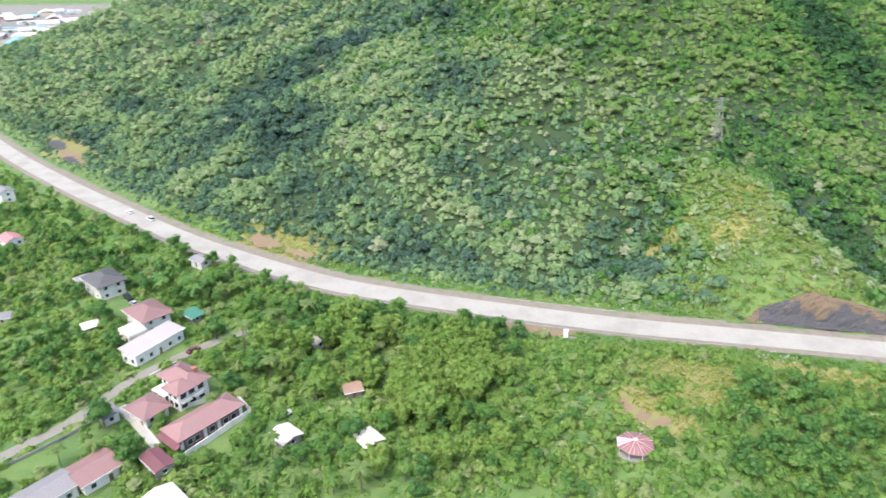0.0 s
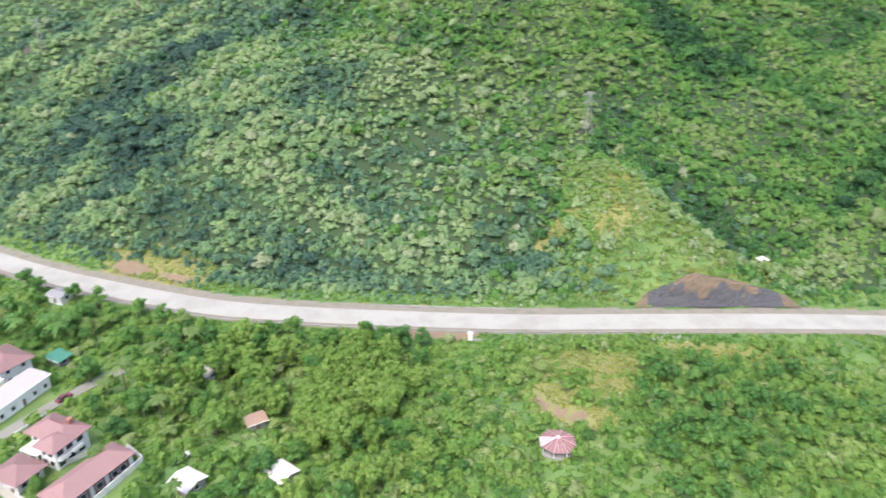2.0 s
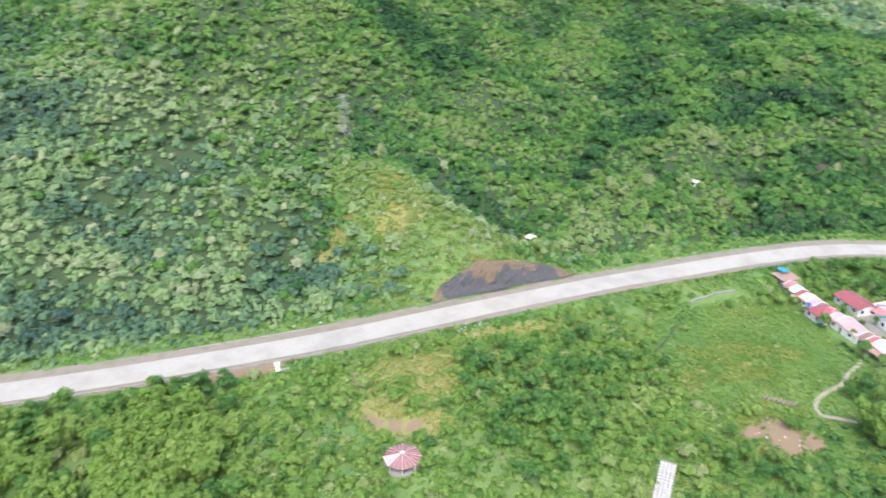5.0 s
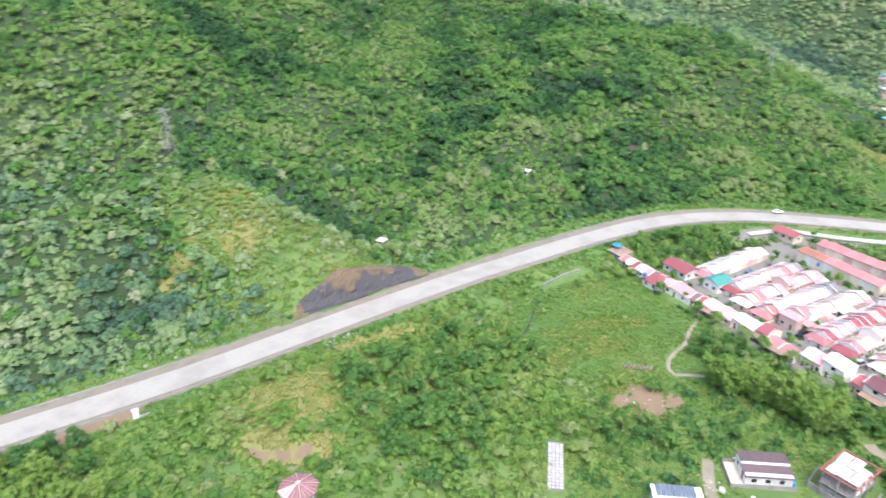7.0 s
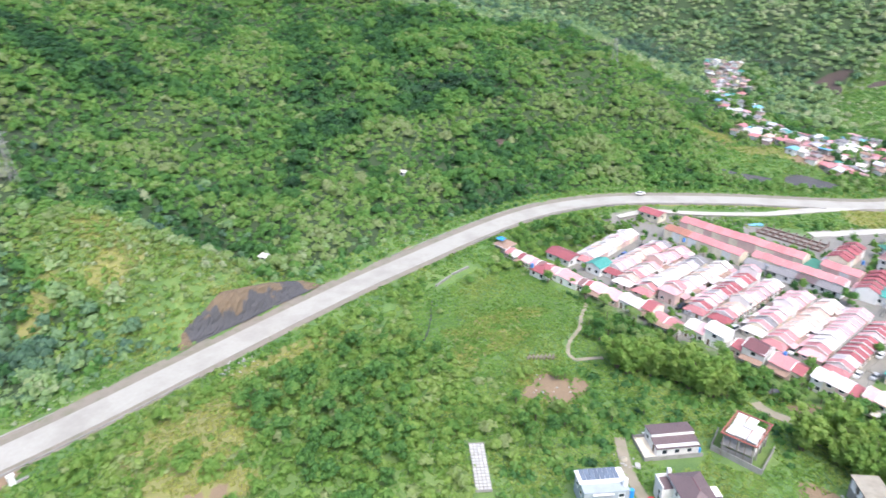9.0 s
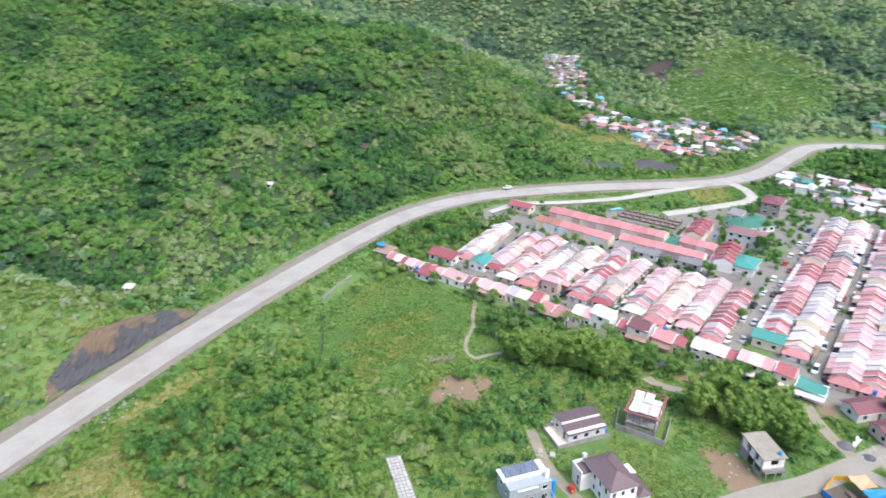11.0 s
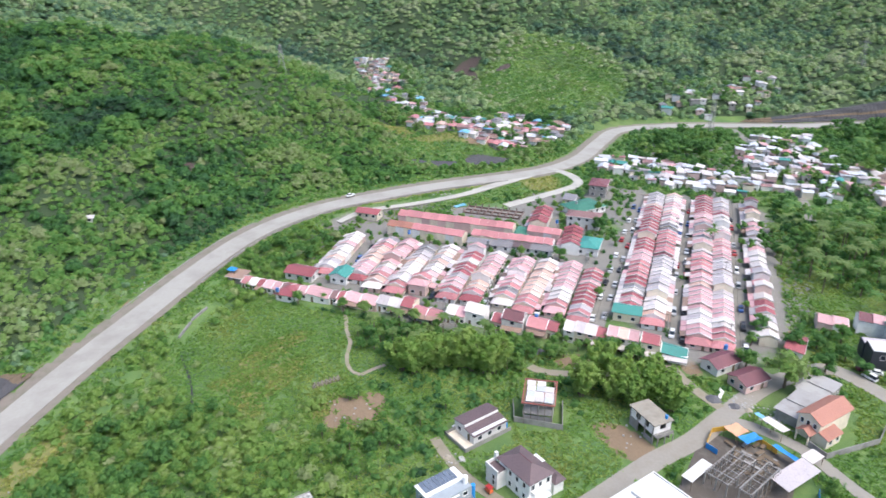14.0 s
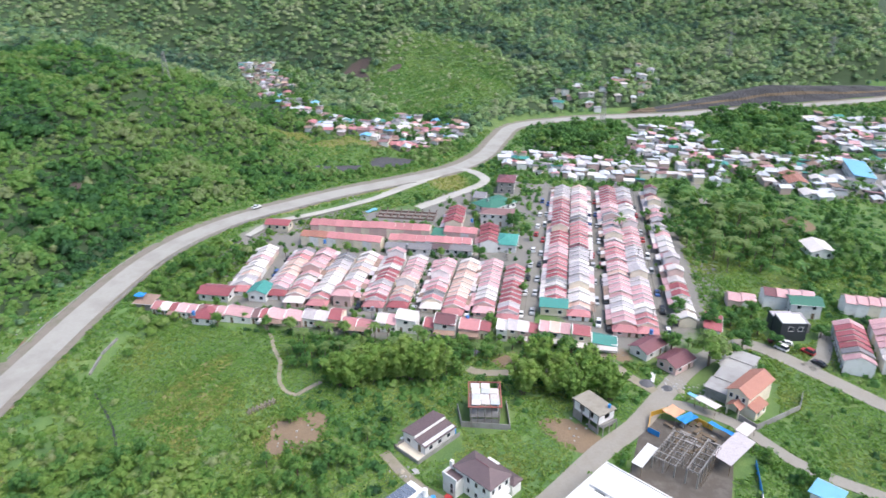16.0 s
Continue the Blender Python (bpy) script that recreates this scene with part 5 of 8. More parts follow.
def building_site():
    ribbon("yard", np.array([(86.0, 6.0), (93.5, 0.5), (100, -4.0), (106, -8.0), (113.5, -12.5)]), 11.5, ground, M_DIRTYARD, "dark earth yard of a building site", "yard", lift=0.08, thick=0.3, off=2.8)
    s = thing("building_frame", 100.9, -1.5, -52, "raw concrete skeleton of a new building with open beams", "building frame", clear=9)
    nx, ny = 6, 5
    for i in range(nx):
        for j in range(ny):
            x, y = -6.2 + i * 2.5, -5.6 + j * 2.8
            if j in (0, ny - 1) or i in (0, 2, nx - 1):
                part("column", Shape().box(x - 0.15, y - 0.15, -0.4, x + 0.15, y + 0.15, 3.6 if j > 1 else 4.6).mesh("column", M_GREY), s)
    for j in range(ny):
        y = -5.6 + j * 2.8
        zz = 3.6 if j > 1 else 4.6
        part("beam", Shape().box(-6.5, y - 0.14, zz - 0.1, 6.6, y + 0.14, zz + 0.25).mesh("beam", M_GREY), s)
    for i in range(nx):
        x = -6.2 + i * 2.5
        part("beam", Shape().box(x - 0.12, -5.7, 4.35, x + 0.12, -2.7, 4.6).mesh("beam", M_GREY), s)
        part("beam", Shape().box(x - 0.12, -0.1, 3.55, x + 0.12, 5.7, 3.8).mesh("beam", M_GREY), s)
    for k in range(14):
        x, y = rnd.uniform(-6, 6), rnd.uniform(-5, 5)
        part("scaffold_pole", Shape().bar((x, y, 0), (x + rnd.uniform(-1.2, 1.2), y + rnd.uniform(-1, 1), rnd.uniform(3, 4.8)), 0.05).mesh("scaffold_pole", M_WOOD), s)
    for k in range(12):
        x = -6.0 + k * 1.1
        part("purlin", Shape().bar((x, -5.8, 4.75), (x, 5.8, 4.0), 0.05).mesh("purlin", M_WOOD), s)
        part("scaffold_pole", Shape().bar((x, -6.3, -0.2), (x + rnd.uniform(-0.2, 0.2), -6.1, rnd.uniform(3.6, 5.0)), 0.05).mesh("scaffold_pole", M_WOOD), s)
    for z in (1.6, 3.2):
        part("scaffold_rail", Shape().bar((-6.4, -6.2, z), (6.6, -6.2, z + 0.1), 0.05).mesh("scaffold_rail", M_WOOD), s)
    for k in range(10):
        y = -5.2 + k * 1.15
        part("joist", Shape().bar((-6.2, y, 3.9), (6.4, y, 3.9 + 0.15 * (k % 2)), 0.05).mesh("joist", M_STEEL), s)
    canopy_on_posts(99.8, -13.8, -60, 12.6, 5.0, 3.4, ROOFS["lilac"], "pale grey sheet roof over the site store", "store_roof", 0.5)
    canopy_on_posts(106.5, -21.5, -60, 5.0, 3.2, 2.8, ROOFS["white"], "small pale sheet roof beside the store", "store_roof", 0.3)
    canopy_on_posts(102.8, 8.2, -52, 9.0, 2.8, 3.0, M_WHITE, "long white canopy beside the yard", "canopy", 0.2)
    canopy_on_posts(117.6, -7.6, 25, 4.2, 4.6, 2.6, M_ORANGE, "faded orange tarpaulin on posts", "tarpaulin", 0.2, 0.25)
    canopy_on_posts(114.4, -9.8, 20, 3.0, 5.4, 2.4, M_BLUE, "bright blue tarpaulin on posts", "tarpaulin", 0.2, 0.35)
    canopy_on_posts(108.6, -16.2, 27, 7.2, 1.8, 2.2, M_BLUE, "bright blue tarpaulin strip over the fence", "tarpaulin", 0.3, 0.3)
    fence = [((119.8, -2.4), (114.2, 1.4), M_YELLOW), ((114.2, 1.4), (111.4, -0.4), M_BLUE), ((119.8, -2.4), (121.0, -9.0), M_YELLOW), ((117.0, -12.0), (110.8, -15.2), M_YELLOW), ((97.0, -18.4), (86.5, -13.0), M_BLUE)]
    for a, b, m in fence:
        wall_run([a, b], 1.6, m, "painted sheet hoarding round the building site", "hoarding", 0.08)
    wall_run([(86.5, -13.0), (80.0, -9.5)], 1.4, M_WHITE, "white block wall of the site")
    for k in range(26):
        x, y = 109 + rnd.uniform(-6, 6), -8.5 + rnd.uniform(-5, 5)
        part_pile(x, y)


def part_pile(x, y):
    """A low stack of boards lying in the yard."""
    p = thing("board_stack", x, y, rnd.choice((AX, AX + 90)) + rnd.uniform(-4, 4), "stack of grey weathered boards on the ground", "boards", "stacks of boards in the yard")
    n = rnd.randint(2, 4)
    for k in range(n):
        part("board", shared(("board", k % 2), "board", M_WOOD if k % 2 else M_GREY, lambda s: s.box(-1.3, -0.5, 0, 1.3, 0.5, 0.16)), p, "", pose(rnd.uniform(-0.2, 0.2), rnd.uniform(-0.1, 0.1), 0.05 + k * 0.17, 0, 0, rnd.uniform(-5, 5)))


building_site()


def slab_building():
    h = thing("workshop", 129.6, -32.6, -52, "long grey workshop with uneven flat sheet roofs", "building", clear=13)
    part("wall", Shape().box(-11.5, -3.6, -0.4, 11.5, 3.4, 3.1).mesh("wall", M_GREY), h)
    for k, (x0, x1, y0, y1, z) in enumerate(((-12.2, -6.0, -3.2, 3.8, 3.35), (-6.2, 1.0, -4.0, 3.4, 3.7), (0.8, 6.2, -3.4, 4.2, 3.45), (6.0, 12.0, -3.9, 3.2, 3.8), (2.0, 8.0, 2.6, 5.2, 3.25))):
        part("roof_sheet", Shape().slab([(x0, y0, z), (x1, y0, z + 0.1), (x1, y1, z + 0.25), (x0, y1, z + 0.15)], 0.1).mesh("roof_sheet", surface("weathered_grey_sheet", (0.44 - 0.03 * k, 0.43 - 0.03 * k, 0.42 - 0.03 * k), (0.33, 0.32, 0.31), 0.5, 0.8, dirt=(0.2, 0.18, 0.16))), h)
    face_openings(h, 23, 7.2, 1, 3.0, sides="s")


slab_building()


def orange_house():
    h = thing("house", 119.9, -31.4, -61, "cream two-storey house with a terracotta gable roof and low wings", "house", clear=9)
    s = Shape().box(-6.6, -2.9, -0.4, 6.6, 3.0, 6.0)
    for k in (-1, 1):
        a = k * 6.59
        s.add([(a, -2.9, 6.0), (a, 3.0, 6.0), (a, 0.05, 7.7), (a - k * 0.2, -2.9, 6.0), (a - k * 0.2, 3.0, 6.0), (a - k * 0.2, 0.05, 7.7)], [(0, 1, 2), (5, 4, 3), (0, 2, 5, 3), (1, 4, 5, 2)])
    part("wall", s.mesh("wall", M_CREAM), h)
    part("roof", Shape().gable(-7.1, 7.1, -3.5, 3.6, 5.95, 1.95).mesh("roof", ROOFS["terracotta"]), h, "terracotta gable roof")
    part("wing", Shape().box(-6.6, -5.4, -0.4, -0.6, -2.9, 2.9).mesh("wing", M_CREAM), h)
    part("wing_roof", Shape().slab([(-7.0, -5.8, 2.9), (-0.3, -5.8, 2.9), (-0.3, -2.9, 3.9), (-7.0, -2.9, 3.9)], 0.14).mesh("wing_roof", ROOFS["terracotta"]), h)
    part("porch_roof", Shape().gable(-9.6, -6.6, -2.4, 1.6, 3.2, 1.3).mesh("porch_roof", ROOFS["terracotta"]), h)
    for y in (-2.0, 1.2):
        part("porch_post", Shape().box(-9.4, y - 0.15, -0.4, -9.1, y + 0.15, 3.3).mesh("porch_post", M_CREAM), h)
    for y in (-1.6, 0.2, 1.9):
        add_opening(h, "window", -6.6, y, 4.0, 0.8, 1.3, 270)
    for x in (-4, -1, 2, 5):
        add_opening(h, "window", x, 3.0, 4.0, 1.0, 1.2, 180)
        add_opening(h, "window", x - 1, -5.4, 1.0, 1.0, 1.1, 0) if x < 0 else None
    add_opening(h, "door", -6.6, -0.8, 0, 1.0, 2.1, 270)


orange_house()
canopy_on_posts(118.6, -18.2, 27, 6.4, 3.0, 3.0, ROOFS["white"], "white sheet awning in front of the workshop", "awning", 0.3)
canopy_on_posts(121.5, -16.8, 27, 5.6, 1.6, 2.7, ROOFS["skyblue"], "pale blue sheet awning in front of the workshop", "awning", 0.2)
wall_run([(113.5, -24.5), (108.6, -26.5), (113.5, -43), (119, -48)], 1.8, M_GREY, "grey block wall beside the cream house")
house(149.3, -16.3, -64, 9.0, 6.2, 1, "gable", "maroon", "white", "low house with a maroon gable roof", rise=1.5)
house(140.4, -20.8, -66, 8.6, 6.6, 1, "gable", "maroon", "pink", "pink house with a maroon gable roof", rise=1.5)
house(157.0, -43.2, -33, 10.0, 4.6, 1, "shed", "red", "white", "low house with a bright red sheet roof", rise=0.8)
house(81.4, -25.2, 33, 5.4, 5.2, 1, "shed", "skyblue", "white", "shed with a bright light blue roof", rise=0.3, floor_h=4.2)
house(160.0, -78.6, -112, 9.5, 6.8, 2, "gable", "green", "white", "two-storey house with a dark green roof", rise=1.3, floor_h=2.6)
x_, y_ = town(-19.0, 139.0)
house(x_, y_, -112, 6.0, 5.4, 1, "shed", "rust", "grey", "rusty roofed shack at the end of the row", rise=0.5, floor_h=2.3)
x_, y_ = town(-18.6, 141.5)
canopy_on_posts(x_, y_, -112, 3.4, 2.8, 2.9, M_BLUE, "bright blue tarpaulin beside the last shack", "tarpaulin", 0.2, 0.2)
house(201, 118, -22, 8.5, 7.5, 1, "hip", "red", "white", "house with a bright red hip roof", rise=1.6)
x_, y_ = town(-4, 104)
house(x_, y_, -22, 7.0, 6.5, 1, "gable", "teal", "white", "white house with a teal gable roof", rise=1.5, floor_h=3.4)
x_, y_ = town(2.0, 0.6)
house(x_, y_, 68, 8.6, 6.0, 1, "gable", "teal", "cream", "cream house with a teal gable roof", rise=1.4, floor_h=3.4)
house(281, -5, -63, 16.5, 12, 1, "hip", "green", "white", "wide hall with a dark green hip roof", rise=1.6, floor_h=2.8)
house(262, -1, -112, 14, 7, 2, "hip", "oldrose", "white", "two-storey white building with an old rose roof", rise=1.5, floor_h=2.8)
house(236, 3, -22, 11, 9, 1, "hip", "teal", "white", "house with a wide teal hip roof", rise=1.6, floor_h=3.6)
house(304, -18, -22, 11, 8, 2, "hip", "maroon", "grey", "tall house with a maroon hip roof", rise=1.6, floor_h=3.0)
house(292, -1, -22, 8, 5, 1, "shed", "grey", "cream", "small cream block beside the street", rise=0.4)
house(250, 28, -22, 9, 5, 1, "shed", "green", "white", "narrow house with a green roof", rise=0.5)


def dark_house():
    h = thing("house", 151.5, -66.2, -15, "modern dark grey house with stepped white flat roofs", "house", clear=9)
    for x0, y0, x1, y1, z, m in ((-6.5, -3.5, 0, 4.5, 6.2, M_CHAR), (0, -2.5, 4.0, 4.8, 5.0, M_CHAR), (-1.5, -7.0, 6.5, -2.5, 3.2, M_GREY), (4.0, -2.5, 7.0, 3.0, 3.4, M_CHAR)):
        part("wall", Shape().box(x0, y0, -0.4, x1, y1, z).mesh("wall", m), h)
        part("roof", Shape().box(x0 + 0.25, y0 + 0.25, z + 0.004, x1 - 0.25, y1 - 0.25, z + 0.15).mesh("roof", M_WHITE if z > 5.5 else ROOFS["lilac"]), h)
    for x in (-5, -2.5):
        add_opening(h, "window", x, -3.5, 3.8, 1.4, 1.3, 0)
    for y in (-1.5, 1.5):
        add_opening(h, "window", -6.5, y, 3.6, 1.4, 1.4, 270)
    add_opening(h, "window", 2.0, -7.0, 1.0, 2.0, 1.3, 0)


dark_house()


# ---- shanties beyond the estate ----
def shack(x, y, turn, w, d, h, roof, wall, gable, group):
    walls = {"white": "whitewashed", "grey": "bare grey", "cream": "cream", "pink": "pink"}[wall]
    s = thing("shack", x, y, turn, f"small crowded house with {COLOUR[roof]} roof and {walls} walls", "house", group, clear=max(w, d) * 0.55)
    part("wall", shared(("shack", w, d, h), "wall", WALLS[wall], lambda q: q.box(-w / 2, -d / 2, -2.0, w / 2, d / 2, h)), s)
    if gable:
        part("roof", shared(("shg", w, d, h), "roof", ROOFS[roof], lambda q: q.gable(-w / 2 - 0.3, w / 2 + 0.3, -d / 2 - 0.3, d / 2 + 0.3, h + 0.02, d * 0.2)), s)
    else:
        part("roof", shared(("shs", w, d, h), "roof", ROOFS[roof], lambda q: q.slab([(-w / 2 - 0.3, -d / 2 - 0.3, h + 0.1), (w / 2 + 0.3, -d / 2 - 0.3, h + 0.1), (w / 2 + 0.3, d / 2 + 0.3, h + 0.8), (-w / 2 - 0.3, d / 2 + 0.3, h + 0.8)], 0.1)), s)
    for t, yy in ((0, -d / 2), (270, None)):
        if yy is not None:
            # near-black plates for window and door: inner shade put into the colour
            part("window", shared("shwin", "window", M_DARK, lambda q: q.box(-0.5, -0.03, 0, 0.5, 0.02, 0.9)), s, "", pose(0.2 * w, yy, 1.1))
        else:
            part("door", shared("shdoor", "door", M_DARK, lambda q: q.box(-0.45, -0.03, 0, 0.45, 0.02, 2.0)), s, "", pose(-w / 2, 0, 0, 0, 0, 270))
    return s


FAR_HOUSES = []


def far_house(x, y, turn, w, d, h, roof, wall, gable, group):
    """A house of the distant quarters, kept for one joined mesh."""
    CLEAR.append((x, y, max(w, d) * 0.5))
    FAR_HOUSES.append((pose(x, y, ground_at(x, y), 0, 0, turn), w, d, h, roof, wall, gable))


def join_far_houses():
    materials = list(WALLS.values()) + list(ROOFS.values()) + [M_DARK]
    v, f, mi = [], [], []
    for m, w, d, h, roof, wall, gable in FAR_HOUSES:
        body, top, holes = Shape().box(-w / 2, -d / 2, -2.0, w / 2, d / 2, h), Shape(), Shape()
        if gable:
            top.gable(-w / 2 - 0.6, w / 2 + 0.6, -d / 2 - 0.7, d / 2 + 0.7, h - 0.05, d * 0.2)
        else:
            top.slab([(-w / 2 - 0.3, -d / 2 - 0.3, h + 0.1), (w / 2 + 0.3, -d / 2 - 0.3, h + 0.1), (w / 2 + 0.3, d / 2 + 0.3, h + 0.8), (-w / 2 - 0.3, d / 2 + 0.3, h + 0.8)], 0.1)
        # openings as near-black plates, the shade inside put into their colour
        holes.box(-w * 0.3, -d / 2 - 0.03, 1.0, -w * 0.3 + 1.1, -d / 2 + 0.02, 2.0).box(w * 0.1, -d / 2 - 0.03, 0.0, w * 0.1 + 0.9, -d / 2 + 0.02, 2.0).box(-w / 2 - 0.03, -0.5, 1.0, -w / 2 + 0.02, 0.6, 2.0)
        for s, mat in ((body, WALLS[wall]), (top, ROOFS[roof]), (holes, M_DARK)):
            n = len(v)
            v += [tuple(m @ Vector(p)) for p in s.v]
            f += [tuple(i + n for i in q) for q in s.f]
            mi += [materials.index(mat)] * len(s.f)
    me = bpy.data.meshes.new("distant_houses")
    me.from_pydata(v, [], f)
    for mat in materials:
        me.materials.append(mat)
    me.polygons.foreach_set("material_index", mi)
    me.update()
    tagged(new("distant_houses", me), "crowded small houses with pale metal roofs in the distance", "houses", kind="stuff")


def quarter(corners, gap, share, seed, group, roofs, turn0=-22, size=(4.5, 8.0), far=False):
    """Shacks packed into a quarter with the given corners."""
    g = random.Random(seed)
    c = np.array(corners, float)
    lo, hi = c.min(0), c.max(0)
    y = lo[1]
    while y < hi[1]:
        x = lo[0]
        while x < hi[0]:
            px, py = x + g.uniform(-0.3, 0.3) * gap, y + g.uniform(-0.3, 0.3) * gap
            inside = False
            for (ax, ay), (bx, by) in zip(c, np.roll(c, -1, axis=0)):
                if (ay > py) != (by > py) and px < (bx - ax) * (py - ay) / (by - ay) + ax:
                    inside = not inside
            d = abs(float(off_road(np.array([px]), np.array([py]))[0][0]))
            if inside and d > 13 and g.random() < share and all((px - q[0]) ** 2 + (py - q[1]) ** 2 > q[2] ** 2 for q in LARGE):
                w, dd = round(g.uniform(*size)), round(g.uniform(size[0] * 0.9, size[1] * 0.75))
                (far_house if far else shack)(px, py, turn0 + g.choice((0, 90)) + g.uniform(-12, 12), w, dd, g.choice((2.2, 2.4, 2.6, 2.6, 3.6)), g.choice(roofs), g.choice(("white", "white", "cream", "white", "grey", "pink")), g.random() < 0.55, group)
            x += gap
        y += gap


house(281, -203, -30, 30, 10, 1, "shed", "skyblue", "white", "long hall with a light blue sheet roof", rise=1.2, floor_h=4.5)
house(279, -163, -20, 17, 9, 1, "gable", "terracotta", "white", "long house with an orange sheet roof among palms", rise=1.6, floor_h=3.4)
house(202, -117, -15, 11, 9, 1, "gable", "white", "white", "white-roofed house among the palms", rise=1.6, floor_h=3.0)

CLEAR += [(291 + 4.6 * k, 92 - 7.4 * k, 4.0) for k in range(9)]       # the mown strip between highway and service road
CLEAR += [(172 + 3 * k, 148.6 - 0.6 * k, 2.2) for k in range(8)]        # beside the lined ditch
CLEAR += [(280 + 4 * k * 0.37, 37 + 4 * k * 0.93, 6.0) for k in (-3, -1.5, 0, 1.5, 3)]
house(217.0, 116.0, 68, 11, 7, 1, "gable", "red", "white", "red-roofed house between the rows and the field", rise=1.3, floor_h=2.8)
house(276.0, 94.0, 68, 10, 6, 1, "gable", "red", "cream", "small red-roofed house at the end of the long rows", rise=1.2, floor_h=2.8)
house(242.0, 47.0, 68, 8.5, 5.6, 1, "gable", "grey", "white", "small house with a dark grey sheet roof behind the rows", rise=1.0, floor_h=2.6)
house(239.0, 38.0, 68, 8.5, 5.6, 1, "gable", "grey", "white", "small house with a dark grey sheet roof behind the rows", rise=1.0, floor_h=2.6)
house(237.0, 29.0, 68, 8.5, 5.6, 1, "gable", "brown", "white", "small house with a dark brown sheet roof behind the rows", rise=1.0, floor_h=2.6)
house(234.0, 22.0, 68, 8.5, 5.6, 1, "gable", "grey", "white", "small house with a dark grey sheet roof behind the rows", rise=1.0, floor_h=2.6)
LARGE = [(281, -203, 17), (279, -163, 11), (202, -117, 8)]
POOR = ("zinc", "zinc", "rust", "white", "pink", "zinc", "lilac", "faded", "rust", "zinc", "white", "oldrose", "zinc", "grey", "zinc", "teal", "white")
WORN = ("zinc", "rust", "pink", "lilac", "grey", "faded", "white", "oldrose", "peach", "teal", "zinc", "grey", "rust", "lilac", "skyblue", "faded")
SMALL = (3.8, 7.0)
quarter([(362, -26), (322, -32), (304, -62), (292, -92), (312, -112), (336, -84), (356, -58)], 6.3, 0.95, 3, "shacks behind the estate", POOR, size=SMALL)
quarter([(402, -130), (398, -172), (345, -164), (306, -150), (284, -126), (292, -104), (350, -108)], 6.8, 0.82, 4, "shacks along the side street", POOR, size=SMALL)
quarter([(345, -166), (318, -196), (300, -258), (262, -236), (240, -190), (262, -146), (306, -150)], 6.8, 0.8, 5, "houses beyond the palm grove", POOR, far=True)
quarter([(405, -262), (372, -320), (290, -300), (300, -240), (340, -224)], 7.2, 0.85, 6, "houses beyond the palm grove", POOR, far=True)
quarter([(404, 78), (448, 66), (456, 6), (430, -34), (392, -12), (372, 30)], 6.0, 0.92, 7, "shacks across the highway", WORN, size=SMALL, far=True)
quarter([(655, 128), (560, 106), (478, 106), (442, 86), (440, 62), (540, 74), (650, 98)], 6.2, 0.8, 8, "shacks up the side valley", WORN, size=SMALL, far=True)
quarter([(450, -96), (470, -100), (510, -140), (530, -200), (500, -205), (455, -165), (449, -120)], 9.0, 0.6, 9, "shacks on the far slope", POOR, size=SMALL, far=True)
quarter([(-290, 440), (-330, 520), (-420, 600), (-470, 560), (-360, 460)], 14.0, 0.6, 10, "houses on the western plain", POOR, 30, far=True)
quarter([(-400, 700), (-440, 840), (-520, 1150), (-860, 1100), (-700, 760)], 34.0, 0.75, 12, "sheds on the western plain", ("white", "lilac", "skyblue", "white"), 30, (12, 34), far=True)
join_far_houses()

# ---- plants ----
prng = np.random.default_rng(11)


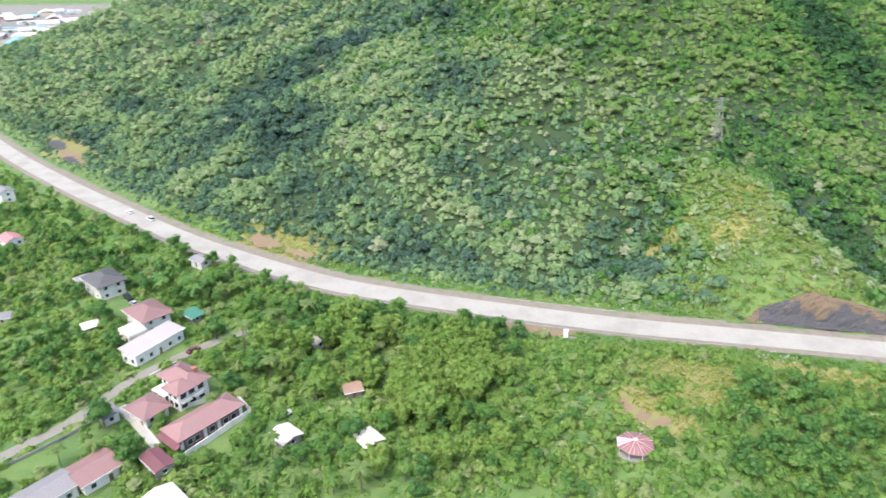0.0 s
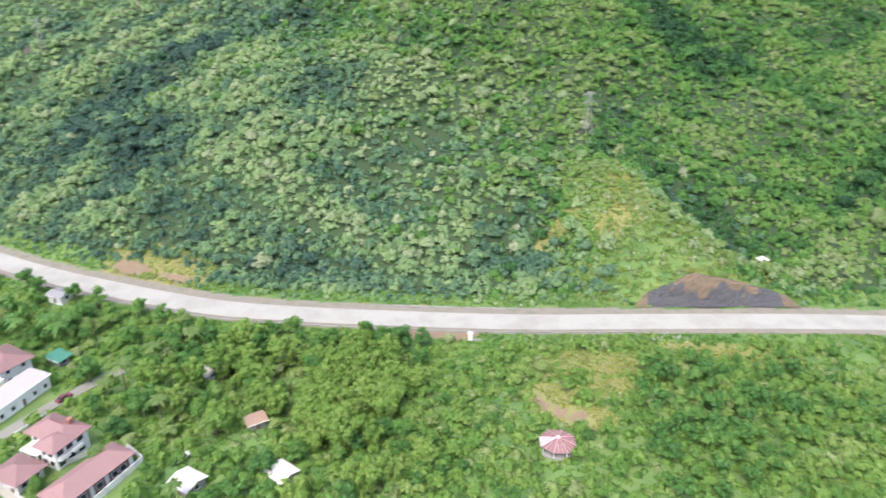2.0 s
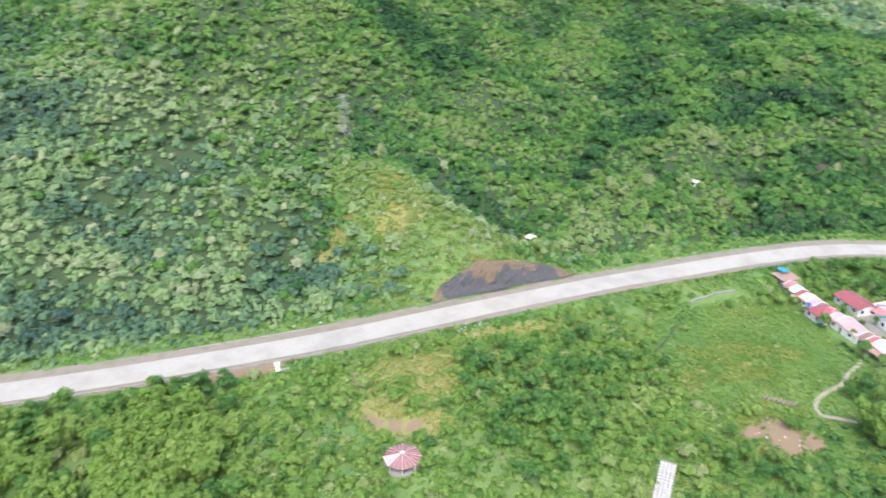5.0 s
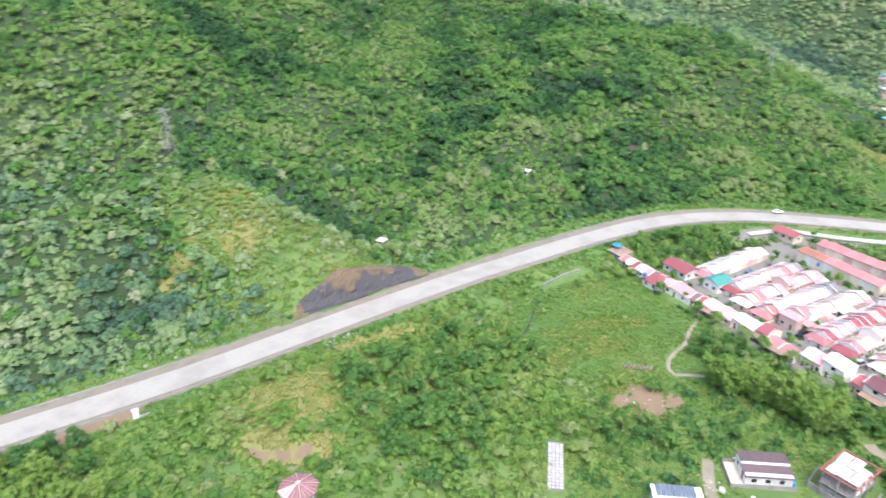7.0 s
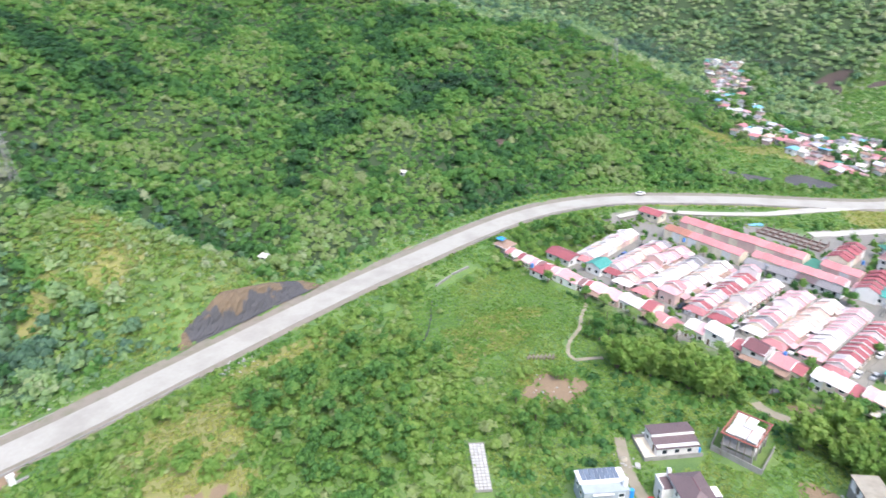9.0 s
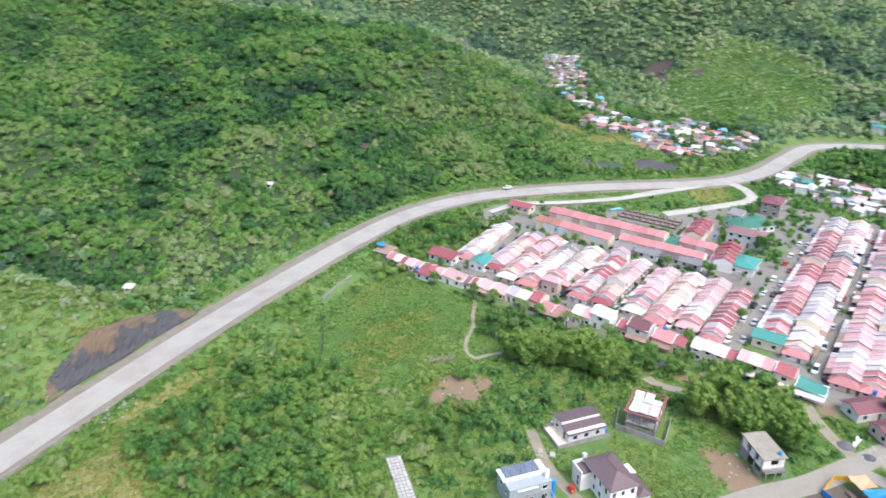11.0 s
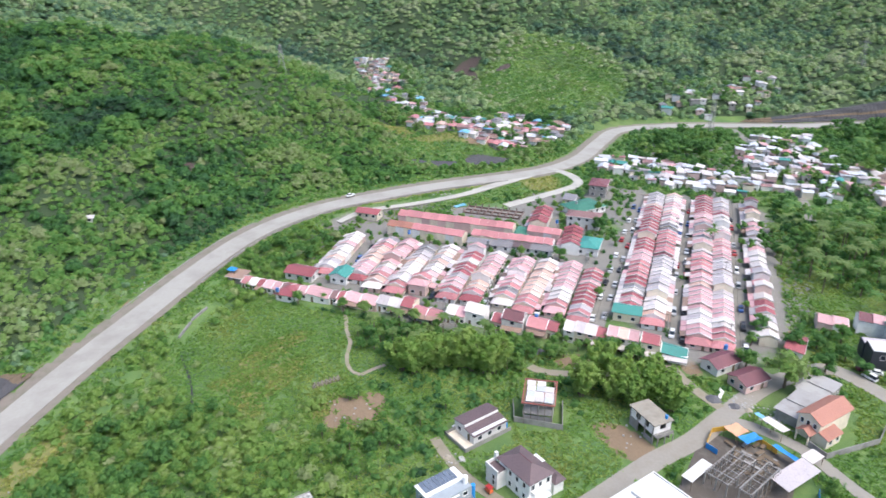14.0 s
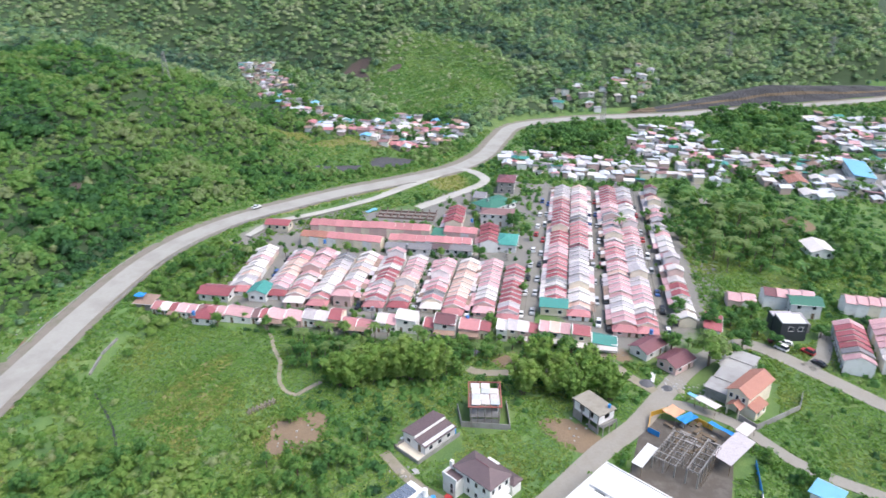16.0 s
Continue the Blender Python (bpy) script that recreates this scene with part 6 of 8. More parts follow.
def leaf_cloud(centres, radii, heights, leaves, size, tone, squash=0.9, core=True, seed=1, spread=0.4, lift=0.15):
    """Shrubs and crowns: a bumpy dome wrapped in small triangular leaf sprays. Returns points, faces and the tone of each point."""
    g = np.random.default_rng(seed)
    c, r, h, tone = (np.asarray(q, float) for q in (centres, radii, heights, tone))
    n = len(c)
    # sprays over the dome
    d = g.normal(size=(n, leaves, 3))
    d[..., 2] = np.abs(d[..., 2]) * 1.0 - 0.15
    d /= np.linalg.norm(d, axis=-1, keepdims=True)
    lump = 1 + 0.28 * np.sin(d[..., 0] * 5 + g.uniform(0, 6, (n, 1))) * np.sin(d[..., 1] * 5 + g.uniform(0, 6, (n, 1)))
    rad = g.uniform(0.72, 1.08, (n, leaves)) * lump
    p = d * rad[..., None] * np.stack([r, r, h * squash], -1)[:, None]
    p = p + c[:, None] + np.stack([0 * r, 0 * r, h * lift], -1)[:, None]
    nrm = d + g.normal(size=d.shape) * spread + np.array([0, -0.1, 0.45])
    nrm /= np.linalg.norm(nrm, axis=-1, keepdims=True)
    t = np.cross(nrm, g.normal(size=d.shape))
    t /= np.linalg.norm(t, axis=-1, keepdims=True)
    b = np.cross(nrm, t)
    s = (size * r)[:, None, None] * g.uniform(0.6, 1.35, (n, leaves, 1))
    v = np.stack([p + t * s, p - 0.5 * t * s + 0.75 * b * s, p - 0.5 * t * s - 0.75 * b * s], 2).reshape(-1, 3)
    f = np.arange(len(v)).reshape(-1, 3)
    tn = np.repeat(np.clip(tone[:, None] + g.normal(size=(n, leaves)) * 0.05, 0.02, 0.98).ravel(), 3)
    if core:
        k = 4
        a = np.arange(k) * 2 * np.pi / k
        ring = lambda q, z, ph: np.stack([np.cos(a + ph) * q, np.sin(a + ph) * q, np.full(k, z)], 1)
        unit = np.concatenate([ring(0.8, -0.2, 0), ring(0.62, 0.45, 0.5), [[0, 0, 0.78]]])
        cf = []
        for q in (0,):
            for i in range(k):
                j = (i + 1) % k
                cf += [(q + i, q + j, q + k + j), (q + i, q + k + j, q + k + i)]
        cf += [(k + i, k + (i + 1) % k, 2 * k) for i in range(k)]
        m = len(unit)
        cv = unit[None] * (1 + g.normal(size=(n, m, 1)) * 0.12) * np.stack([r, r, h * squash], -1)[:, None] + c[:, None] + np.stack([0 * r, 0 * r, h * lift], -1)[:, None]
        cfa = (np.array(cf)[None] + (np.arange(n) * m)[:, None, None]).reshape(-1, 3) + len(v)
        v = np.concatenate([v, cv.reshape(-1, 3)])
        f = np.concatenate([f, cfa])
        tn = np.concatenate([tn, np.repeat(np.clip(tone - 0.02, 0.02, 1), m)])
    return v, f, tn


def stuff(name, cloud, label, category, material=None):
    v, f, tn = cloud
    me = tri_mesh(name, v, f, [("tone", tn)])
    me.polygons.foreach_set("use_smooth", np.ones(len(f), bool))
    me.materials.append(material or M_HAZY_LEAF)
    return tagged(new(name, me), label, category, kind="stuff")


def wave(x, y, a, b, ph=0.0):
    return np.sin(x / a + 1.7 * np.sin(y / b + ph)) * np.sin(y / a * 0.9 + 1.3 * np.sin(x / b - ph))


def scatter(x0, x1, y0, y1, gap, seed):
    g = np.random.default_rng(seed)
    x, y = np.meshgrid(np.arange(x0, x1, gap), np.arange(y0, y1, gap))
    x, y = x.ravel() + g.uniform(-0.5, 0.5, x.size) * gap, y.ravel() + g.uniform(-0.5, 0.5, y.size) * gap
    return x, y, g


def bare(x, y):
    """How bare the open ground is, from its covers."""
    out = np.full(x.shape, -1.0)
    for kind, cx, cy, rx, ry, turn in COVERS:
        out = np.maximum(out, blob(x, y, cx, cy, rx, ry, turn) + (0.15 if kind != "dry" else -0.35 if cx < 250 else -0.05))
    return out


def hill_tone(x, y, g):
    t = 0.47 + 0.02 * smooth(60, 200, x) + 0.13 * wave(x, y, 29, 41) + 0.09 * wave(x, y, 11, 15, 2.0) + g.normal(size=x.shape) * 0.075
    # relief shading put into leaf tone: yellower on the crests, darker in the hollows
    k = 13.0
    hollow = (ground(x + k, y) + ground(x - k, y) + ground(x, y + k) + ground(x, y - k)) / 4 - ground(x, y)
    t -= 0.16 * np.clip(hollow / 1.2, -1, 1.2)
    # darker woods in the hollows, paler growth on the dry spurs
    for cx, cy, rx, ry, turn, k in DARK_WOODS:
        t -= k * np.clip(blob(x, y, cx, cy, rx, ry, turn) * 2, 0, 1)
    for cx, cy, rx, ry, turn, k in PALE_SCRUB:
        t += k * np.clip(blob(x, y, cx, cy, rx, ry, turn) * 2, 0, 1)
    t = np.where(g.random(x.shape) < 0.08, t + 0.2, np.minimum(t, 0.76))
    t = np.minimum(t, 0.8)
    t = np.where(g.random(x.shape) < 0.015, 0.78 + 0.1 * g.random(x.shape), t)
    return np.clip(t, 0.02, 0.97)


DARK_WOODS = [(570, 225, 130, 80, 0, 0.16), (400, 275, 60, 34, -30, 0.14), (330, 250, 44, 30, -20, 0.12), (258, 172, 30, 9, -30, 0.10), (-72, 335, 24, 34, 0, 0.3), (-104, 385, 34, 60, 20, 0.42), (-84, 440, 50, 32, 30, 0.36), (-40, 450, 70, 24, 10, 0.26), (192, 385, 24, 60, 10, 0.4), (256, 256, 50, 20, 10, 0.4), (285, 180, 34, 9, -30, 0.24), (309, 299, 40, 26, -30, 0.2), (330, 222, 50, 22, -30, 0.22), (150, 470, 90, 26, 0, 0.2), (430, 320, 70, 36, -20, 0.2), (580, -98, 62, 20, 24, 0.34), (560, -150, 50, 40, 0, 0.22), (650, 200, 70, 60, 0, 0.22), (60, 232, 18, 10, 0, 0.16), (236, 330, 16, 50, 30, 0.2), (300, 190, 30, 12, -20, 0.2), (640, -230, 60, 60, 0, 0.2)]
PALE_SCRUB = [(402, 92, 40, 24, -60, 0.14), (372, 165, 40, 30, -50, 0.14), (378, 120, 34, 20, -60, 0.10), (108, 236, 12, 32, 0, 0.1), (330, 150, 60, 50, -40, 0.06), (390, 110, 50, 40, -50, 0.08), (108, 222, 20, 34, 0, 0.2), (108, 262, 20, 30, 0, 0.12), (150, 205, 40, 14, -14, 0.14), (40, 205, 50, 10, -14, 0.14), (45, 248, 18, 20, 0, 0.14), (60, 330, 70, 30, 0, 0.12), (420, 130, 40, 20, -50, 0.12), (500, 20, 50, 30, 0, 0.10), (215, 222, 40, 14, -15, 0.12), (140, 350, 60, 30, 0, 0.08)]
OPEN_SLOPES = [(366, 56, 44, 24, -78), (535, -32, 84, 62, 0), (112, 208, 24, 14, -14), (108, 236, 16, 22, 0), (372, 60, 40, 14, -60), (440, 105, 40, 14, -60)]


def openness(x, y):
    m = np.zeros(x.shape)
    for cx, cy, rx, ry, turn in OPEN_SLOPES:
        m = np.maximum(m, np.clip(blob(x, y, cx, cy, rx, ry, turn) * 3, 0, 1))
    return m


def crowns(x, y, r, tone, lobes, leaves, seed, size=0.36, stand=0.0):
    """Tree crowns of several lobes each, standing clear of the ground."""
    g = np.random.default_rng(seed)
    n = len(x)
    z = ground(x, y)
    a = g.uniform(0, 2 * np.pi, (n, 1)) + np.arange(lobes)[None] * 2.4
    q = np.sqrt(np.arange(lobes) / lobes)[None] * g.uniform(0.75, 1.1, (n, lobes))
    tall = g.uniform(0.75, 1.2, (n, 1)) + stand
    c = np.stack([x[:, None] + 0.62 * r[:, None] * q * np.cos(a), y[:, None] + 0.62 * r[:, None] * q * np.sin(a), z[:, None] + r[:, None] * (tall - 0.62 * q * q + g.uniform(-0.15, 0.15, (n, lobes)))], -1).reshape(-1, 3)
    rr = (r[:, None] * g.uniform(0.48, 0.7, (n, lobes))).ravel()
    tt = (tone[:, None] + g.normal(size=(n, lobes)) * 0.03).ravel()
    return leaf_cloud(c, rr, rr * 0.95, leaves, size, np.clip(tt, 0.02, 0.97), seed=seed + 1, lift=0.0)


def kinds_of_green(x, y, tone, g):
    """Single plants set off from their neighbours: yellow-green, grey-green in bloom, and dark broad-leaved ones."""
    k = g.random(x.shape)
    tone = np.where(k < 0.12, tone + 0.11, tone)
    tone = np.where((k > 0.12) & (k < 0.26), tone - 0.10, tone)
    flowering = 0.006 + 0.05 * np.clip(blob(x, y, 60, 300, 90, 70) * 2, 0, 1)
    return np.clip(np.where(k > 1 - flowering, 0.76 + 0.1 * g.random(x.shape), tone), 0.02, 0.92)


def near_hill(x, y):
    return (x > -330) & (x < 478) & (x + y * 0.2 < 545) & (y > -20) & (y < 470) & (y > 130 - 0.6 * x)


def hill_plants():
    # the low carpet of scrub
    x, y, g = scatter(-330, 480, -20, 480, 3.3, 21)
    d, _ = off_road(x, y)
    m = openness(x, y)
    keep = (d > 9.5) & (bare(x, y) < 0.05) & near_hill(x, y) & (g.random(x.shape) < np.where(d < 14, 0.7, 0.92) * (1 - 0.3 * m)) & ~((cutting(road_frame(x, y)[2]) > 1) & (d < 15.5))
    x, y, d, m = x[keep], y[keep], d[keep], m[keep]
    r = g.uniform(1.2, 2.5, x.shape) * (1 + 0.25 * wave(x, y, 31, 23, 1.0)) * (1 - 0.3 * m)
    r = np.where(d < 15, r * 0.6, r)
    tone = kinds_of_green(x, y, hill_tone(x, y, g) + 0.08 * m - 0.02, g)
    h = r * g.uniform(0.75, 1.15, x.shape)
    # western plants take the haze-tinted leaf colour; the border is dithered
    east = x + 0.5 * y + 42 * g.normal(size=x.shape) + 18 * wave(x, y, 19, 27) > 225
    for name, some, material in (("hillside_shrubs", ~east, M_HAZY_LEAF), ("hillside_shrubs", east, M_HILL)):
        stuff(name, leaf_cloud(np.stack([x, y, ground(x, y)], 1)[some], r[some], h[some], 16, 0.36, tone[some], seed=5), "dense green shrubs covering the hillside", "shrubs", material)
    # round-crowned trees standing out of the scrub, small and large
    for gap, lo, hi, share, lobes, leaves, seed in ((4.3, 1.3, 2.3, 0.62, 3, 15, 22), (7.4, 2.3, 3.7, 0.62, 6, 18, 26)):
        x, y, g = scatter(-330, 480, -20, 480, gap, seed)
        d, _ = off_road(x, y)
        m = openness(x, y)
        thick = share * (1 + 0.35 * wave(x, y, 26, 33, 0.5))
        keep = (d > (13 if hi < 2.5 else 19)) & (bare(x, y) < -0.05) & near_hill(x, y) & (g.random(x.shape) < thick * (1 - (0.72 if hi < 2.5 else 0.94) * m)) & ~((cutting(road_frame(x, y)[2]) > 1) & (d < 17))
        x, y = x[keep], y[keep]
        r = g.uniform(lo, hi, x.shape)
        for cx, cy, rx, ry, turn, k in DARK_WOODS:
            r *= 1 + 0.35 * np.clip(blob(x, y, cx, cy, rx, ry, turn) * 2, 0, 1)
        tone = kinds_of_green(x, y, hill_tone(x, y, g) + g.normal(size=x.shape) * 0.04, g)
        # same split between haze-tinted and plain leaf colour
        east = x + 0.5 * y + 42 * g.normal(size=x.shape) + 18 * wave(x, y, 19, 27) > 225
        for some, material in ((~east, M_HAZY_LEAF), (east, M_HILL)):
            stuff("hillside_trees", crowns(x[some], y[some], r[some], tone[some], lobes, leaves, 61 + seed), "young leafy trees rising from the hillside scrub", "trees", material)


def far_woods():
    for gap, lo, hi, share, lobes, leaves, seed in ((5.6, 2.2, 3.8, 0.9, 0, 20, 23), (8.2, 2.6, 4.6, 0.55, 3, 13, 28)):
        x, y, g = scatter(-450, 800, -440, 800, gap, seed)
        d, _ = off_road(x, y)
        m = openness(x, y)
        facing = (y < 500) | ((x < 60) & (x > -385 - (y - 588) * 0.30))
        keep = (d > 14) & ~near_hill(x, y) & facing & (bare(x, y) < 0.05) & (g.random(x.shape) < share * (1 - (0.72 if not lobes else 0.92) * m)) & ~((cutting(road_frame(x, y)[2]) > 1) & (d < 17)) & ((y > 130 - 0.6 * x) | (x > 380)) & (x < 790) & ((y < 470) | (x < 120))
        keep[keep] = ~blocked_by_roofs(x[keep], y[keep])
        x, y, m = x[keep], y[keep], m[keep]
        r = g.uniform(lo, hi, x.shape) * (1 - 0.4 * m)
        # tone lifted farther out: haze put into colour; open slopes lighter too
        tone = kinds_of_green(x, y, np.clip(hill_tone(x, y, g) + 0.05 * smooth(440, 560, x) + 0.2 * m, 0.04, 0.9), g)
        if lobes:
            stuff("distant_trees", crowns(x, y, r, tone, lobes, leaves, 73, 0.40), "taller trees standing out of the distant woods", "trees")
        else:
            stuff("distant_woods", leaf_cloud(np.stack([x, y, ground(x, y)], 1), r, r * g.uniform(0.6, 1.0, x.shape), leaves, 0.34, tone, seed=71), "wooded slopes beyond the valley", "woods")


def blocked_by_roofs(x, y):
    out = np.zeros(x.shape, bool)
    for cx, cy, r in CLEAR:
        if cx > 380 or cx < -250:
            out |= (x - cx) ** 2 + (y - cy) ** 2 < (r + 0.8) ** 2
    return out


def slope_scrub():
    """Low scrub on the open slope of the side valley."""
    x, y, g = scatter(450, 622, -98, 42, 2.5, 27)
    keep = (openness(x, y) > 0.1) & (bare(x, y) < 0.05) & (off_road(x, y)[0] > 14)
    x, y = x[keep], y[keep]
    r = g.uniform(1.0, 2.1, x.shape)
    tone = 0.64 + 0.10 * wave(x, y, 13, 17) + g.normal(size=x.shape) * 0.06
    stuff("slope_scrub", leaf_cloud(np.stack([x, y, ground(x, y)], 1), r, r * 0.42, 16, 0.36, np.clip(tone, 0.1, 0.85), seed=29), "light green scrub on the open slope of the side valley", "scrub", M_LUSH)


def spur_scrub():
    """Knee-high bushes between the grasses of the open spur above the cutting."""
    x, y, g = scatter(58, 160, 186, 282, 2.3, 29)
    d, _ = off_road(x, y)
    m = np.maximum(blob(x, y, 110, 214, 36, 24, -14), blob(x, y, 104, 244, 26, 36, 0))
    keep = (m > 0) & (d > 10.5) & (g.random(x.shape) < 0.72 + 0.25 * wave(x, y, 6, 8)) & ~((cutting(road_frame(x, y)[2]) > 1) & (d < 16.5))
    x, y = x[keep], y[keep]
    r = g.uniform(0.8, 1.7, x.shape)
    tone = 0.60 + 0.12 * wave(x, y, 9, 13) + g.normal(size=x.shape) * 0.07
    stuff("spur_bushes", crowns(x, y, r, np.clip(tone, 0.25, 0.9), 3, 14, 91, 0.4, -0.2), "light green bushes among dry grass on the open spur", "bushes", M_VALLEY)


def low_growth():
    """Grass and low weeds on the open spur, the verges and the dry knoll."""
    x, y, g = scatter(-200, 420, -40, 300, 1.5, 24)
    d, _ = off_road(x, y)
    dry = np.full(x.shape, -1.0)
    for cx, cy, rx, ry, turn in DRY + [(112, 208, 34, 20, -14), (106, 240, 18, 26, 0)]:
        dry = np.maximum(dry, blob(x, y, cx, cy, rx * 1.2, ry * 1.2, turn))
    cut = (cutting(road_frame(x, y)[2]) > 1) & (d > 0) & (d < 14.0)
    want = (dry > 0) | (blob(x, y, 370, 54, 42, 22, -80) > 0) | ((np.abs(d) > 8.6) & (np.abs(d) < 30) & (x > 270) & (y < 130)) | ((np.abs(d) > 8.6) & (np.abs(d) < 17) & (y > 90)) | ((x > -110) & (x < 135) & (d < -8) & (d > -90) & (g.random(x.shape) < 0.5))
    soil = np.full(x.shape, -1.0)
    for c in SOIL + ROCK:
        soil = np.maximum(soil, blob(x, y, *c))
    keep = want & (np.abs(d) > 8.6) & ~cut & (soil < 0.0) & (g.random(x.shape) < 0.9)
    keep[keep] = ~blocked(x[keep], y[keep], -0.4, False)
    x, y, d, dry = x[keep], y[keep], d[keep], dry[keep]
    r = g.uniform(0.55, 1.15, x.shape)
    tone = 0.50 + np.where(d > 0, 0.22, 0.30) * np.clip(dry * 3, 0, 1) + 0.12 * wave(x, y, 8, 11) + g.normal(size=x.shape) * 0.08
    stuff("low_weeds", leaf_cloud(np.stack([x, y, ground(x, y)], 1), r, r * 0.4, 16, 0.42, np.clip(tone, 0.2, 0.96), core=False, seed=15, lift=0.1), "yellow-green grass and weeds on verges and dry spurs", "weeds", M_GRASS)


hill_plants()
far_woods()
slope_scrub()
spur_scrub()


def in_town(x, y):
    """Inside the estate's blocks."""
    du, dv = x - O[0], y - O[1]
    u, v = du * U[0] + dv * U[1], du * V[0] + dv * V[1]
    return ((u > -26) & (u < 66) & (v > 9) & (v < 121)) | ((u > -26) & (u < 132) & (v > -50) & (v < 10)) | ((u > 60) & (u < 118) & (v > 10) & (v < 56))


STREET_POINTS = []
for ob_ in list(scene.objects):
    if ob_.name.split(".")[0] in ("street", "service_road", "yard"):
        co = np.array([q.co[:2] for q in ob_.data.vertices])
        n_ = len(co) // 4
        mid_ = (co[n_:2 * n_] + co[2 * n_:3 * n_]) / 2
        half_ = float(np.linalg.norm(co[n_] - co[2 * n_])) / 2 + 0.9
        for a_, b_ in zip(mid_, mid_[1:]):
            STREET_POINTS += [(float(a_[0]), float(a_[1]), half_), (float(a_[0] + b_[0]) / 2, float(a_[1] + b_[1]) / 2, half_)]


def blocked(x, y, grow=0.0, lawns=True):
    """Too near a house or a street for a plant."""
    out = np.zeros(x.shape, bool)
    if x.size == 1:
        c = np.array(CLEAR + STREET_POINTS + LAWNS)
        return np.array([bool(((c[:, 0] - x[0]) ** 2 + (c[:, 1] - y[0]) ** 2 < (c[:, 2] + grow) ** 2).any())])
    for cx, cy, r in CLEAR + STREET_POINTS + (LAWNS if lawns else []):
        out |= (x - cx) ** 2 + (y - cy) ** 2 < (r + grow) ** 2
    return out


LAWNS = [(-97, 143, 6.0), (-91, 149, 4.5), (-103, 136, 4.5), (-116, 217, 6.0), (-110, 212, 4.0), (-128, 217, 4.0), (112, 41, 8), (116, 33, 7), (109, 30, 5.5), (120, 27, 7), (118, 52, 4), (112, 50, 4.0), (133, 26, 4), (153, 88, 3.5), (146, 94, 7), (-124, 203, 3), (130, -50, 5), (141, -53, 5)]


def meadow(x, y):
    """How open the grassland is: 1 in the field by the estate, 0 in the scrub."""
    x, y = x + 2.5 * wave(x, y, 7, 9), y + 2.5 * wave(x, y, 8, 6, 1.0)
    m = np.clip(blob(x, y, 168, 113, 46, 38, -30) * 3.5, 0, 1)
    for cx, cy, rx, ry, turn in ((178, 128, 26, 16, -25), (110, 48, 26, 22, 0), (116, 30, 16, 14, 0), (108, -45, 22, 20, 0), (152, -58, 16, 12, 0), (312, 40, 72, 15, -64), (326, -2, 18, 14, 0), (190, -75, 18, 22, 0), (128, 20, 12, 8, 0), (284, 36, 14, 24, -22), (20, 118, 10, 8, 0), (-18, 128, 14, 8, 0)):
        m = np.maximum(m, np.clip(blob(x, y, cx, cy, rx, ry, turn) * 3, 0, 1))
    return m


def valley_shrubs():
    x, y, g = scatter(-320, 330, 92, 470, 3.0, 31)
    d, _ = off_road(x, y)
    keep = (d < -8.8) & (d > -150) & ~in_town(x, y) & (bare(x, y) < 0.02) & ~((x > 90) & (y < 60))
    x, y, d = x[keep], y[keep], d[keep]
    m = meadow(x, y)
    keep = (g.random(x.shape) < np.where(d > -13, 0.5, 0.86) * (1 - 0.96 * m)) & ~blocked(x, y)
    x, y, d, m = x[keep], y[keep], d[keep], m[keep]
    r = g.uniform(1.1, 2.2, x.shape) * (1 + 0.3 * wave(x, y, 17, 11)) * (1 - 0.6 * m)
    r = np.where((d > -16), r * 0.6, r)
    h = r * g.uniform(0.5, 0.9, x.shape)
    stuff("valley_shrubs", leaf_cloud(np.stack([x, y, ground(x, y)], 1), r, h, 24, 0.31, valley_tone(x, y, m, g), seed=8), "tangled green bushes on the low ground below the highway", "shrubs", M_VALLEY)
    # taller bushes with round heads
    x, y, g = scatter(-320, 330, 92, 470, 4.2, 36)
    d, _ = off_road(x, y)
    keep = (d < -13) & (d > -120) & ~in_town(x, y) & (bare(x, y) < -0.1) & ~((x > 90) & (y < 60))
    x, y = x[keep], y[keep]
    m = meadow(x, y)
    keep = (g.random(x.shape) < 0.62 * (1 + 0.4 * wave(x, y, 15, 21, 1.0)) * (1 - 0.985 * m)) & ~blocked(x, y, 1.2)
    x, y, m = x[keep], y[keep], m[keep]
    r = g.uniform(1.3, 2.6, x.shape)
    stuff("valley_bushes", crowns(x, y, r, valley_tone(x, y, m, g), 5, 20, 83, 0.32, 0.05), "round-headed bushes on the low ground below the highway", "bushes", M_VALLEY)


def valley_tone(x, y, m, g):
    tone = 0.52 + 0.13 * wave(x, y, 14, 19) + 0.08 * wave(x, y, 5, 8, 1.0) + g.normal(size=x.shape) * 0.05 + 0.08 * m
    k = g.random(x.shape)
    tone = np.where(k < 0.07, tone + 0.2, np.where(k > 0.84, tone - 0.14, tone))
    return np.clip(np.where((k > 0.07) & (k < 0.10), 0.84, tone), 0.05, 0.9)


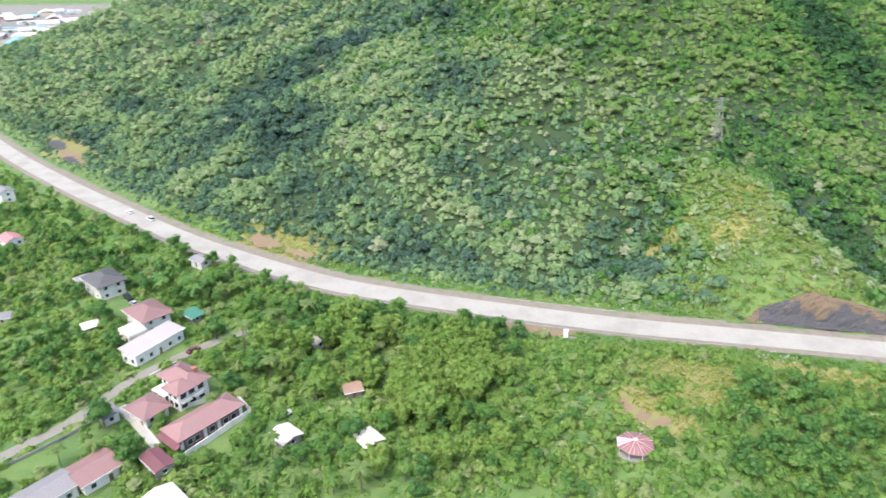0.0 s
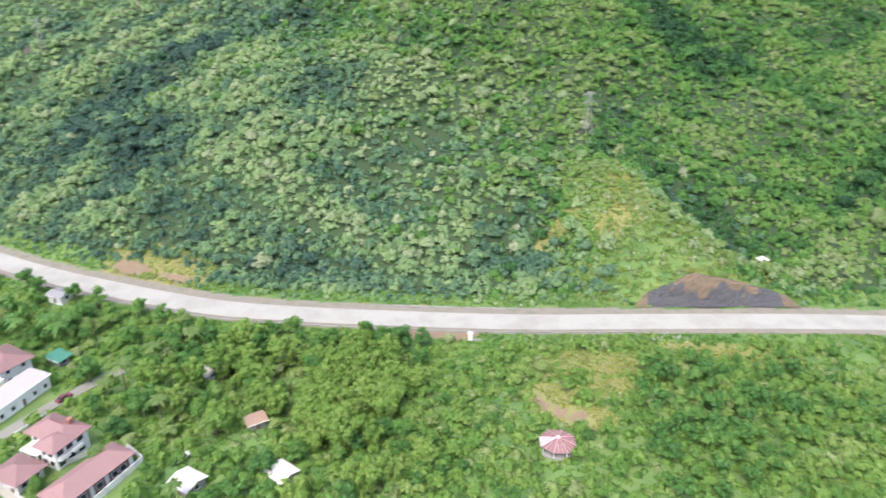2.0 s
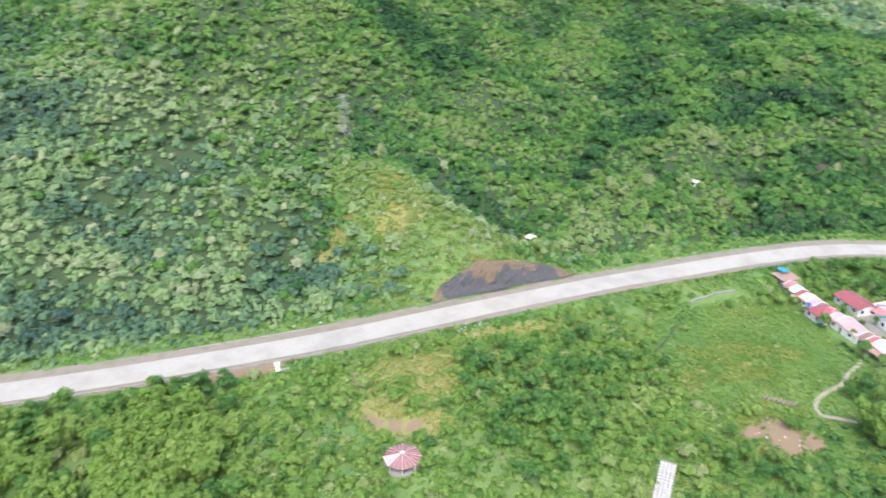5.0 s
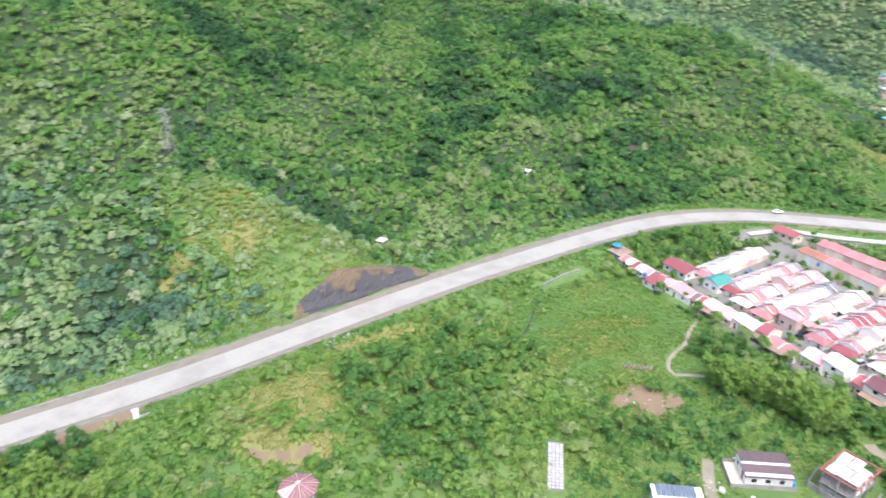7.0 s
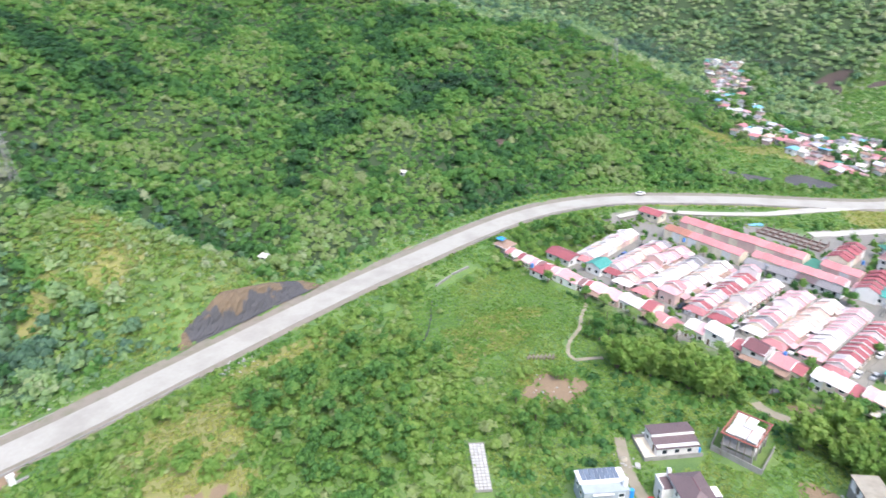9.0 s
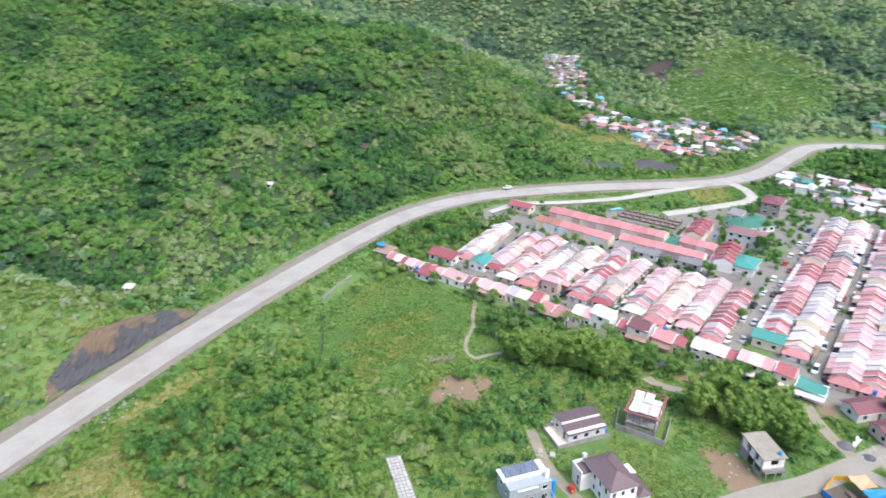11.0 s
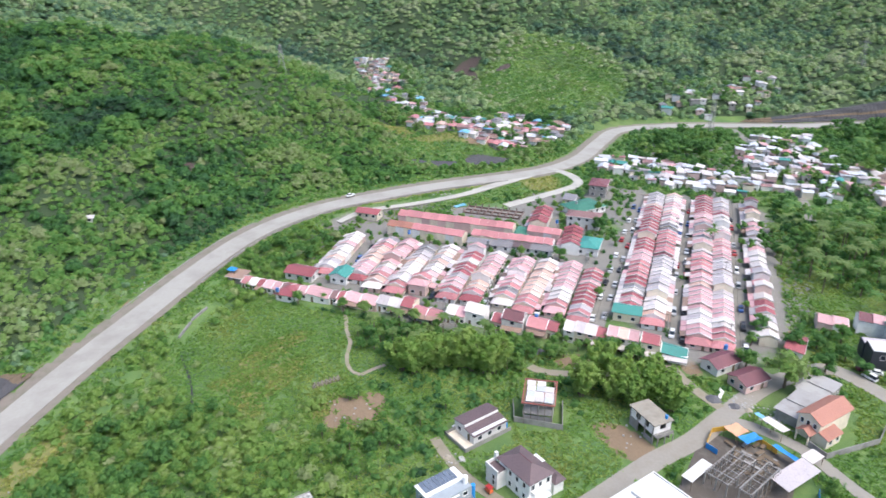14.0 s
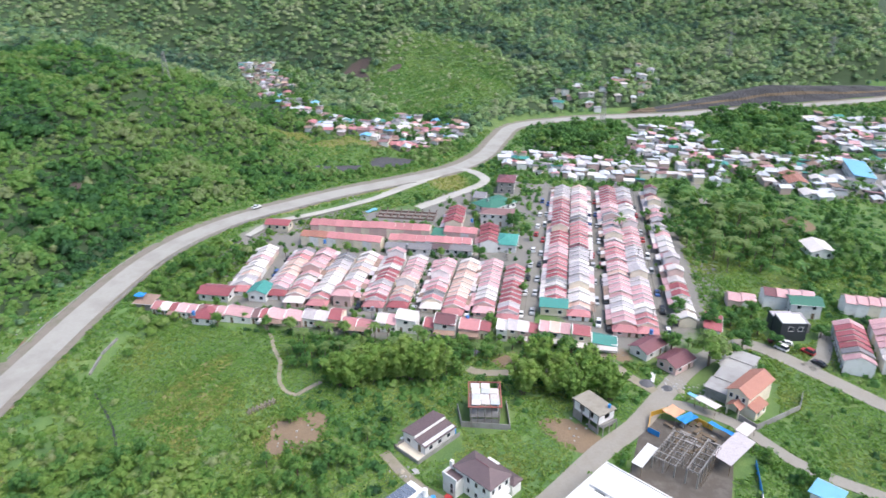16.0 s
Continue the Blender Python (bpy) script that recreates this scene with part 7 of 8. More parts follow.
def town_shrubs():
    x, y, g = scatter(70, 440, -400, 100, 3.0, 33)
    d, _ = off_road(x, y)
    m = meadow(x, y)
    keep = (d < -10) & ~in_town(x, y) & (bare(x, y) < 0.02) & (g.random(x.shape) < 0.72 * (1 - 0.93 * m)) & ~((y > 92) & (x < 330))
    x, y, m = x[keep], y[keep], m[keep]
    keep = ~blocked(x, y, 0.3)
    x, y, m = x[keep], y[keep], m[keep]
    far = np.clip((x - 180) / 160, 0, 1)
    r = g.uniform(0.8, 2.0, x.shape) * (1 - 0.4 * m) * (1 + 0.4 * far)
    tone = 0.42 + 0.13 * wave(x, y, 16, 21) + g.normal(size=x.shape) * 0.1 + 0.08 * m
    stuff("garden_shrubs", leaf_cloud(np.stack([x, y, ground(x, y)], 1), r, r * g.uniform(0.6, 1.2, x.shape), 20, 0.36, np.clip(tone, 0.04, 0.8), seed=9), "green bushes between the plots and houses", "shrubs", M_LUSH)


def grass():
    """Rank grass: tufts of upright blades."""
    x, y, g = scatter(84, 262, -125, 165, 1.05, 35)
    m = meadow(x, y)
    d, _ = off_road(x, y)
    soil = np.full(x.shape, -1.0)
    for c in SOIL:
        soil = np.maximum(soil, blob(x, y, *c))
    keep = ((m > 0.05) | (y < 120)) & (d < -9) & ~in_town(x, y) & (soil < 0.05 + 0.3 * g.random(x.shape)) & (g.random(x.shape) < 0.85)
    x, y = x[keep], y[keep]
    keep = ~blocked(x, y, -0.4, False)
    x, y = x[keep], y[keep]
    n, k = len(x), 7
    r = 0.75
    a = g.uniform(0, 2 * np.pi, (n, k))
    rr = g.uniform(0, r, (n, k))
    h = g.uniform(0.15, 0.5, (n, k)) * (1 + 0.5 * wave(x, y, 9, 7))[:, None]
    base = np.stack([x[:, None] + rr * np.cos(a), y[:, None] + rr * np.sin(a), np.repeat(ground(x, y)[:, None], k, 1)], -1)
    lean = g.normal(size=(n, k, 3)) * 0.55
    lean[..., 2] = 0
    side = np.stack([np.cos(a + 1.3), np.sin(a + 1.3), 0 * a], -1) * 0.36
    tip = base + lean + np.stack([0 * h, 0 * h, h], -1)
    v = np.stack([base - side, base + side, tip], 2).reshape(-1, 3)
    tone = np.clip(0.52 + 0.11 * wave(x, y, 11, 15)[:, None] + 0.06 * wave(x, y, 3.5, 5, 2.0)[:, None] + g.normal(size=(n, k)) * 0.05, 0.1, 0.85)
    stuff("grass", (v, np.arange(len(v)).reshape(-1, 3), np.repeat(tone.ravel(), 3)), "rank green grass in the open field", "grass", M_GRASS)


valley_shrubs()
town_shrubs()
grass()
low_growth()


# ---- single trees ----
def tree_meshes(kind, seed, thin=1.0):
    g = random.Random(seed)
    gn = np.random.default_rng(seed)
    trunk = Shape()
    if kind == "bamboo":
        c, r, h, tone = [], [], [], []
        for k in range(22):
            a, lean, hh = g.uniform(0, 6.28), g.uniform(0.2, 2.9), g.uniform(5.5, 8.5)
            foot = (0.5 * math.cos(a), 0.5 * math.sin(a), -0.3)
            top = (lean * math.cos(a), lean * math.sin(a), hh)
            mid = (0.35 * lean * math.cos(a), 0.35 * lean * math.sin(a), hh * 0.6)
            trunk.bar(foot, mid, 0.07, 3).bar(mid, top, 0.05, 3)
            for q in (0.28, 0.46, 0.64, 0.8, 0.95, 1.08):
                f = q * q
                c.append((lean * (0.35 + 0.8 * f) * math.cos(a), lean * (0.35 + 0.8 * f) * math.sin(a), hh * (q - 0.08 * q * q)))
                r.append(g.uniform(0.7, 1.15))
                h.append(g.uniform(0.5, 0.8))
                tone.append(0.64 + g.uniform(-0.1, 0.12))
        cloud = leaf_cloud(c, r, h, int(15 * thin), 0.42, tone, core=True, seed=seed, spread=0.5, lift=0.0)
    elif kind == "broad":
        H = 6.0
        trunk.bar((0, 0, -0.4), (0.1, 0.05, H * 0.45), 0.22, 6)
        c, r, h, tone = [], [], [], []
        base = g.uniform(0.34, 0.62)
        for k in range(11):
            a, q = k * 2.4 + g.uniform(-0.3, 0.3), g.uniform(0.3, 1.0)
            p = (2.1 * q * math.cos(a), 2.1 * q * math.sin(a), H * g.uniform(0.45, 0.95) - 0.7 * q)
            trunk.bar((0.1, 0.05, H * 0.42), (p[0] * 0.8, p[1] * 0.8, p[2] - 0.1), 0.08, 4)
            c.append(p)
            r.append(g.uniform(0.9, 1.5))
            h.append(g.uniform(0.8, 1.2))
            tone.append(base + g.uniform(-0.08, 0.08))
        cloud = leaf_cloud(c, r, h, int(56 * thin), 0.25 / thin ** 0.4, tone, core=True, seed=seed, spread=0.4, lift=0.0)
    elif kind == "round":
        H = 5.0
        trunk.bar((0, 0, -0.4), (0, 0.05, H * 0.5), 0.16, 6)
        c, r, h, tone = [], [], [], []
        for k in range(7):
            a, q = k * 2.4, 0.25 + 0.1 * k
            p = (1.2 * q * math.cos(a), 1.2 * q * math.sin(a), H * (0.92 - 0.05 * k))
            trunk.bar((0, 0.05, H * 0.45), (p[0], p[1], p[2] - 0.2), 0.06, 4)
            c.append(p)
            r.append(g.uniform(0.9, 1.35))
            h.append(g.uniform(0.9, 1.2))
            tone.append(0.52 + g.uniform(-0.12, 0.12))
        cloud = leaf_cloud(c, r, h, int(56 * thin), 0.25 / thin ** 0.4, tone, core=True, seed=seed, spread=0.4, lift=0.0)
    else:
        H = g.uniform(6.5, 9.5)
        bend = g.uniform(-0.6, 0.6)
        trunk.bar((0, 0, -0.4), (bend * 0.5, 0, H * 0.5), 0.17, 6).bar((bend * 0.5, 0, H * 0.5), (bend, 0.1, H), 0.12, 6)
        v, f, tn = [], [], []
        for k in range(15):
            a = k * 2.4 + g.uniform(-0.2, 0.2)
            rise, L = g.uniform(-0.2, 1.0), g.uniform(2.6, 3.4)
            side = np.array([-math.sin(a), math.cos(a), 0])
            prev = None
            for i in range(7):
                q = i / 6
                p = np.array([bend, 0.1, H]) + np.array([math.cos(a), math.sin(a), 0]) * L * q + np.array([0, 0, rise * L * 0.6 * q - 1.9 * q * q])
                w = 0.55 * math.sin(math.pi * min(1, 0.15 + q * 0.85)) + 0.03
                drop = np.array([0, 0, -0.25 * w])
                now = (p - side * w + drop, p, p + side * w + drop)
                if prev:
                    n = len(v)
                    v += [*prev, *now]
                    f += [(n, n + 1, n + 4), (n, n + 4, n + 3), (n + 1, n + 2, n + 5), (n + 1, n + 5, n + 4)]
                    tn += [0.3 + 0.4 * g.random()] * 6
                prev = now
        cloud = (np.array(v), np.array(f), np.array(tn))
    me = tri_mesh("crown", cloud[0], cloud[1], [("tone", cloud[2])])
    me.materials.append({"palm": M_PALM, "bamboo": M_BAMBOO}.get(kind, M_LUSH))
    return trunk.mesh("trunk", M_BARK), me


TREES = {k: [tree_meshes(k, 40 + 7 * i + len(k)) for i in range(n)] for k, n in (("broad", 5), ("round", 3), ("bamboo", 3), ("palm", 3))}
FAR_KINDS = {k: [tree_meshes(k, 40 + 7 * i + len(k), 0.4) for i in range(n)] for k, n in (("broad", 5), ("round", 3), ("bamboo", 2), ("palm", 3))}
TREE_LABEL = {"broad": "spreading leafy tree with a dense green crown", "round": "small round-crowned green tree", "bamboo": "arching clump of pale green bamboo", "palm": "coconut palm with drooping fronds"}
TREE_GROUP = {"broad": "leafy trees of the valley", "round": "small trees of the valley", "bamboo": "bamboo clumps", "palm": "palms"}
trnd = random.Random(99)


def tree(x, y, kind, size=1.0):
    tr, cr = trnd.choice(TREES[kind])
    t = thing({"broad": "tree", "round": "tree", "bamboo": "bamboo", "palm": "palm_tree"}[kind], x, y, trnd.uniform(0, 360), TREE_LABEL[kind], "palm" if kind == "palm" else "bamboo" if kind == "bamboo" else "tree", TREE_GROUP[kind])
    s = size * trnd.uniform(0.85, 1.15)
    t.scale = (s, s, s * trnd.uniform(0.9, 1.1))
    part("trunk", tr, t)
    part("crown", cr, t)
    return t


FAR_TREES = []


def far_tree(x, y, kind, size):
    """A tree of the distant groves, kept for one joined mesh."""
    tr, cr = trnd.choice(FAR_KINDS[kind])
    m = pose(x, y, ground_at(x, y), 0, 0, trnd.uniform(0, 360)) @ Matrix.Diagonal((size, size, size, 1))
    FAR_TREES.append((cr, np.array(m)))


def join_far_trees():
    vs, fs, ts, n = [], [], [], 0
    for me, m in FAR_TREES:
        v = np.empty(len(me.vertices) * 3, np.float32)
        me.vertices.foreach_get("co", v)
        v = v.reshape(-1, 3) @ m[:3, :3].T + m[:3, 3]
        f = np.empty(len(me.polygons) * 3, np.int32)
        me.polygons.foreach_get("vertices", f)
        t = np.empty(len(me.vertices), np.float32)
        me.attributes["tone"].data.foreach_get("value", t)
        vs.append(v), fs.append(f.reshape(-1, 3) + n), ts.append(t)
        n += len(v)
    stuff("distant_groves", (np.concatenate(vs), np.concatenate(fs), np.concatenate(ts)), "leafy trees and palms between the distant houses", "trees", M_LUSH)


def grove(cx, cy, rx, ry, turn, n, kinds, size=(0.9, 1.4), apart=3.0, far=False):
    """Trees over an oval of ground, clear of houses and streets."""
    done = []
    c, s = math.cos(radians(turn)), math.sin(radians(turn))
    for _ in range(n * 6):
        if len(done) >= n:
            break
        a, q = trnd.uniform(0, 6.283), math.sqrt(trnd.random())
        u, v = rx * q * math.cos(a), ry * q * math.sin(a)
        x, y = cx + u * c - v * s, cy + u * s + v * c
        xa, ya = np.array([x]), np.array([y])
        if any((x - p) ** 2 + (y - r) ** 2 < apart ** 2 for p, r in done) or blocked(xa, ya, 1.2)[0] or abs(off_road(xa, ya)[0][0]) < 12:
            continue
        done.append((x, y))
        (far_tree if far else tree)(x, y, trnd.choice(kinds), trnd.uniform(*size))


# lower slopes and gardens of the west
grove(-30, 205, 60, 14, -22, 46, ("broad", "broad", "round"), (0.9, 1.35), 4.0)
grove(-20, 178, 40, 22, -10, 44, ("broad", "bamboo", "bamboo", "round"), (0.85, 1.25), 4.2)
grove(0, 168, 13, 20, -20, 26, ("bamboo",), (0.95, 1.25), 3.6)
grove(-50, 185, 26, 16, 40, 22, ("broad", "round", "palm"), (0.9, 1.3), 4.2)
grove(-110, 178, 26, 26, 40, 30, ("broad", "round", "round"), (0.7, 1.1), 4.2, far=True)
grove(-140, 240, 40, 30, -40, 34, ("broad", "round"), (0.7, 1.1), 4.6, far=True)
grove(-105, 236, 30, 12, -40, 20, ("broad", "round", "palm"), (0.9, 1.3), 4.0, far=True)
grove(-180, 300, 50, 18, -45, 20, ("broad", "round"), (0.8, 1.2), 5.0, far=True)
grove(-75, 150, 24, 16, 40, 10, ("round", "round", "palm"), (0.6, 0.9), 4.0)
grove(-45, 130, 26, 12, 0, 16, ("broad", "round", "palm"), (0.7, 1.1), 4.0)
grove(-5, 140, 22, 16, 0, 22, ("broad", "bamboo", "round"), (0.8, 1.15), 4.0)
grove(26, 140, 18, 22, 0, 24, ("round", "broad"), (0.55, 0.85), 3.4)
# bushy knoll
grove(92, 138, 22, 24, 20, 60, ("round", "broad"), (0.7, 1.15), 3.0, far=True)
grove(78, 118, 16, 14, 0, 24, ("round", "broad"), (0.65, 1.0), 3.0, far=True)
grove(122, 138, 14, 18, 20, 26, ("round", "broad"), (0.6, 0.95), 3.0, far=True)
grove(120, 152, 26, 8, -14, 18, ("round",), (0.45, 0.7), 3.0, far=True)
grove(115, 88, 10, 12, 0, 16, ("round", "broad"), (0.6, 0.9), 3.0)
grove(104, 108, 12, 8, 0, 10, ("round",), (0.5, 0.7), 3.0)
tree(137, 92, "round", 0.95)
tree(138.5, 90, "round", 0.8)
tree(132, 66, "round", 0.95)
tree(126, 73, "round", 0.8)
# the bamboo belt before the estate
for k in range(13):
    tree(152 - 0.02 * k + trnd.uniform(-2.5, 2.5) - 0.3 * k * 0.6, 80 - 2.6 * k + trnd.uniform(-1, 1), "bamboo", trnd.uniform(1.15, 1.4))
grove(163, 66, 10, 34, -18, 62, ("broad", "round", "palm", "broad"), (0.6, 0.95), 2.7)
grove(157, 22, 8, 24, -20, 26, ("broad", "round"), (0.6, 0.85), 2.8)
for q in ((137, 28), (141, 24), (145, 21), (135, 20), (139, 17), (133, 11), (129, 5), (136, 8), (131, 15)):
    tree(*q, "bamboo", trnd.uniform(1.1, 1.35))
grove(144, 2, 8, 10, 0, 12, ("round", "broad"), (0.5, 0.8), 3.0)
# trees in and round the estate
for u, v in ((-8, 108), (16, 119), (30, 108), (38, 100), (-12, 68), (-12, 52), (2, 68), (-13, 30), (-14, 8.5), (12, 11.5), (36, 11), (28, 11), (62, 12), (92, 10), (-22, 102), (44, 20), (52, 30), (72, 30), (84, 26), (36, -15), (58, -36), (20, -37), (76, -37), (-16, -34)):
    tree(*town(u, v), "round", trnd.uniform(0.5, 0.85))
grove(236, 124, 20, 10, -40, 22, ("broad", "round"), (0.7, 1.1), 3.8, far=True)
grove(214, 128, 14, 6, -40, 8, ("round",), (0.5, 0.7), 3.4)
grove(350, -17, 8, 5, -40, 5, ("broad",), (0.7, 0.9), 3.4)
# palm grove east of the estate and the woods beyond
grove(222, -90, 34, 22, -22, 40, ("palm", "broad", "palm", "round"), (0.9, 1.3), 4.2)
grove(205, -125, 34, 22, -22, 40, ("palm", "broad", "round"), (0.9, 1.3), 4.6, far=True)
grove(262, -112, 22, 22, 0, 26, ("palm", "broad"), (0.9, 1.35), 4.6, far=True)
grove(330, -190, 40, 24, -30, 30, ("broad", "palm"), (1.1, 1.7), 6.0, far=True)
grove(384, -88, 34, 18, -50, 36, ("broad",), (1.1, 1.6), 4.6, far=True)
grove(400, -230, 24, 44, 0, 34, ("broad",), (1.1, 1.7), 5.6, far=True)
grove(150, -50, 12, 8, 0, 9, ("broad", "round"), (0.7, 1.05), 3.6)
grove(140, -62, 10, 7, 0, 8, ("round",), (0.5, 0.8), 3.2)
grove(96, -26, 10, 6, 20, 8, ("round", "broad"), (0.6, 0.9), 3.2)
grove(104, -50, 16, 10, 0, 8, ("round",), (0.4, 0.6), 3.4)
grove(146, -28, 5, 4, 0, 4, ("round",), (0.7, 0.9), 2.4)
for x_, y_, rx_, ry_, n_ in ((340, -70, 30, 30, 16), (330, -140, 50, 20, 22), (290, -190, 40, 40, 26), (340, -270, 50, 40, 22), (420, 30, 30, 40, 16), (540, 80, 90, 16, 30), (480, -150, 40, 40, 30), (-400, 560, 60, 60, 20), (-600, 950, 200, 200, 50), (240, -70, 16, 24, 16), (200, -95, 30, 20, 24)):
    grove(x_, y_, rx_, ry_, 0, n_, ("broad", "round", "broad", "palm"), (0.7, 1.1), 3.0, far=True)
for x_, y_, rx_, ry_, n_ in ((336, -70, 30, 36, 22), (340, -136, 54, 24, 34), (290, -196, 40, 46, 44), (346, -272, 54, 44, 36), (420, 30, 32, 46, 30), (550, 86, 96, 14, 44), (490, -150, 40, 50, 30)):
    for _ in range(n_):
        a_, q_ = trnd.uniform(0, 6.283), math.sqrt(trnd.random())
        px_, py_ = x_ + rx_ * q_ * math.cos(a_), y_ + ry_ * q_ * math.sin(a_)
        if abs(float(off_road(np.array([px_]), np.array([py_]))[0][0])) > 12:
            far_tree(px_, py_, trnd.choice(("broad", "round", "broad", "palm")), trnd.uniform(0.6, 1.0))
join_far_trees()

# ---- bushes and small trees in the lanes of the estate ----
def lane_bushes():
    g = np.random.default_rng(77)
    c, r, tone = [], [], []
    lanes = [(v, -12, 36) for v in (107.0, 104.0, 86.2, 85.2, 68.8, 66.2, 49.4, 46.8, 30.2, 28.4, 19.9)] + [(v, -6, 128) for v in (11.8, 6.0, -12.6, -17.0, -37.5)] + [(-13.5, 0, 0)]
    for v, u0, u1 in lanes:
        for u in np.arange(u0, u1, 3.2):
            if g.random() < 0.36:
                p = town(u + g.uniform(-1.2, 1.2), v + g.uniform(-0.4, 0.4))
                c.append((p[0], p[1], ground_at(*p)))
                r.append(g.uniform(0.5, 1.1))
                tone.append(0.4 + g.uniform(-0.2, 0.25))
    for _ in range(130):
        u, v = g.choice((-12.5, -26.5, 38.5, 41.0, 52.5, 64.5, 68)) + g.uniform(-1, 1), g.uniform(14, 118)
        p = town(u, v)
        c.append((p[0], p[1], ground_at(*p)))
        r.append(g.uniform(0.6, 1.5))
        tone.append(0.42 + g.uniform(-0.25, 0.25))
    for _ in range(150):
        u, v = g.uniform(64, 122), g.uniform(12, 54)
        p = town(u, v)
        if not blocked(np.array([p[0]]), np.array([p[1]]), 0.6)[0] and not (61 < u < 90 and 40 < v < 52):
            c.append((p[0], p[1], ground_at(*p)))
            r.append(g.uniform(0.7, 1.9))
            tone.append(0.46 + g.uniform(-0.2, 0.25))
    r = np.array(r)
    stuff("lane_bushes", leaf_cloud(c, r, r * 1.5, 40, 0.3, tone, seed=19), "garden bushes and pot plants along the estate lanes", "bushes", M_LUSH)


lane_bushes()
for u, v, k in ((-14, 116, 0.8), (36, 84, 0.9), (37, 66, 0.7), (-13, 90, 0.6), (-14, 77, 0.7), (-13, 47, 0.9), (-12, 38, 0.8), (-15, 20, 1.1), (-16, 6.5, 0.9), (38, 46, 0.8), (40, 31, 1.0), (74, 20, 1.2), (98, 24, 0.9), (60, 38, 0.7), (90, 40, 0.8), (-18, -36, 1.2), (-24, -46, 1.3), (-20, -54, 1.1), (-12, -58, 1.2), (-26, 110, 0.8), (-27, 92, 0.7), (-27, 66, 0.8), (-28, 58, 0.7), (-28, 40, 0.9), (-27, 28, 0.8), (-26, 4, 1.0), (-25, -4, 0.9), (-27, 84, 0.9)):
    tree(*town(u, v), "round" if k < 1 else "broad", k * 1.35 if u < -23 else k)
for u, v in ((-27, 74), (-30, 70), (-26, 52)):
    tree(*town(u, v), "palm", 0.75)

for k_, (along_, off_) in enumerate(((-122, -11.5), (-112, -12.5), (-100, -11.0), (-92, -12.0), (-80, -11.5), (-70, -12.5), (-60, -11.0), (-48, -12.5))):
    i_ = int(np.argmin(np.abs(HIGH[:, 0] - along_)))
    t_ = HIGH[i_ + 1] - HIGH[i_ - 1]
    t_ = t_ / np.linalg.norm(t_)
    tree(HIGH[i_][0] - t_[1] * off_, HIGH[i_][1] + t_[0] * off_, "broad", 1.0 + 0.12 * (k_ % 3))

# trees close round the villas and on the plots by the east street
for x_, y_, kind_ in ((-115, 205, "broad"), (-73, 195, "broad"), (-85, 218, "broad"), (-58, 160, "round"), (-63, 157, "palm"), (-59, 137, "round"), (-43, 139, "palm"), (-30, 141, "broad"), (-36, 164, "broad"), (-78, 137, "broad"), (-90, 151, "broad"), (-106, 171, "round"), (-117, 176, "round"), (-107, 162, "round"), (-24, 172, "broad"), (-61, 200, "broad"), (-45, 192, "broad"), (-88, 205, "round"), (-47, 173, "palm"), (-51, 151, "round"), (-24, 146, "broad"), (-90, 142, "round")):
    tree(x_, y_, kind_, trnd.uniform(1.15, 1.5) if kind_ == "broad" else trnd.uniform(0.75, 1.0))
for x_, y_, k_ in ((158, -43, 1.2), (168, -37, 1.1), (161, -60, 1.0), (161, -31, 0.9), (145, -74, 0.9), (144, -57, 0.8), (154, -52, 0.8)):
    tree(x_, y_, "broad", k_)

# ---- vehicles ----
M_TYRE = surface("tyre_rubber", (0.02, 0.02, 0.02), (0.03, 0.03, 0.03), 2.0, 0.8)
PAINT = {}
for n_, c_ in (("white", (0.75, 0.75, 0.75)), ("silver", (0.45, 0.46, 0.47)), ("black", (0.02, 0.02, 0.025)), ("red", (0.40, 0.04, 0.04)), ("maroon", (0.16, 0.03, 0.05)), ("blue", (0.04, 0.10, 0.30)), ("orange", (0.70, 0.16, 0.06))):
    PAINT[n_] = surface(n_ + "_car_paint", c_, tuple(q * 0.92 for q in c_), 0.5, 0.3, vary=0.05)


def tapered(s, x0, x1, w0, z0, xa, xb, w1, z1):
    v = [(x0, -w0, z0), (x1, -w0, z0), (x1, w0, z0), (x0, w0, z0), (xa, -w1, z1), (xb, -w1, z1), (xb, w1, z1), (xa, w1, z1)]
    return s.add(v, [(3, 2, 1, 0), (4, 5, 6, 7), (0, 1, 5, 4), (1, 2, 6, 5), (2, 3, 7, 6), (3, 0, 4, 7)])


def car(x, y, turn, paint, van=False, z=None, group="cars parked in the streets", state="parked at the roadside"):
    c = thing("car", x, y, turn, f"{paint} {'van' if van else 'saloon car'} {state}", "car", group, z=(ground_at(x, y) + 0.13) if z is None else z)
    top, back = (1.95, -2.1) if van else (1.45, -1.55)
    part("body", shared(("car", van), "body", PAINT[paint], lambda s: (tapered(s, -2.15, 2.15, 0.85, 0.3, -2.1, 2.1, 0.86, 0.62), tapered(s, -2.1, 2.1, 0.86, 0.62, -2.05, 1.95, 0.8, 0.95))), c)
    part("cabin", shared(("cab", van), "cabin", M_GLASS, lambda s: tapered(s, back, 1.0, 0.78, 0.95, back + 0.35, 0.35, 0.64, top - 0.08)), c)
    part("car_roof", shared(("top", van), "car_roof", PAINT[paint], lambda s: tapered(s, back + 0.3, 0.42, 0.67, top - 0.08, back + 0.4, 0.3, 0.62, top)), c)
    for wx in (-1.3, 1.35):
        for wy in (-0.8, 0.8):
            part("wheel", shared("wheel", "wheel", M_TYRE, lambda s: s.bar((0, -0.1, 0), (0, 0.1, 0), 0.31, 10)), c, "", pose(wx, wy, 0.31))
    return c


crnd = random.Random(5)
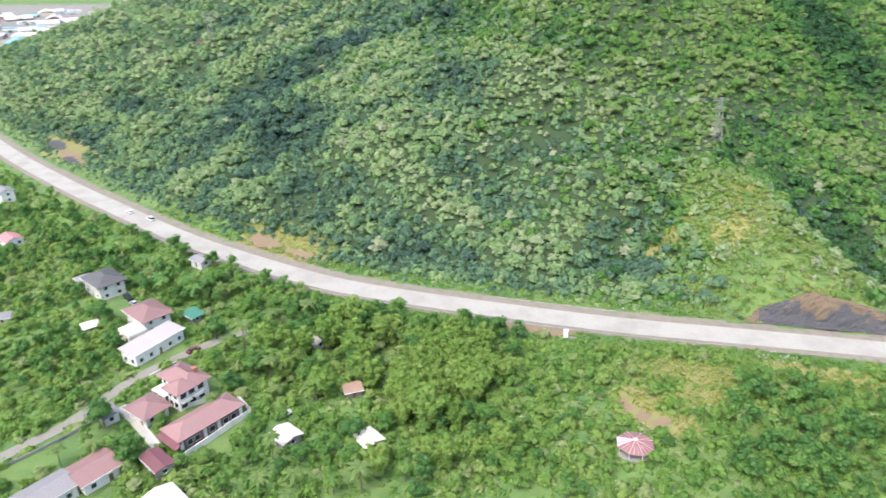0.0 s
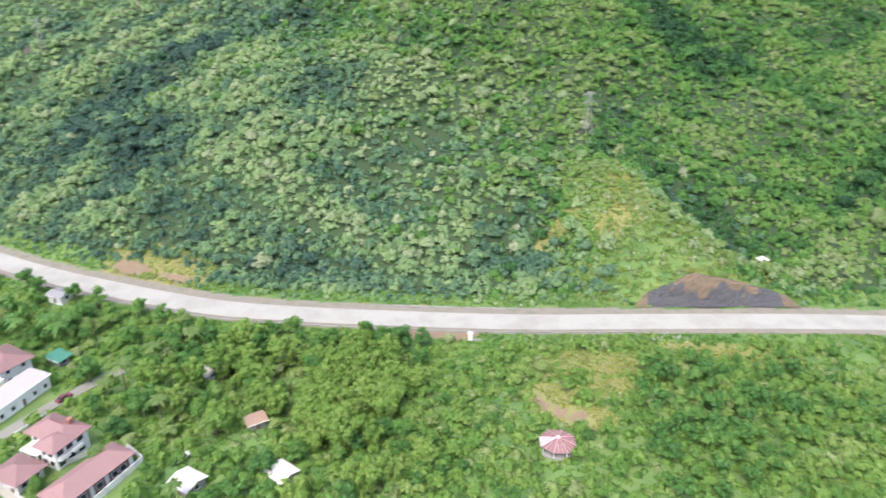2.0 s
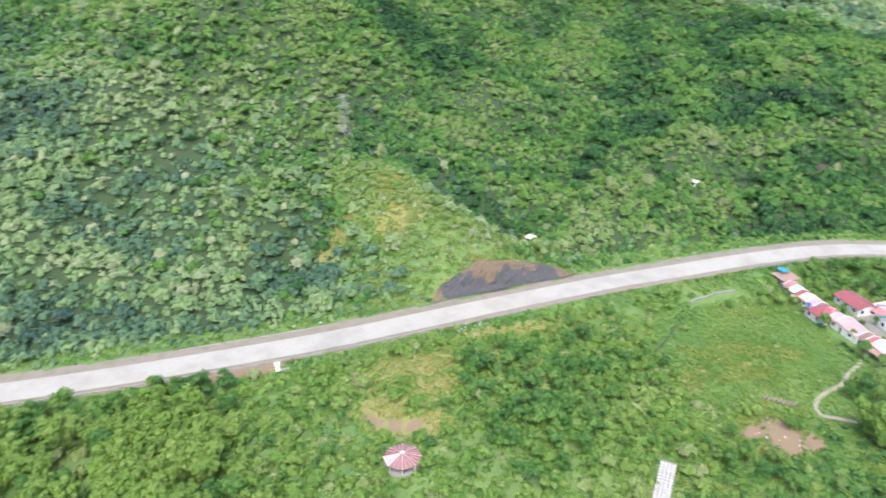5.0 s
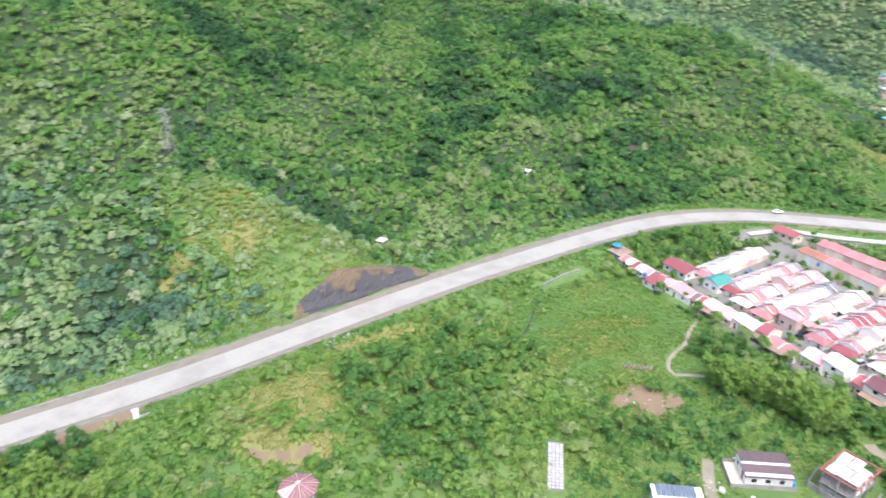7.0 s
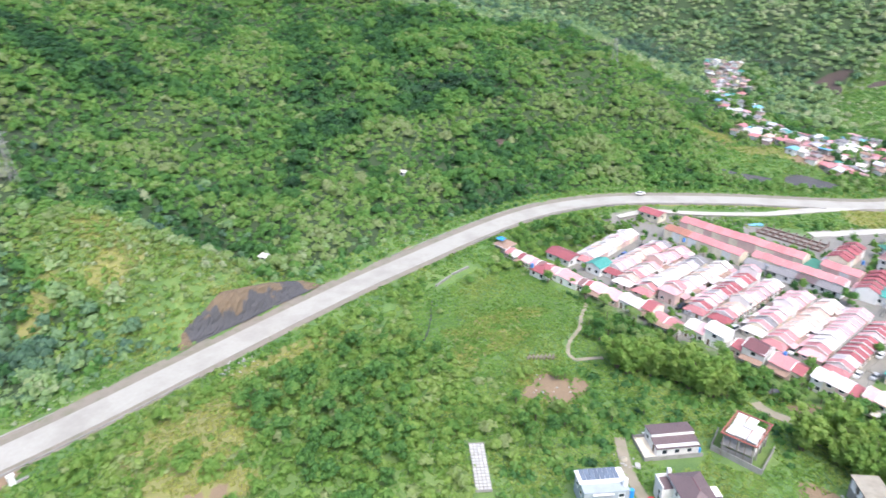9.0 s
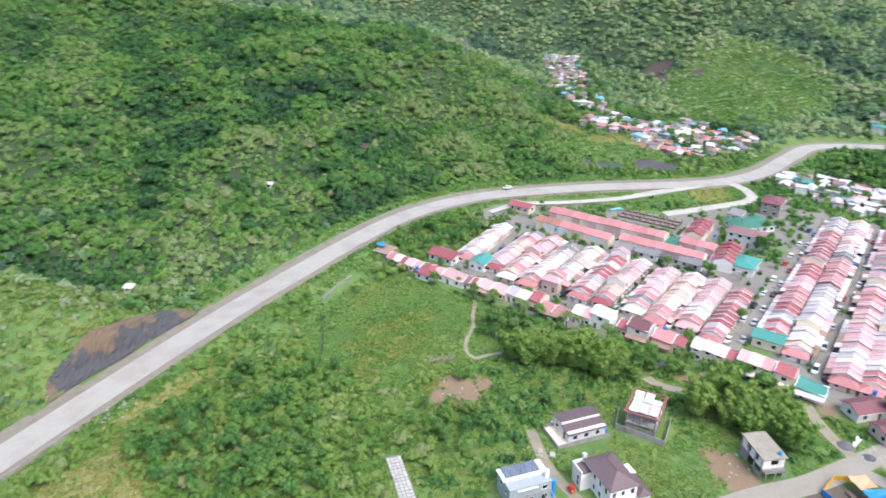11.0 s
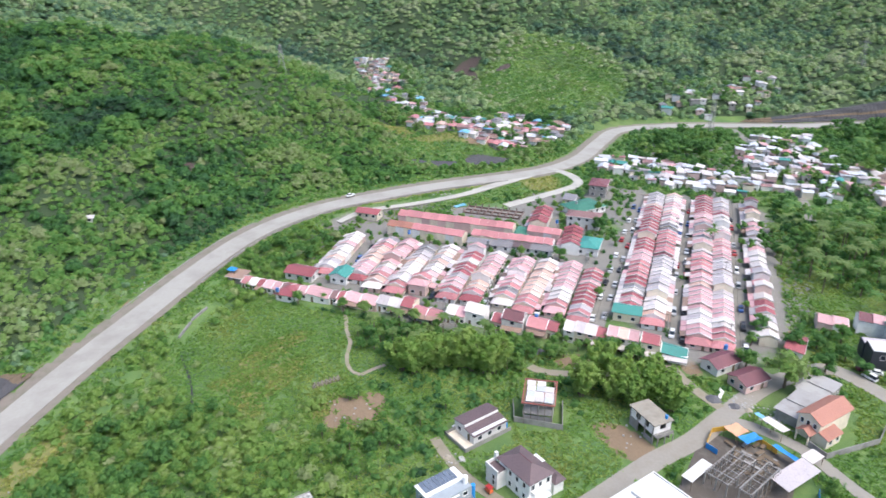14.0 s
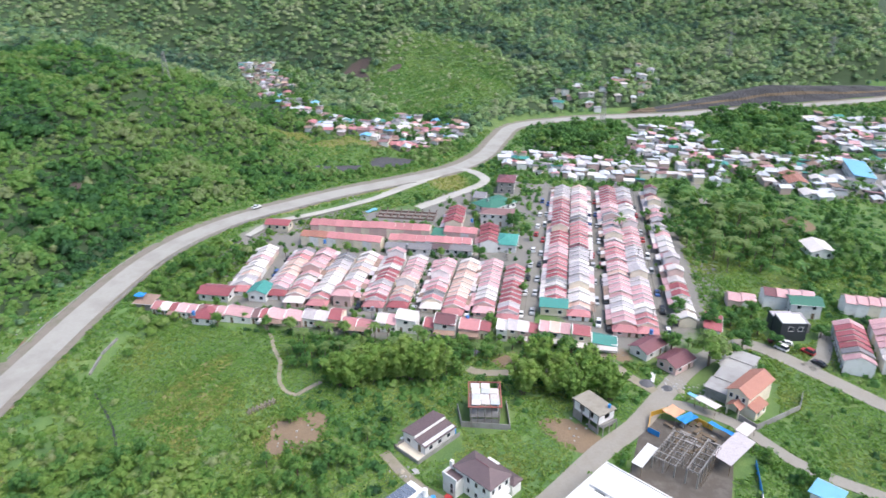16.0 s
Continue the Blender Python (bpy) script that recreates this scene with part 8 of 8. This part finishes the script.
for v0, v1, side in ((11.4, 8.6, 1), (7.6, 5.6, -1), (-14.3, -12.0, 1), (-17.6, -15.2, -1), (-32.6, -29.8, 1), (-36.2, -33.0, -1)):
    for k in range(9):
        u = -4 + k * 14 + crnd.uniform(-4, 4)
        v = v0 + (v1 - v0) * (u + 4) / 130
        if v0 in (7.6, -32.6):
            v -= 0.2 * side
        px_, py_ = town(u, v)
        car(px_, py_, -22 + crnd.choice((0, 180)) + crnd.uniform(-3, 3), crnd.choice(("white", "white", "silver", "black", "red", "blue", "white")), crnd.random() < 0.3)
car(-140.0, 296.0, 138, "white", False, 4.03, "cars on the highway", "on the concrete highway")
car(-127.5, 287.0, 138, "white", True, 4.03, "cars on the highway", "on the concrete highway")
car(295.5, 104.0, -58, "white", False, 4.02, "cars on the highway", "stopped on the highway edge")
car(141.5, -57.5, 25, "white", True)
car(143.8, -60.5, 60, "white")
car(145.6, -58.2, 75, "maroon")
car(137.8, -64.0, 25, "red", True)
car(131.5, -63.0, 20, "black")
car(-78, 187.5, 50, "maroon", False, None, "cars at the villas", "parked on the lane")
car(-112, 222, -42, "black", True, None, "cars at the villas", "parked beside the villa")
car(-108, 217.5, -42, "silver", False, None, "cars at the villas", "parked beside the villa")
car(-43.5, 156.5, 40, "silver", False, None, "cars at the villas", "half hidden in the bushes")


def tricycle(x, y, turn):
    t = thing("motor_tricycle", x, y, turn, "small orange-red motor tricycle parked on the track", "tricycle", z=ground_at(x, y) + 0.13)
    part("body", tapered(Shape(), -1.0, 1.0, 0.55, 0.35, -0.9, 0.8, 0.5, 0.85).mesh("body", PAINT["orange"]), t)
    part("canopy", Shape().slab([(-1.0, -0.65, 1.6), (0.7, -0.65, 1.6), (0.7, 0.65, 1.65), (-1.0, 0.65, 1.65)], 0.06).mesh("canopy", PAINT["red"]), t)
    for qx, qy in ((-0.9, 0.5), (-0.9, -0.5), (0.6, 0.5), (0.6, -0.5)):
        part("canopy_post", Shape().bar((qx, qy, 0.8), (qx, qy, 1.6), 0.03).mesh("canopy_post", M_STEEL), t)
    for qx, qy in ((-0.7, 0.55), (-0.7, -0.55), (1.0, 0)):
        part("wheel", shared("trike", "wheel", M_TYRE, lambda s: s.bar((0, -0.05, 0), (0, 0.05, 0), 0.28, 10)), t, "", pose(qx, qy, 0.28))


tricycle(101.0, 57.5, 36)

# ---- things in the field ----


def log_pile():
    p = thing("log_pile", 145.4, 99.6, -61, "low pile of pale weathered logs in the grass", "logs")
    for k in range(3):
        for j in range(7):
            part("log", shared("log", "log", M_TRACK, lambda s: s.bar((0, -0.8, 0), (0, 0.8, 0), 0.2, 7)), p, "", pose(-3.9 + j * 1.2 + 0.3 * k, 0.1 * k, 0.2 + 0.32 * k, 0, 0, rnd.uniform(-6, 6)))
    part("bearer", Shape().bar((-4.6, -0.5, 0.1), (4.6, -0.5, 0.1), 0.12, 6).mesh("bearer", M_WOOD), p)
    part("bearer", Shape().bar((-4.6, 0.5, 0.1), (4.6, 0.5, 0.1), 0.12, 6).mesh("bearer", M_WOOD), p)


log_pile()


M_BLOCK = surface("grey_blocks", (0.50, 0.49, 0.47), (0.40, 0.39, 0.37), 0.8, 0.95, dirt=(0.28, 0.27, 0.22))


def block_strip():
    """Rows of pale hollow blocks laid out to dry."""
    p = thing("block_strip", 92.6, 96.0, 31, "long strip of pale concrete blocks laid out on the grass", "concrete blocks")
    za, zb = ground_at(85.7, 91.9), ground_at(99.5, 100.1)
    p.matrix_basis = pose(92.6, 96.0, max(ground_at(92.6, 96.0), (za + zb) / 2) + 0.3, 0, -math.degrees(math.atan2(zb - za, 16)), 31)
    part("bed", Shape().box(-8.0, -1.9, -0.2, 8.0, 1.9, 0.16).mesh("bed", M_GREY), p)
    for i in range(15):
        for j in range(4):
            part("block", shared("block", "block", M_BLOCK, lambda s: s.box(-0.42, -0.36, 0, 0.42, 0.36, 0.22)), p, "", pose(-7.4 + i * 1.05, -1.38 + j * 0.92, 0.164, 0, 0, rnd.uniform(-3, 3)))
    for x in (-7.9, 7.9):
        part("kerb", Shape().box(x - 0.1, -1.9, 0.16, x + 0.1, 1.9, 0.5).mesh("kerb", M_GREY), p)


block_strip()


def headwall():
    h = thing("culvert_headwall", 37.6, 187.4, -15, "white painted concrete culvert post below the highway", "headwall", clear=1.5)
    part("post", Shape().box(-0.7, -0.45, -1.5, 0.7, 0.45, 2.6).mesh("post", M_WHITE), h)
    part("cap", Shape().box(-0.85, -0.6, 2.6, 0.85, 0.6, 2.85).mesh("cap", M_WHITE), h)
    part("wing_wall", Shape().box(0.7, -0.2, -1.5, 3.4, 0.2, 0.6).mesh("wing_wall", M_GREY), h)


headwall()


def edge_strip(name, start, end, off, half, top, depth, material, label, category):
    """A low wall or kerb that follows the highway between two of its x values."""
    line = HIGH[(HIGH[:, 0] >= start) & (HIGH[:, 0] <= end) & (HIGH[:, 1] > 0)]
    return ribbon(name, line, half, lambda x, y: road_height(x), material, label, category, lift=top, thick=depth, off=off)


edge_strip("road_kerb", 14, 60, 7.6, 0.12, 0.1, 1.2, M_GREY, "low pale concrete kerb wall on the hill side of the highway", "kerb")
edge_strip("road_kerb", 176, 262, 7.6, 0.12, 0.1, 1.2, M_GREY, "low pale concrete kerb wall on the hill side of the highway", "kerb")
edge_strip("retaining_wall", 205, 330, -7.5, 0.2, 0.35, 4.2, M_GREY, "grey retaining wall below the highway bend", "retaining wall")
edge_strip("drain_edge", -120, 90, -7.4, 0.18, 0.12, 1.0, M_GREY, "grey concrete drain edge along the highway", "kerb")

# pale ditch wall and the dark ditch in the field
wall_run([(191, 145), (183, 147.5), (172, 149.0)], 0.8, M_GREY, "pale concrete lining of a field ditch", "ditch_wall", 0.5)
ribbon("ditch", glide([(163, 146), (157, 143), (146, 138), (136, 135), (126, 133.5)], 3), 0.3, ground, M_DARK, "narrow dark water ditch through the field", "ditch", lift=0.1, thick=0.3)
for k in range(6):
    b_ = thing("boulder", 92 + k * 2.2 + rnd.uniform(-0.6, 0.6), 176.6 - k * 0.5 + rnd.uniform(-0.6, 0.6), rnd.uniform(0, 360), "pale grey boulder tipped beside the highway", "rock", "boulders by the highway")
    v_, f_, _t = leaf_cloud([(0, 0, 0)], [rnd.uniform(0.5, 1.1)], [rnd.uniform(0.4, 0.8)], 1, 0.01, [0.5], seed=k)
    part("stone", Shape().add([tuple(q) for q in v_], [tuple(int(i) for i in q) for q in f_]).mesh("stone", M_GREY), b_)
for q_ in ((153, 211), (239, 201)):
    house(q_[0], q_[1], 15, 2.8, 2.2, 1, "shed", "white", "white", "lone pale hut in the hillside scrub", rise=0.3, floor_h=2.2)

# ---- lattice mast, pylons and their lines ----


def lattice(name, x, y, height, foot, top, label, category, arms=0, z=None, thick=0.09):
    t = thing(name, x, y, 20, label, category, z=z)
    n = max(4, int(height / 3.2))
    for sx, sy in ((-1, -1), (1, -1), (1, 1), (-1, 1)):
        part("leg", Shape().bar((sx * foot, sy * foot, -1.0), (sx * top, sy * top, height), thick).mesh("leg", M_STEEL), t)
    for k in range(n):
        a, b = k / n, (k + 1) / n
        ra, rb, za, zb = foot + (top - foot) * a, foot + (top - foot) * b, height * a, height * b
        s = Shape()
        q = [(-1, -1), (1, -1), (1, 1), (-1, 1)]
        for i in range(4):
            (ax, ay), (bx, by) = q[i], q[(i + 1) % 4]
            s.bar((ax * ra, ay * ra, za), (bx * rb, by * rb, zb), thick * 0.6).bar((bx * rb, by * rb, zb), (ax * rb, ay * rb, zb), thick * 0.6)
        part("bracing", s.mesh("bracing", M_STEEL), t)
    for k in range(arms):
        zz = height - 1.0 - 3.4 * k
        part("cross_arm", Shape().bar((-4.2, 0, zz), (4.2, 0, zz), thick * 1.4).bar((-4.2, 0, zz), (0, 0, zz + 1.2), thick).bar((4.2, 0, zz), (0, 0, zz + 1.2), thick).mesh("cross_arm", M_STEEL), t)
    return t


lattice("radio_mast", 392, -108, 27, 1.6, 0.7, "tall pale lattice radio mast among trees", "mast", thick=0.14)
PYLONS = [(-157, 501, 19), (116, 292, 19), (430, 155, 17), (500, -262, 20), (474, -335, 20)]
for px_, py_, h_ in PYLONS:
    lattice("pylon", px_, py_, h_, 2.2, 0.5, "grey steel power pylon on the hillside", "pylon", arms=2, thick=0.11)


def cable(a, b, sag):
    s = Shape()
    n = 14
    p = [(a[0] + (b[0] - a[0]) * k / n, a[1] + (b[1] - a[1]) * k / n, a[2] + (b[2] - a[2]) * k / n - sag * 4 * (k / n) * (1 - k / n)) for k in range(n + 1)]
    ring = [(0.0, 0.04), (0.035, -0.02), (-0.035, -0.02)]
    l = math.hypot(b[0] - a[0], b[1] - a[1])
    nx, ny = -(b[1] - a[1]) / l, (b[0] - a[0]) / l
    s.add([(x + nx * o, y + ny * o, z + u) for x, y, z in p for o, u in ring], [(3 * k + i, 3 * k + (i + 1) % 3, 3 * k + 3 + (i + 1) % 3, 3 * k + 3 + i) for k in range(n) for i in range(3)])
    return tagged(new("power_cable", s.mesh("power_cable", M_CHAR)), "thin dark power cable between hillside pylons", "cable", "power cables")


for (ax_, ay_, ah_), (bx_, by_, bh_) in zip(PYLONS, PYLONS[1:4]):
    za_, zb_ = ground_at(ax_, ay_) + ah_, ground_at(bx_, by_) + bh_
    for o_ in (-3.9, 0.0, 3.9):
        dx_, dy_ = bx_ - ax_, by_ - ay_
        l_ = math.hypot(dx_, dy_)
        ox_, oy_ = -dy_ / l_ * o_, dx_ / l_ * o_
        cable((ax_ + ox_, ay_ + oy_, za_ - 1.2), (bx_ + ox_, by_ + oy_, zb_ - 1.2), 9.0)

# street poles
for u_, v_ in ((-10, 6.6), (30, 6.2), (70, 5.8), (110, 5.2), (-4, -12.6), (40, -11.8), (84, -11.2), (-4, -31.4), (44, -30.4), (92, -29.4)):
    px_, py_ = town(u_, v_)
    t_ = thing("utility_pole", px_, py_, -22, "grey concrete utility pole beside the street", "pole", "utility poles")
    part("shaft", shared("pole", "shaft", M_GREY, lambda s: s.bar((0, 0, -0.5), (0, 0, 7.5), 0.12, 6)), t_)
    part("cross_arm", shared("polearm", "cross_arm", M_WOOD, lambda s: s.box(-0.06, -0.9, 6.9, 0.06, 0.9, 7.05)), t_)

# ---- bare footings between the red rows and the access road ----
def foundations():
    f = thing("foundation_grid", 280, 37, 68, "unfinished brown footings of a row of houses", "foundation")
    f.matrix_basis = pose(280, 37, ground_at(280, 37), 0, 0, 68)
    for k in range(9):
        part("cross_wall", shared("footx", "cross_wall", M_FOOTING, lambda s: s.box(-0.12, -4.2, -0.3, 0.12, 4.2, 0.9)), f, "", pose(-13.2 + 3.3 * k, 0, 0))
    for y in (-4.2, 0.0, 4.2):
        part("long_wall", shared("footl", "long_wall", M_FOOTING, lambda s: s.box(-13.4, -0.12, -0.3, 13.4, 0.12, 0.8)), f, "", pose(0, y, 0))
    for k in range(9):
        for y in (-4.2, 4.2):
            part("post", shared("footp", "post", M_FOOTING, lambda s: s.box(-0.16, -0.16, 0.7, 0.16, 0.16, 2.2)), f, "", pose(-13.2 + 3.3 * k, y, 0))


M_FOOTING = surface("brown_footings", (0.24, 0.17, 0.15), (0.17, 0.12, 0.11), 0.8, 0.95)
foundations()


# ---- heaps, rubble and tarpaulins ----
M_HEAP = surface("grey_aggregate", (0.16, 0.16, 0.17), (0.10, 0.10, 0.11), 2.0, 0.95, bump_size=0.08)
M_SAND = surface("pale_sand", (0.42, 0.38, 0.30), (0.33, 0.29, 0.22), 2.0, 0.95, bump_size=0.08)
M_TARP = surface("blue_tarpaulin", (0.08, 0.38, 0.75), (0.06, 0.30, 0.62), 1.0, 0.5)


def heap(x, y, r, h, material, label):
    g = random.Random(int(x * 7 + y * 3))
    n = 14
    s = Shape()
    v = [(0, 0, h)]
    for q, z in ((0.35, 0.72), (0.7, 0.32), (1.0, -0.1)):
        v += [(r * q * g.uniform(0.85, 1.15) * math.cos(6.2832 * k / n), r * q * g.uniform(0.85, 1.15) * math.sin(6.2832 * k / n), h * z * g.uniform(0.85, 1.1)) for k in range(n)]
    f = [(0, 1 + k, 1 + (k + 1) % n) for k in range(n)]
    for ring in (0, 1):
        a = 1 + ring * n
        f += [(a + k, a + n + k, a + n + (k + 1) % n, a + (k + 1) % n) for k in range(n)]
    s.add(v, f)
    t = thing("gravel_heap", x, y, 0, label, "heap", "heaps beside the building sites", z=ground_at(x, y) + 0.05)
    part("mound", s.mesh("mound", material), t)


for x, y, r, h, m, lab in ((134, -8.5, 2.4, 1.1, M_HEAP, "dark grey gravel heap at the lane corner"), (130.5, -13, 1.8, 0.8, M_HEAP, "dark grey gravel heap at the lane corner"), (160, 36, 2.2, 0.9, M_HEAP, "dark grey gravel heap at the lane corner"),
                           (128.5, -16, 1.4, 0.6, M_SAND, "pale sand heap beside the building site"), (113, 66.5, 1.2, 0.5, M_SAND, "pale sand heap beside the building site"), (146, -46, 2.0, 0.6, M_SAND, "pale rubble heap on the plot")):
    heap(x, y, r, h, m, lab)


def sheet_stack(x, y, turn, w, d, material, label):
    t = thing("sheet_stack", x, y, turn, label, "building sheets", "stacks of building sheets", z=ground_at(x, y) + 0.05)
    for k in range(3):
        part("sheet", shared(("stack", w, d, k), "sheet", material, lambda s: s.box(-w / 2, -d / 2, 0.0, w / 2, d / 2, 0.08)), t, "", pose(0.15 * k, 0.1 * k, 0.12 * k, 0, 0, 4 * k))


sheet_stack(136, -11.5, -35, 5.0, 0.9, M_WHITE, "white building sheets stacked at the lane")
sheet_stack(124, 63.5, 30, 2.2, 1.0, M_WHITE, "white building sheets stacked at the lane")
sheet_stack(112, 62.8, 10, 1.6, 1.2, M_BLOCK, "grey boards lying beside the track")
sheet_stack(290, 52, -60, 6.0, 2.0, ROOFS["skyblue"], "light blue sheets lying by the access road")


def rubble():
    g = np.random.default_rng(9)
    v, f = [], []
    for cx, cy, rx, n in ((119, 20, 6, 10), (133, 91, 8, 12), (112, 66, 3, 14), (131, -16, 5, 60), (124, -22, 5, 60), (154, 26, 4, 5), (-48, 242, 9, 40), (146, -46, 4, 40), (300, 60, 10, 40), (96, 175, 9, 40), (60, 200.5, 12, 30), (200, 170.5, 14, 30)):
        for _ in range(n):
            x, y, s = cx + g.normal() * rx * 0.5, cy + g.normal() * rx * 0.5, g.uniform(0.12, 0.42)
            if abs(float(off_road(np.array([x]), np.array([y]))[0][0])) < 7.6:
                continue
            z = ground_at(x, y) + 0.05
            k = len(v)
            v += [(x + s * a * g.uniform(0.7, 1.2), y + s * b * g.uniform(0.7, 1.2), z + s * c) for a, b, c in ((-1, -1, -0.4), (1, -1, -0.4), (1, 1, -0.4), (-1, 1, -0.4), (-0.6, -0.6, 0.7), (0.6, -0.6, 0.6), (0.6, 0.6, 0.7), (-0.6, 0.6, 0.5))]
            f += [tuple(i + k for i in q) for q in ((4, 5, 6, 7), (0, 1, 5, 4), (1, 2, 6, 5), (2, 3, 7, 6), (3, 0, 4, 7))]
    me = bpy.data.meshes.new("rubble")
    me.from_pydata(v, [], f)
    me.materials.append(M_BLOCK)
    me.update()
    tagged(new("rubble", me), "scattered pale stones and building rubble", "rubble", kind="stuff")


rubble()


# ---- more cars and water tanks in the lanes ----
for v0 in (105.6, 67.4, 48.0, 29.3):
    for k in range(4):
        px_, py_ = town(-6 + 10 * k + crnd.uniform(-3, 3), v0 + crnd.uniform(-0.3, 0.3))
        car(px_, py_, -22 + crnd.choice((0, 180)) + crnd.uniform(-4, 4), crnd.choice(("white", "silver", "black", "white", "red", "blue")), crnd.random() < 0.4)
M_STEELTANK = surface("steel_tank", (0.55, 0.56, 0.58), (0.45, 0.46, 0.48), 1.0, 0.35, 0.8)
M_BLUETANK = surface("blue_plastic_tank", (0.06, 0.20, 0.50), (0.05, 0.16, 0.42), 1.0, 0.5)


def water_tank(x, y, material, label):
    t = thing("water_tank", x, y, 0, label, "water tank", "water tanks of the estate")
    for qx, qy in ((-0.5, -0.5), (0.5, -0.5), (0.5, 0.5), (-0.5, 0.5)):
        part("leg", shared("tankleg", "leg", M_GREY, lambda s: s.bar((0, 0, -0.2), (0, 0, 3.6), 0.06)), t, "", pose(qx, qy, 0))
    part("platform", shared("tankdeck", "platform", M_GREY, lambda s: s.box(-0.75, -0.75, 3.6, 0.75, 0.75, 3.7)), t)
    tank = part("tank", shared("tank", "tank", material, lambda s: s.bar((0, 0, 3.7), (0, 0, 5.1), 0.6, 14)), t)
    part("lid", shared("tanklid", "lid", material, lambda s: s.bar((0, 0, 5.1), (0, 0, 5.22), 0.3, 12)), tank)


for k, (u, v) in enumerate(((-14, 60), (38, 94), (39, 60), (-15, 28), (40, 20), (70, 38), (96, 34), (-14, -30), (130, -26), (-26, 118))):
    water_tank(*town(u, v), (M_STEELTANK, M_BLUETANK)[k % 2], ("steel water tank on a raised stand", "blue plastic water tank on a raised stand")[k % 2])
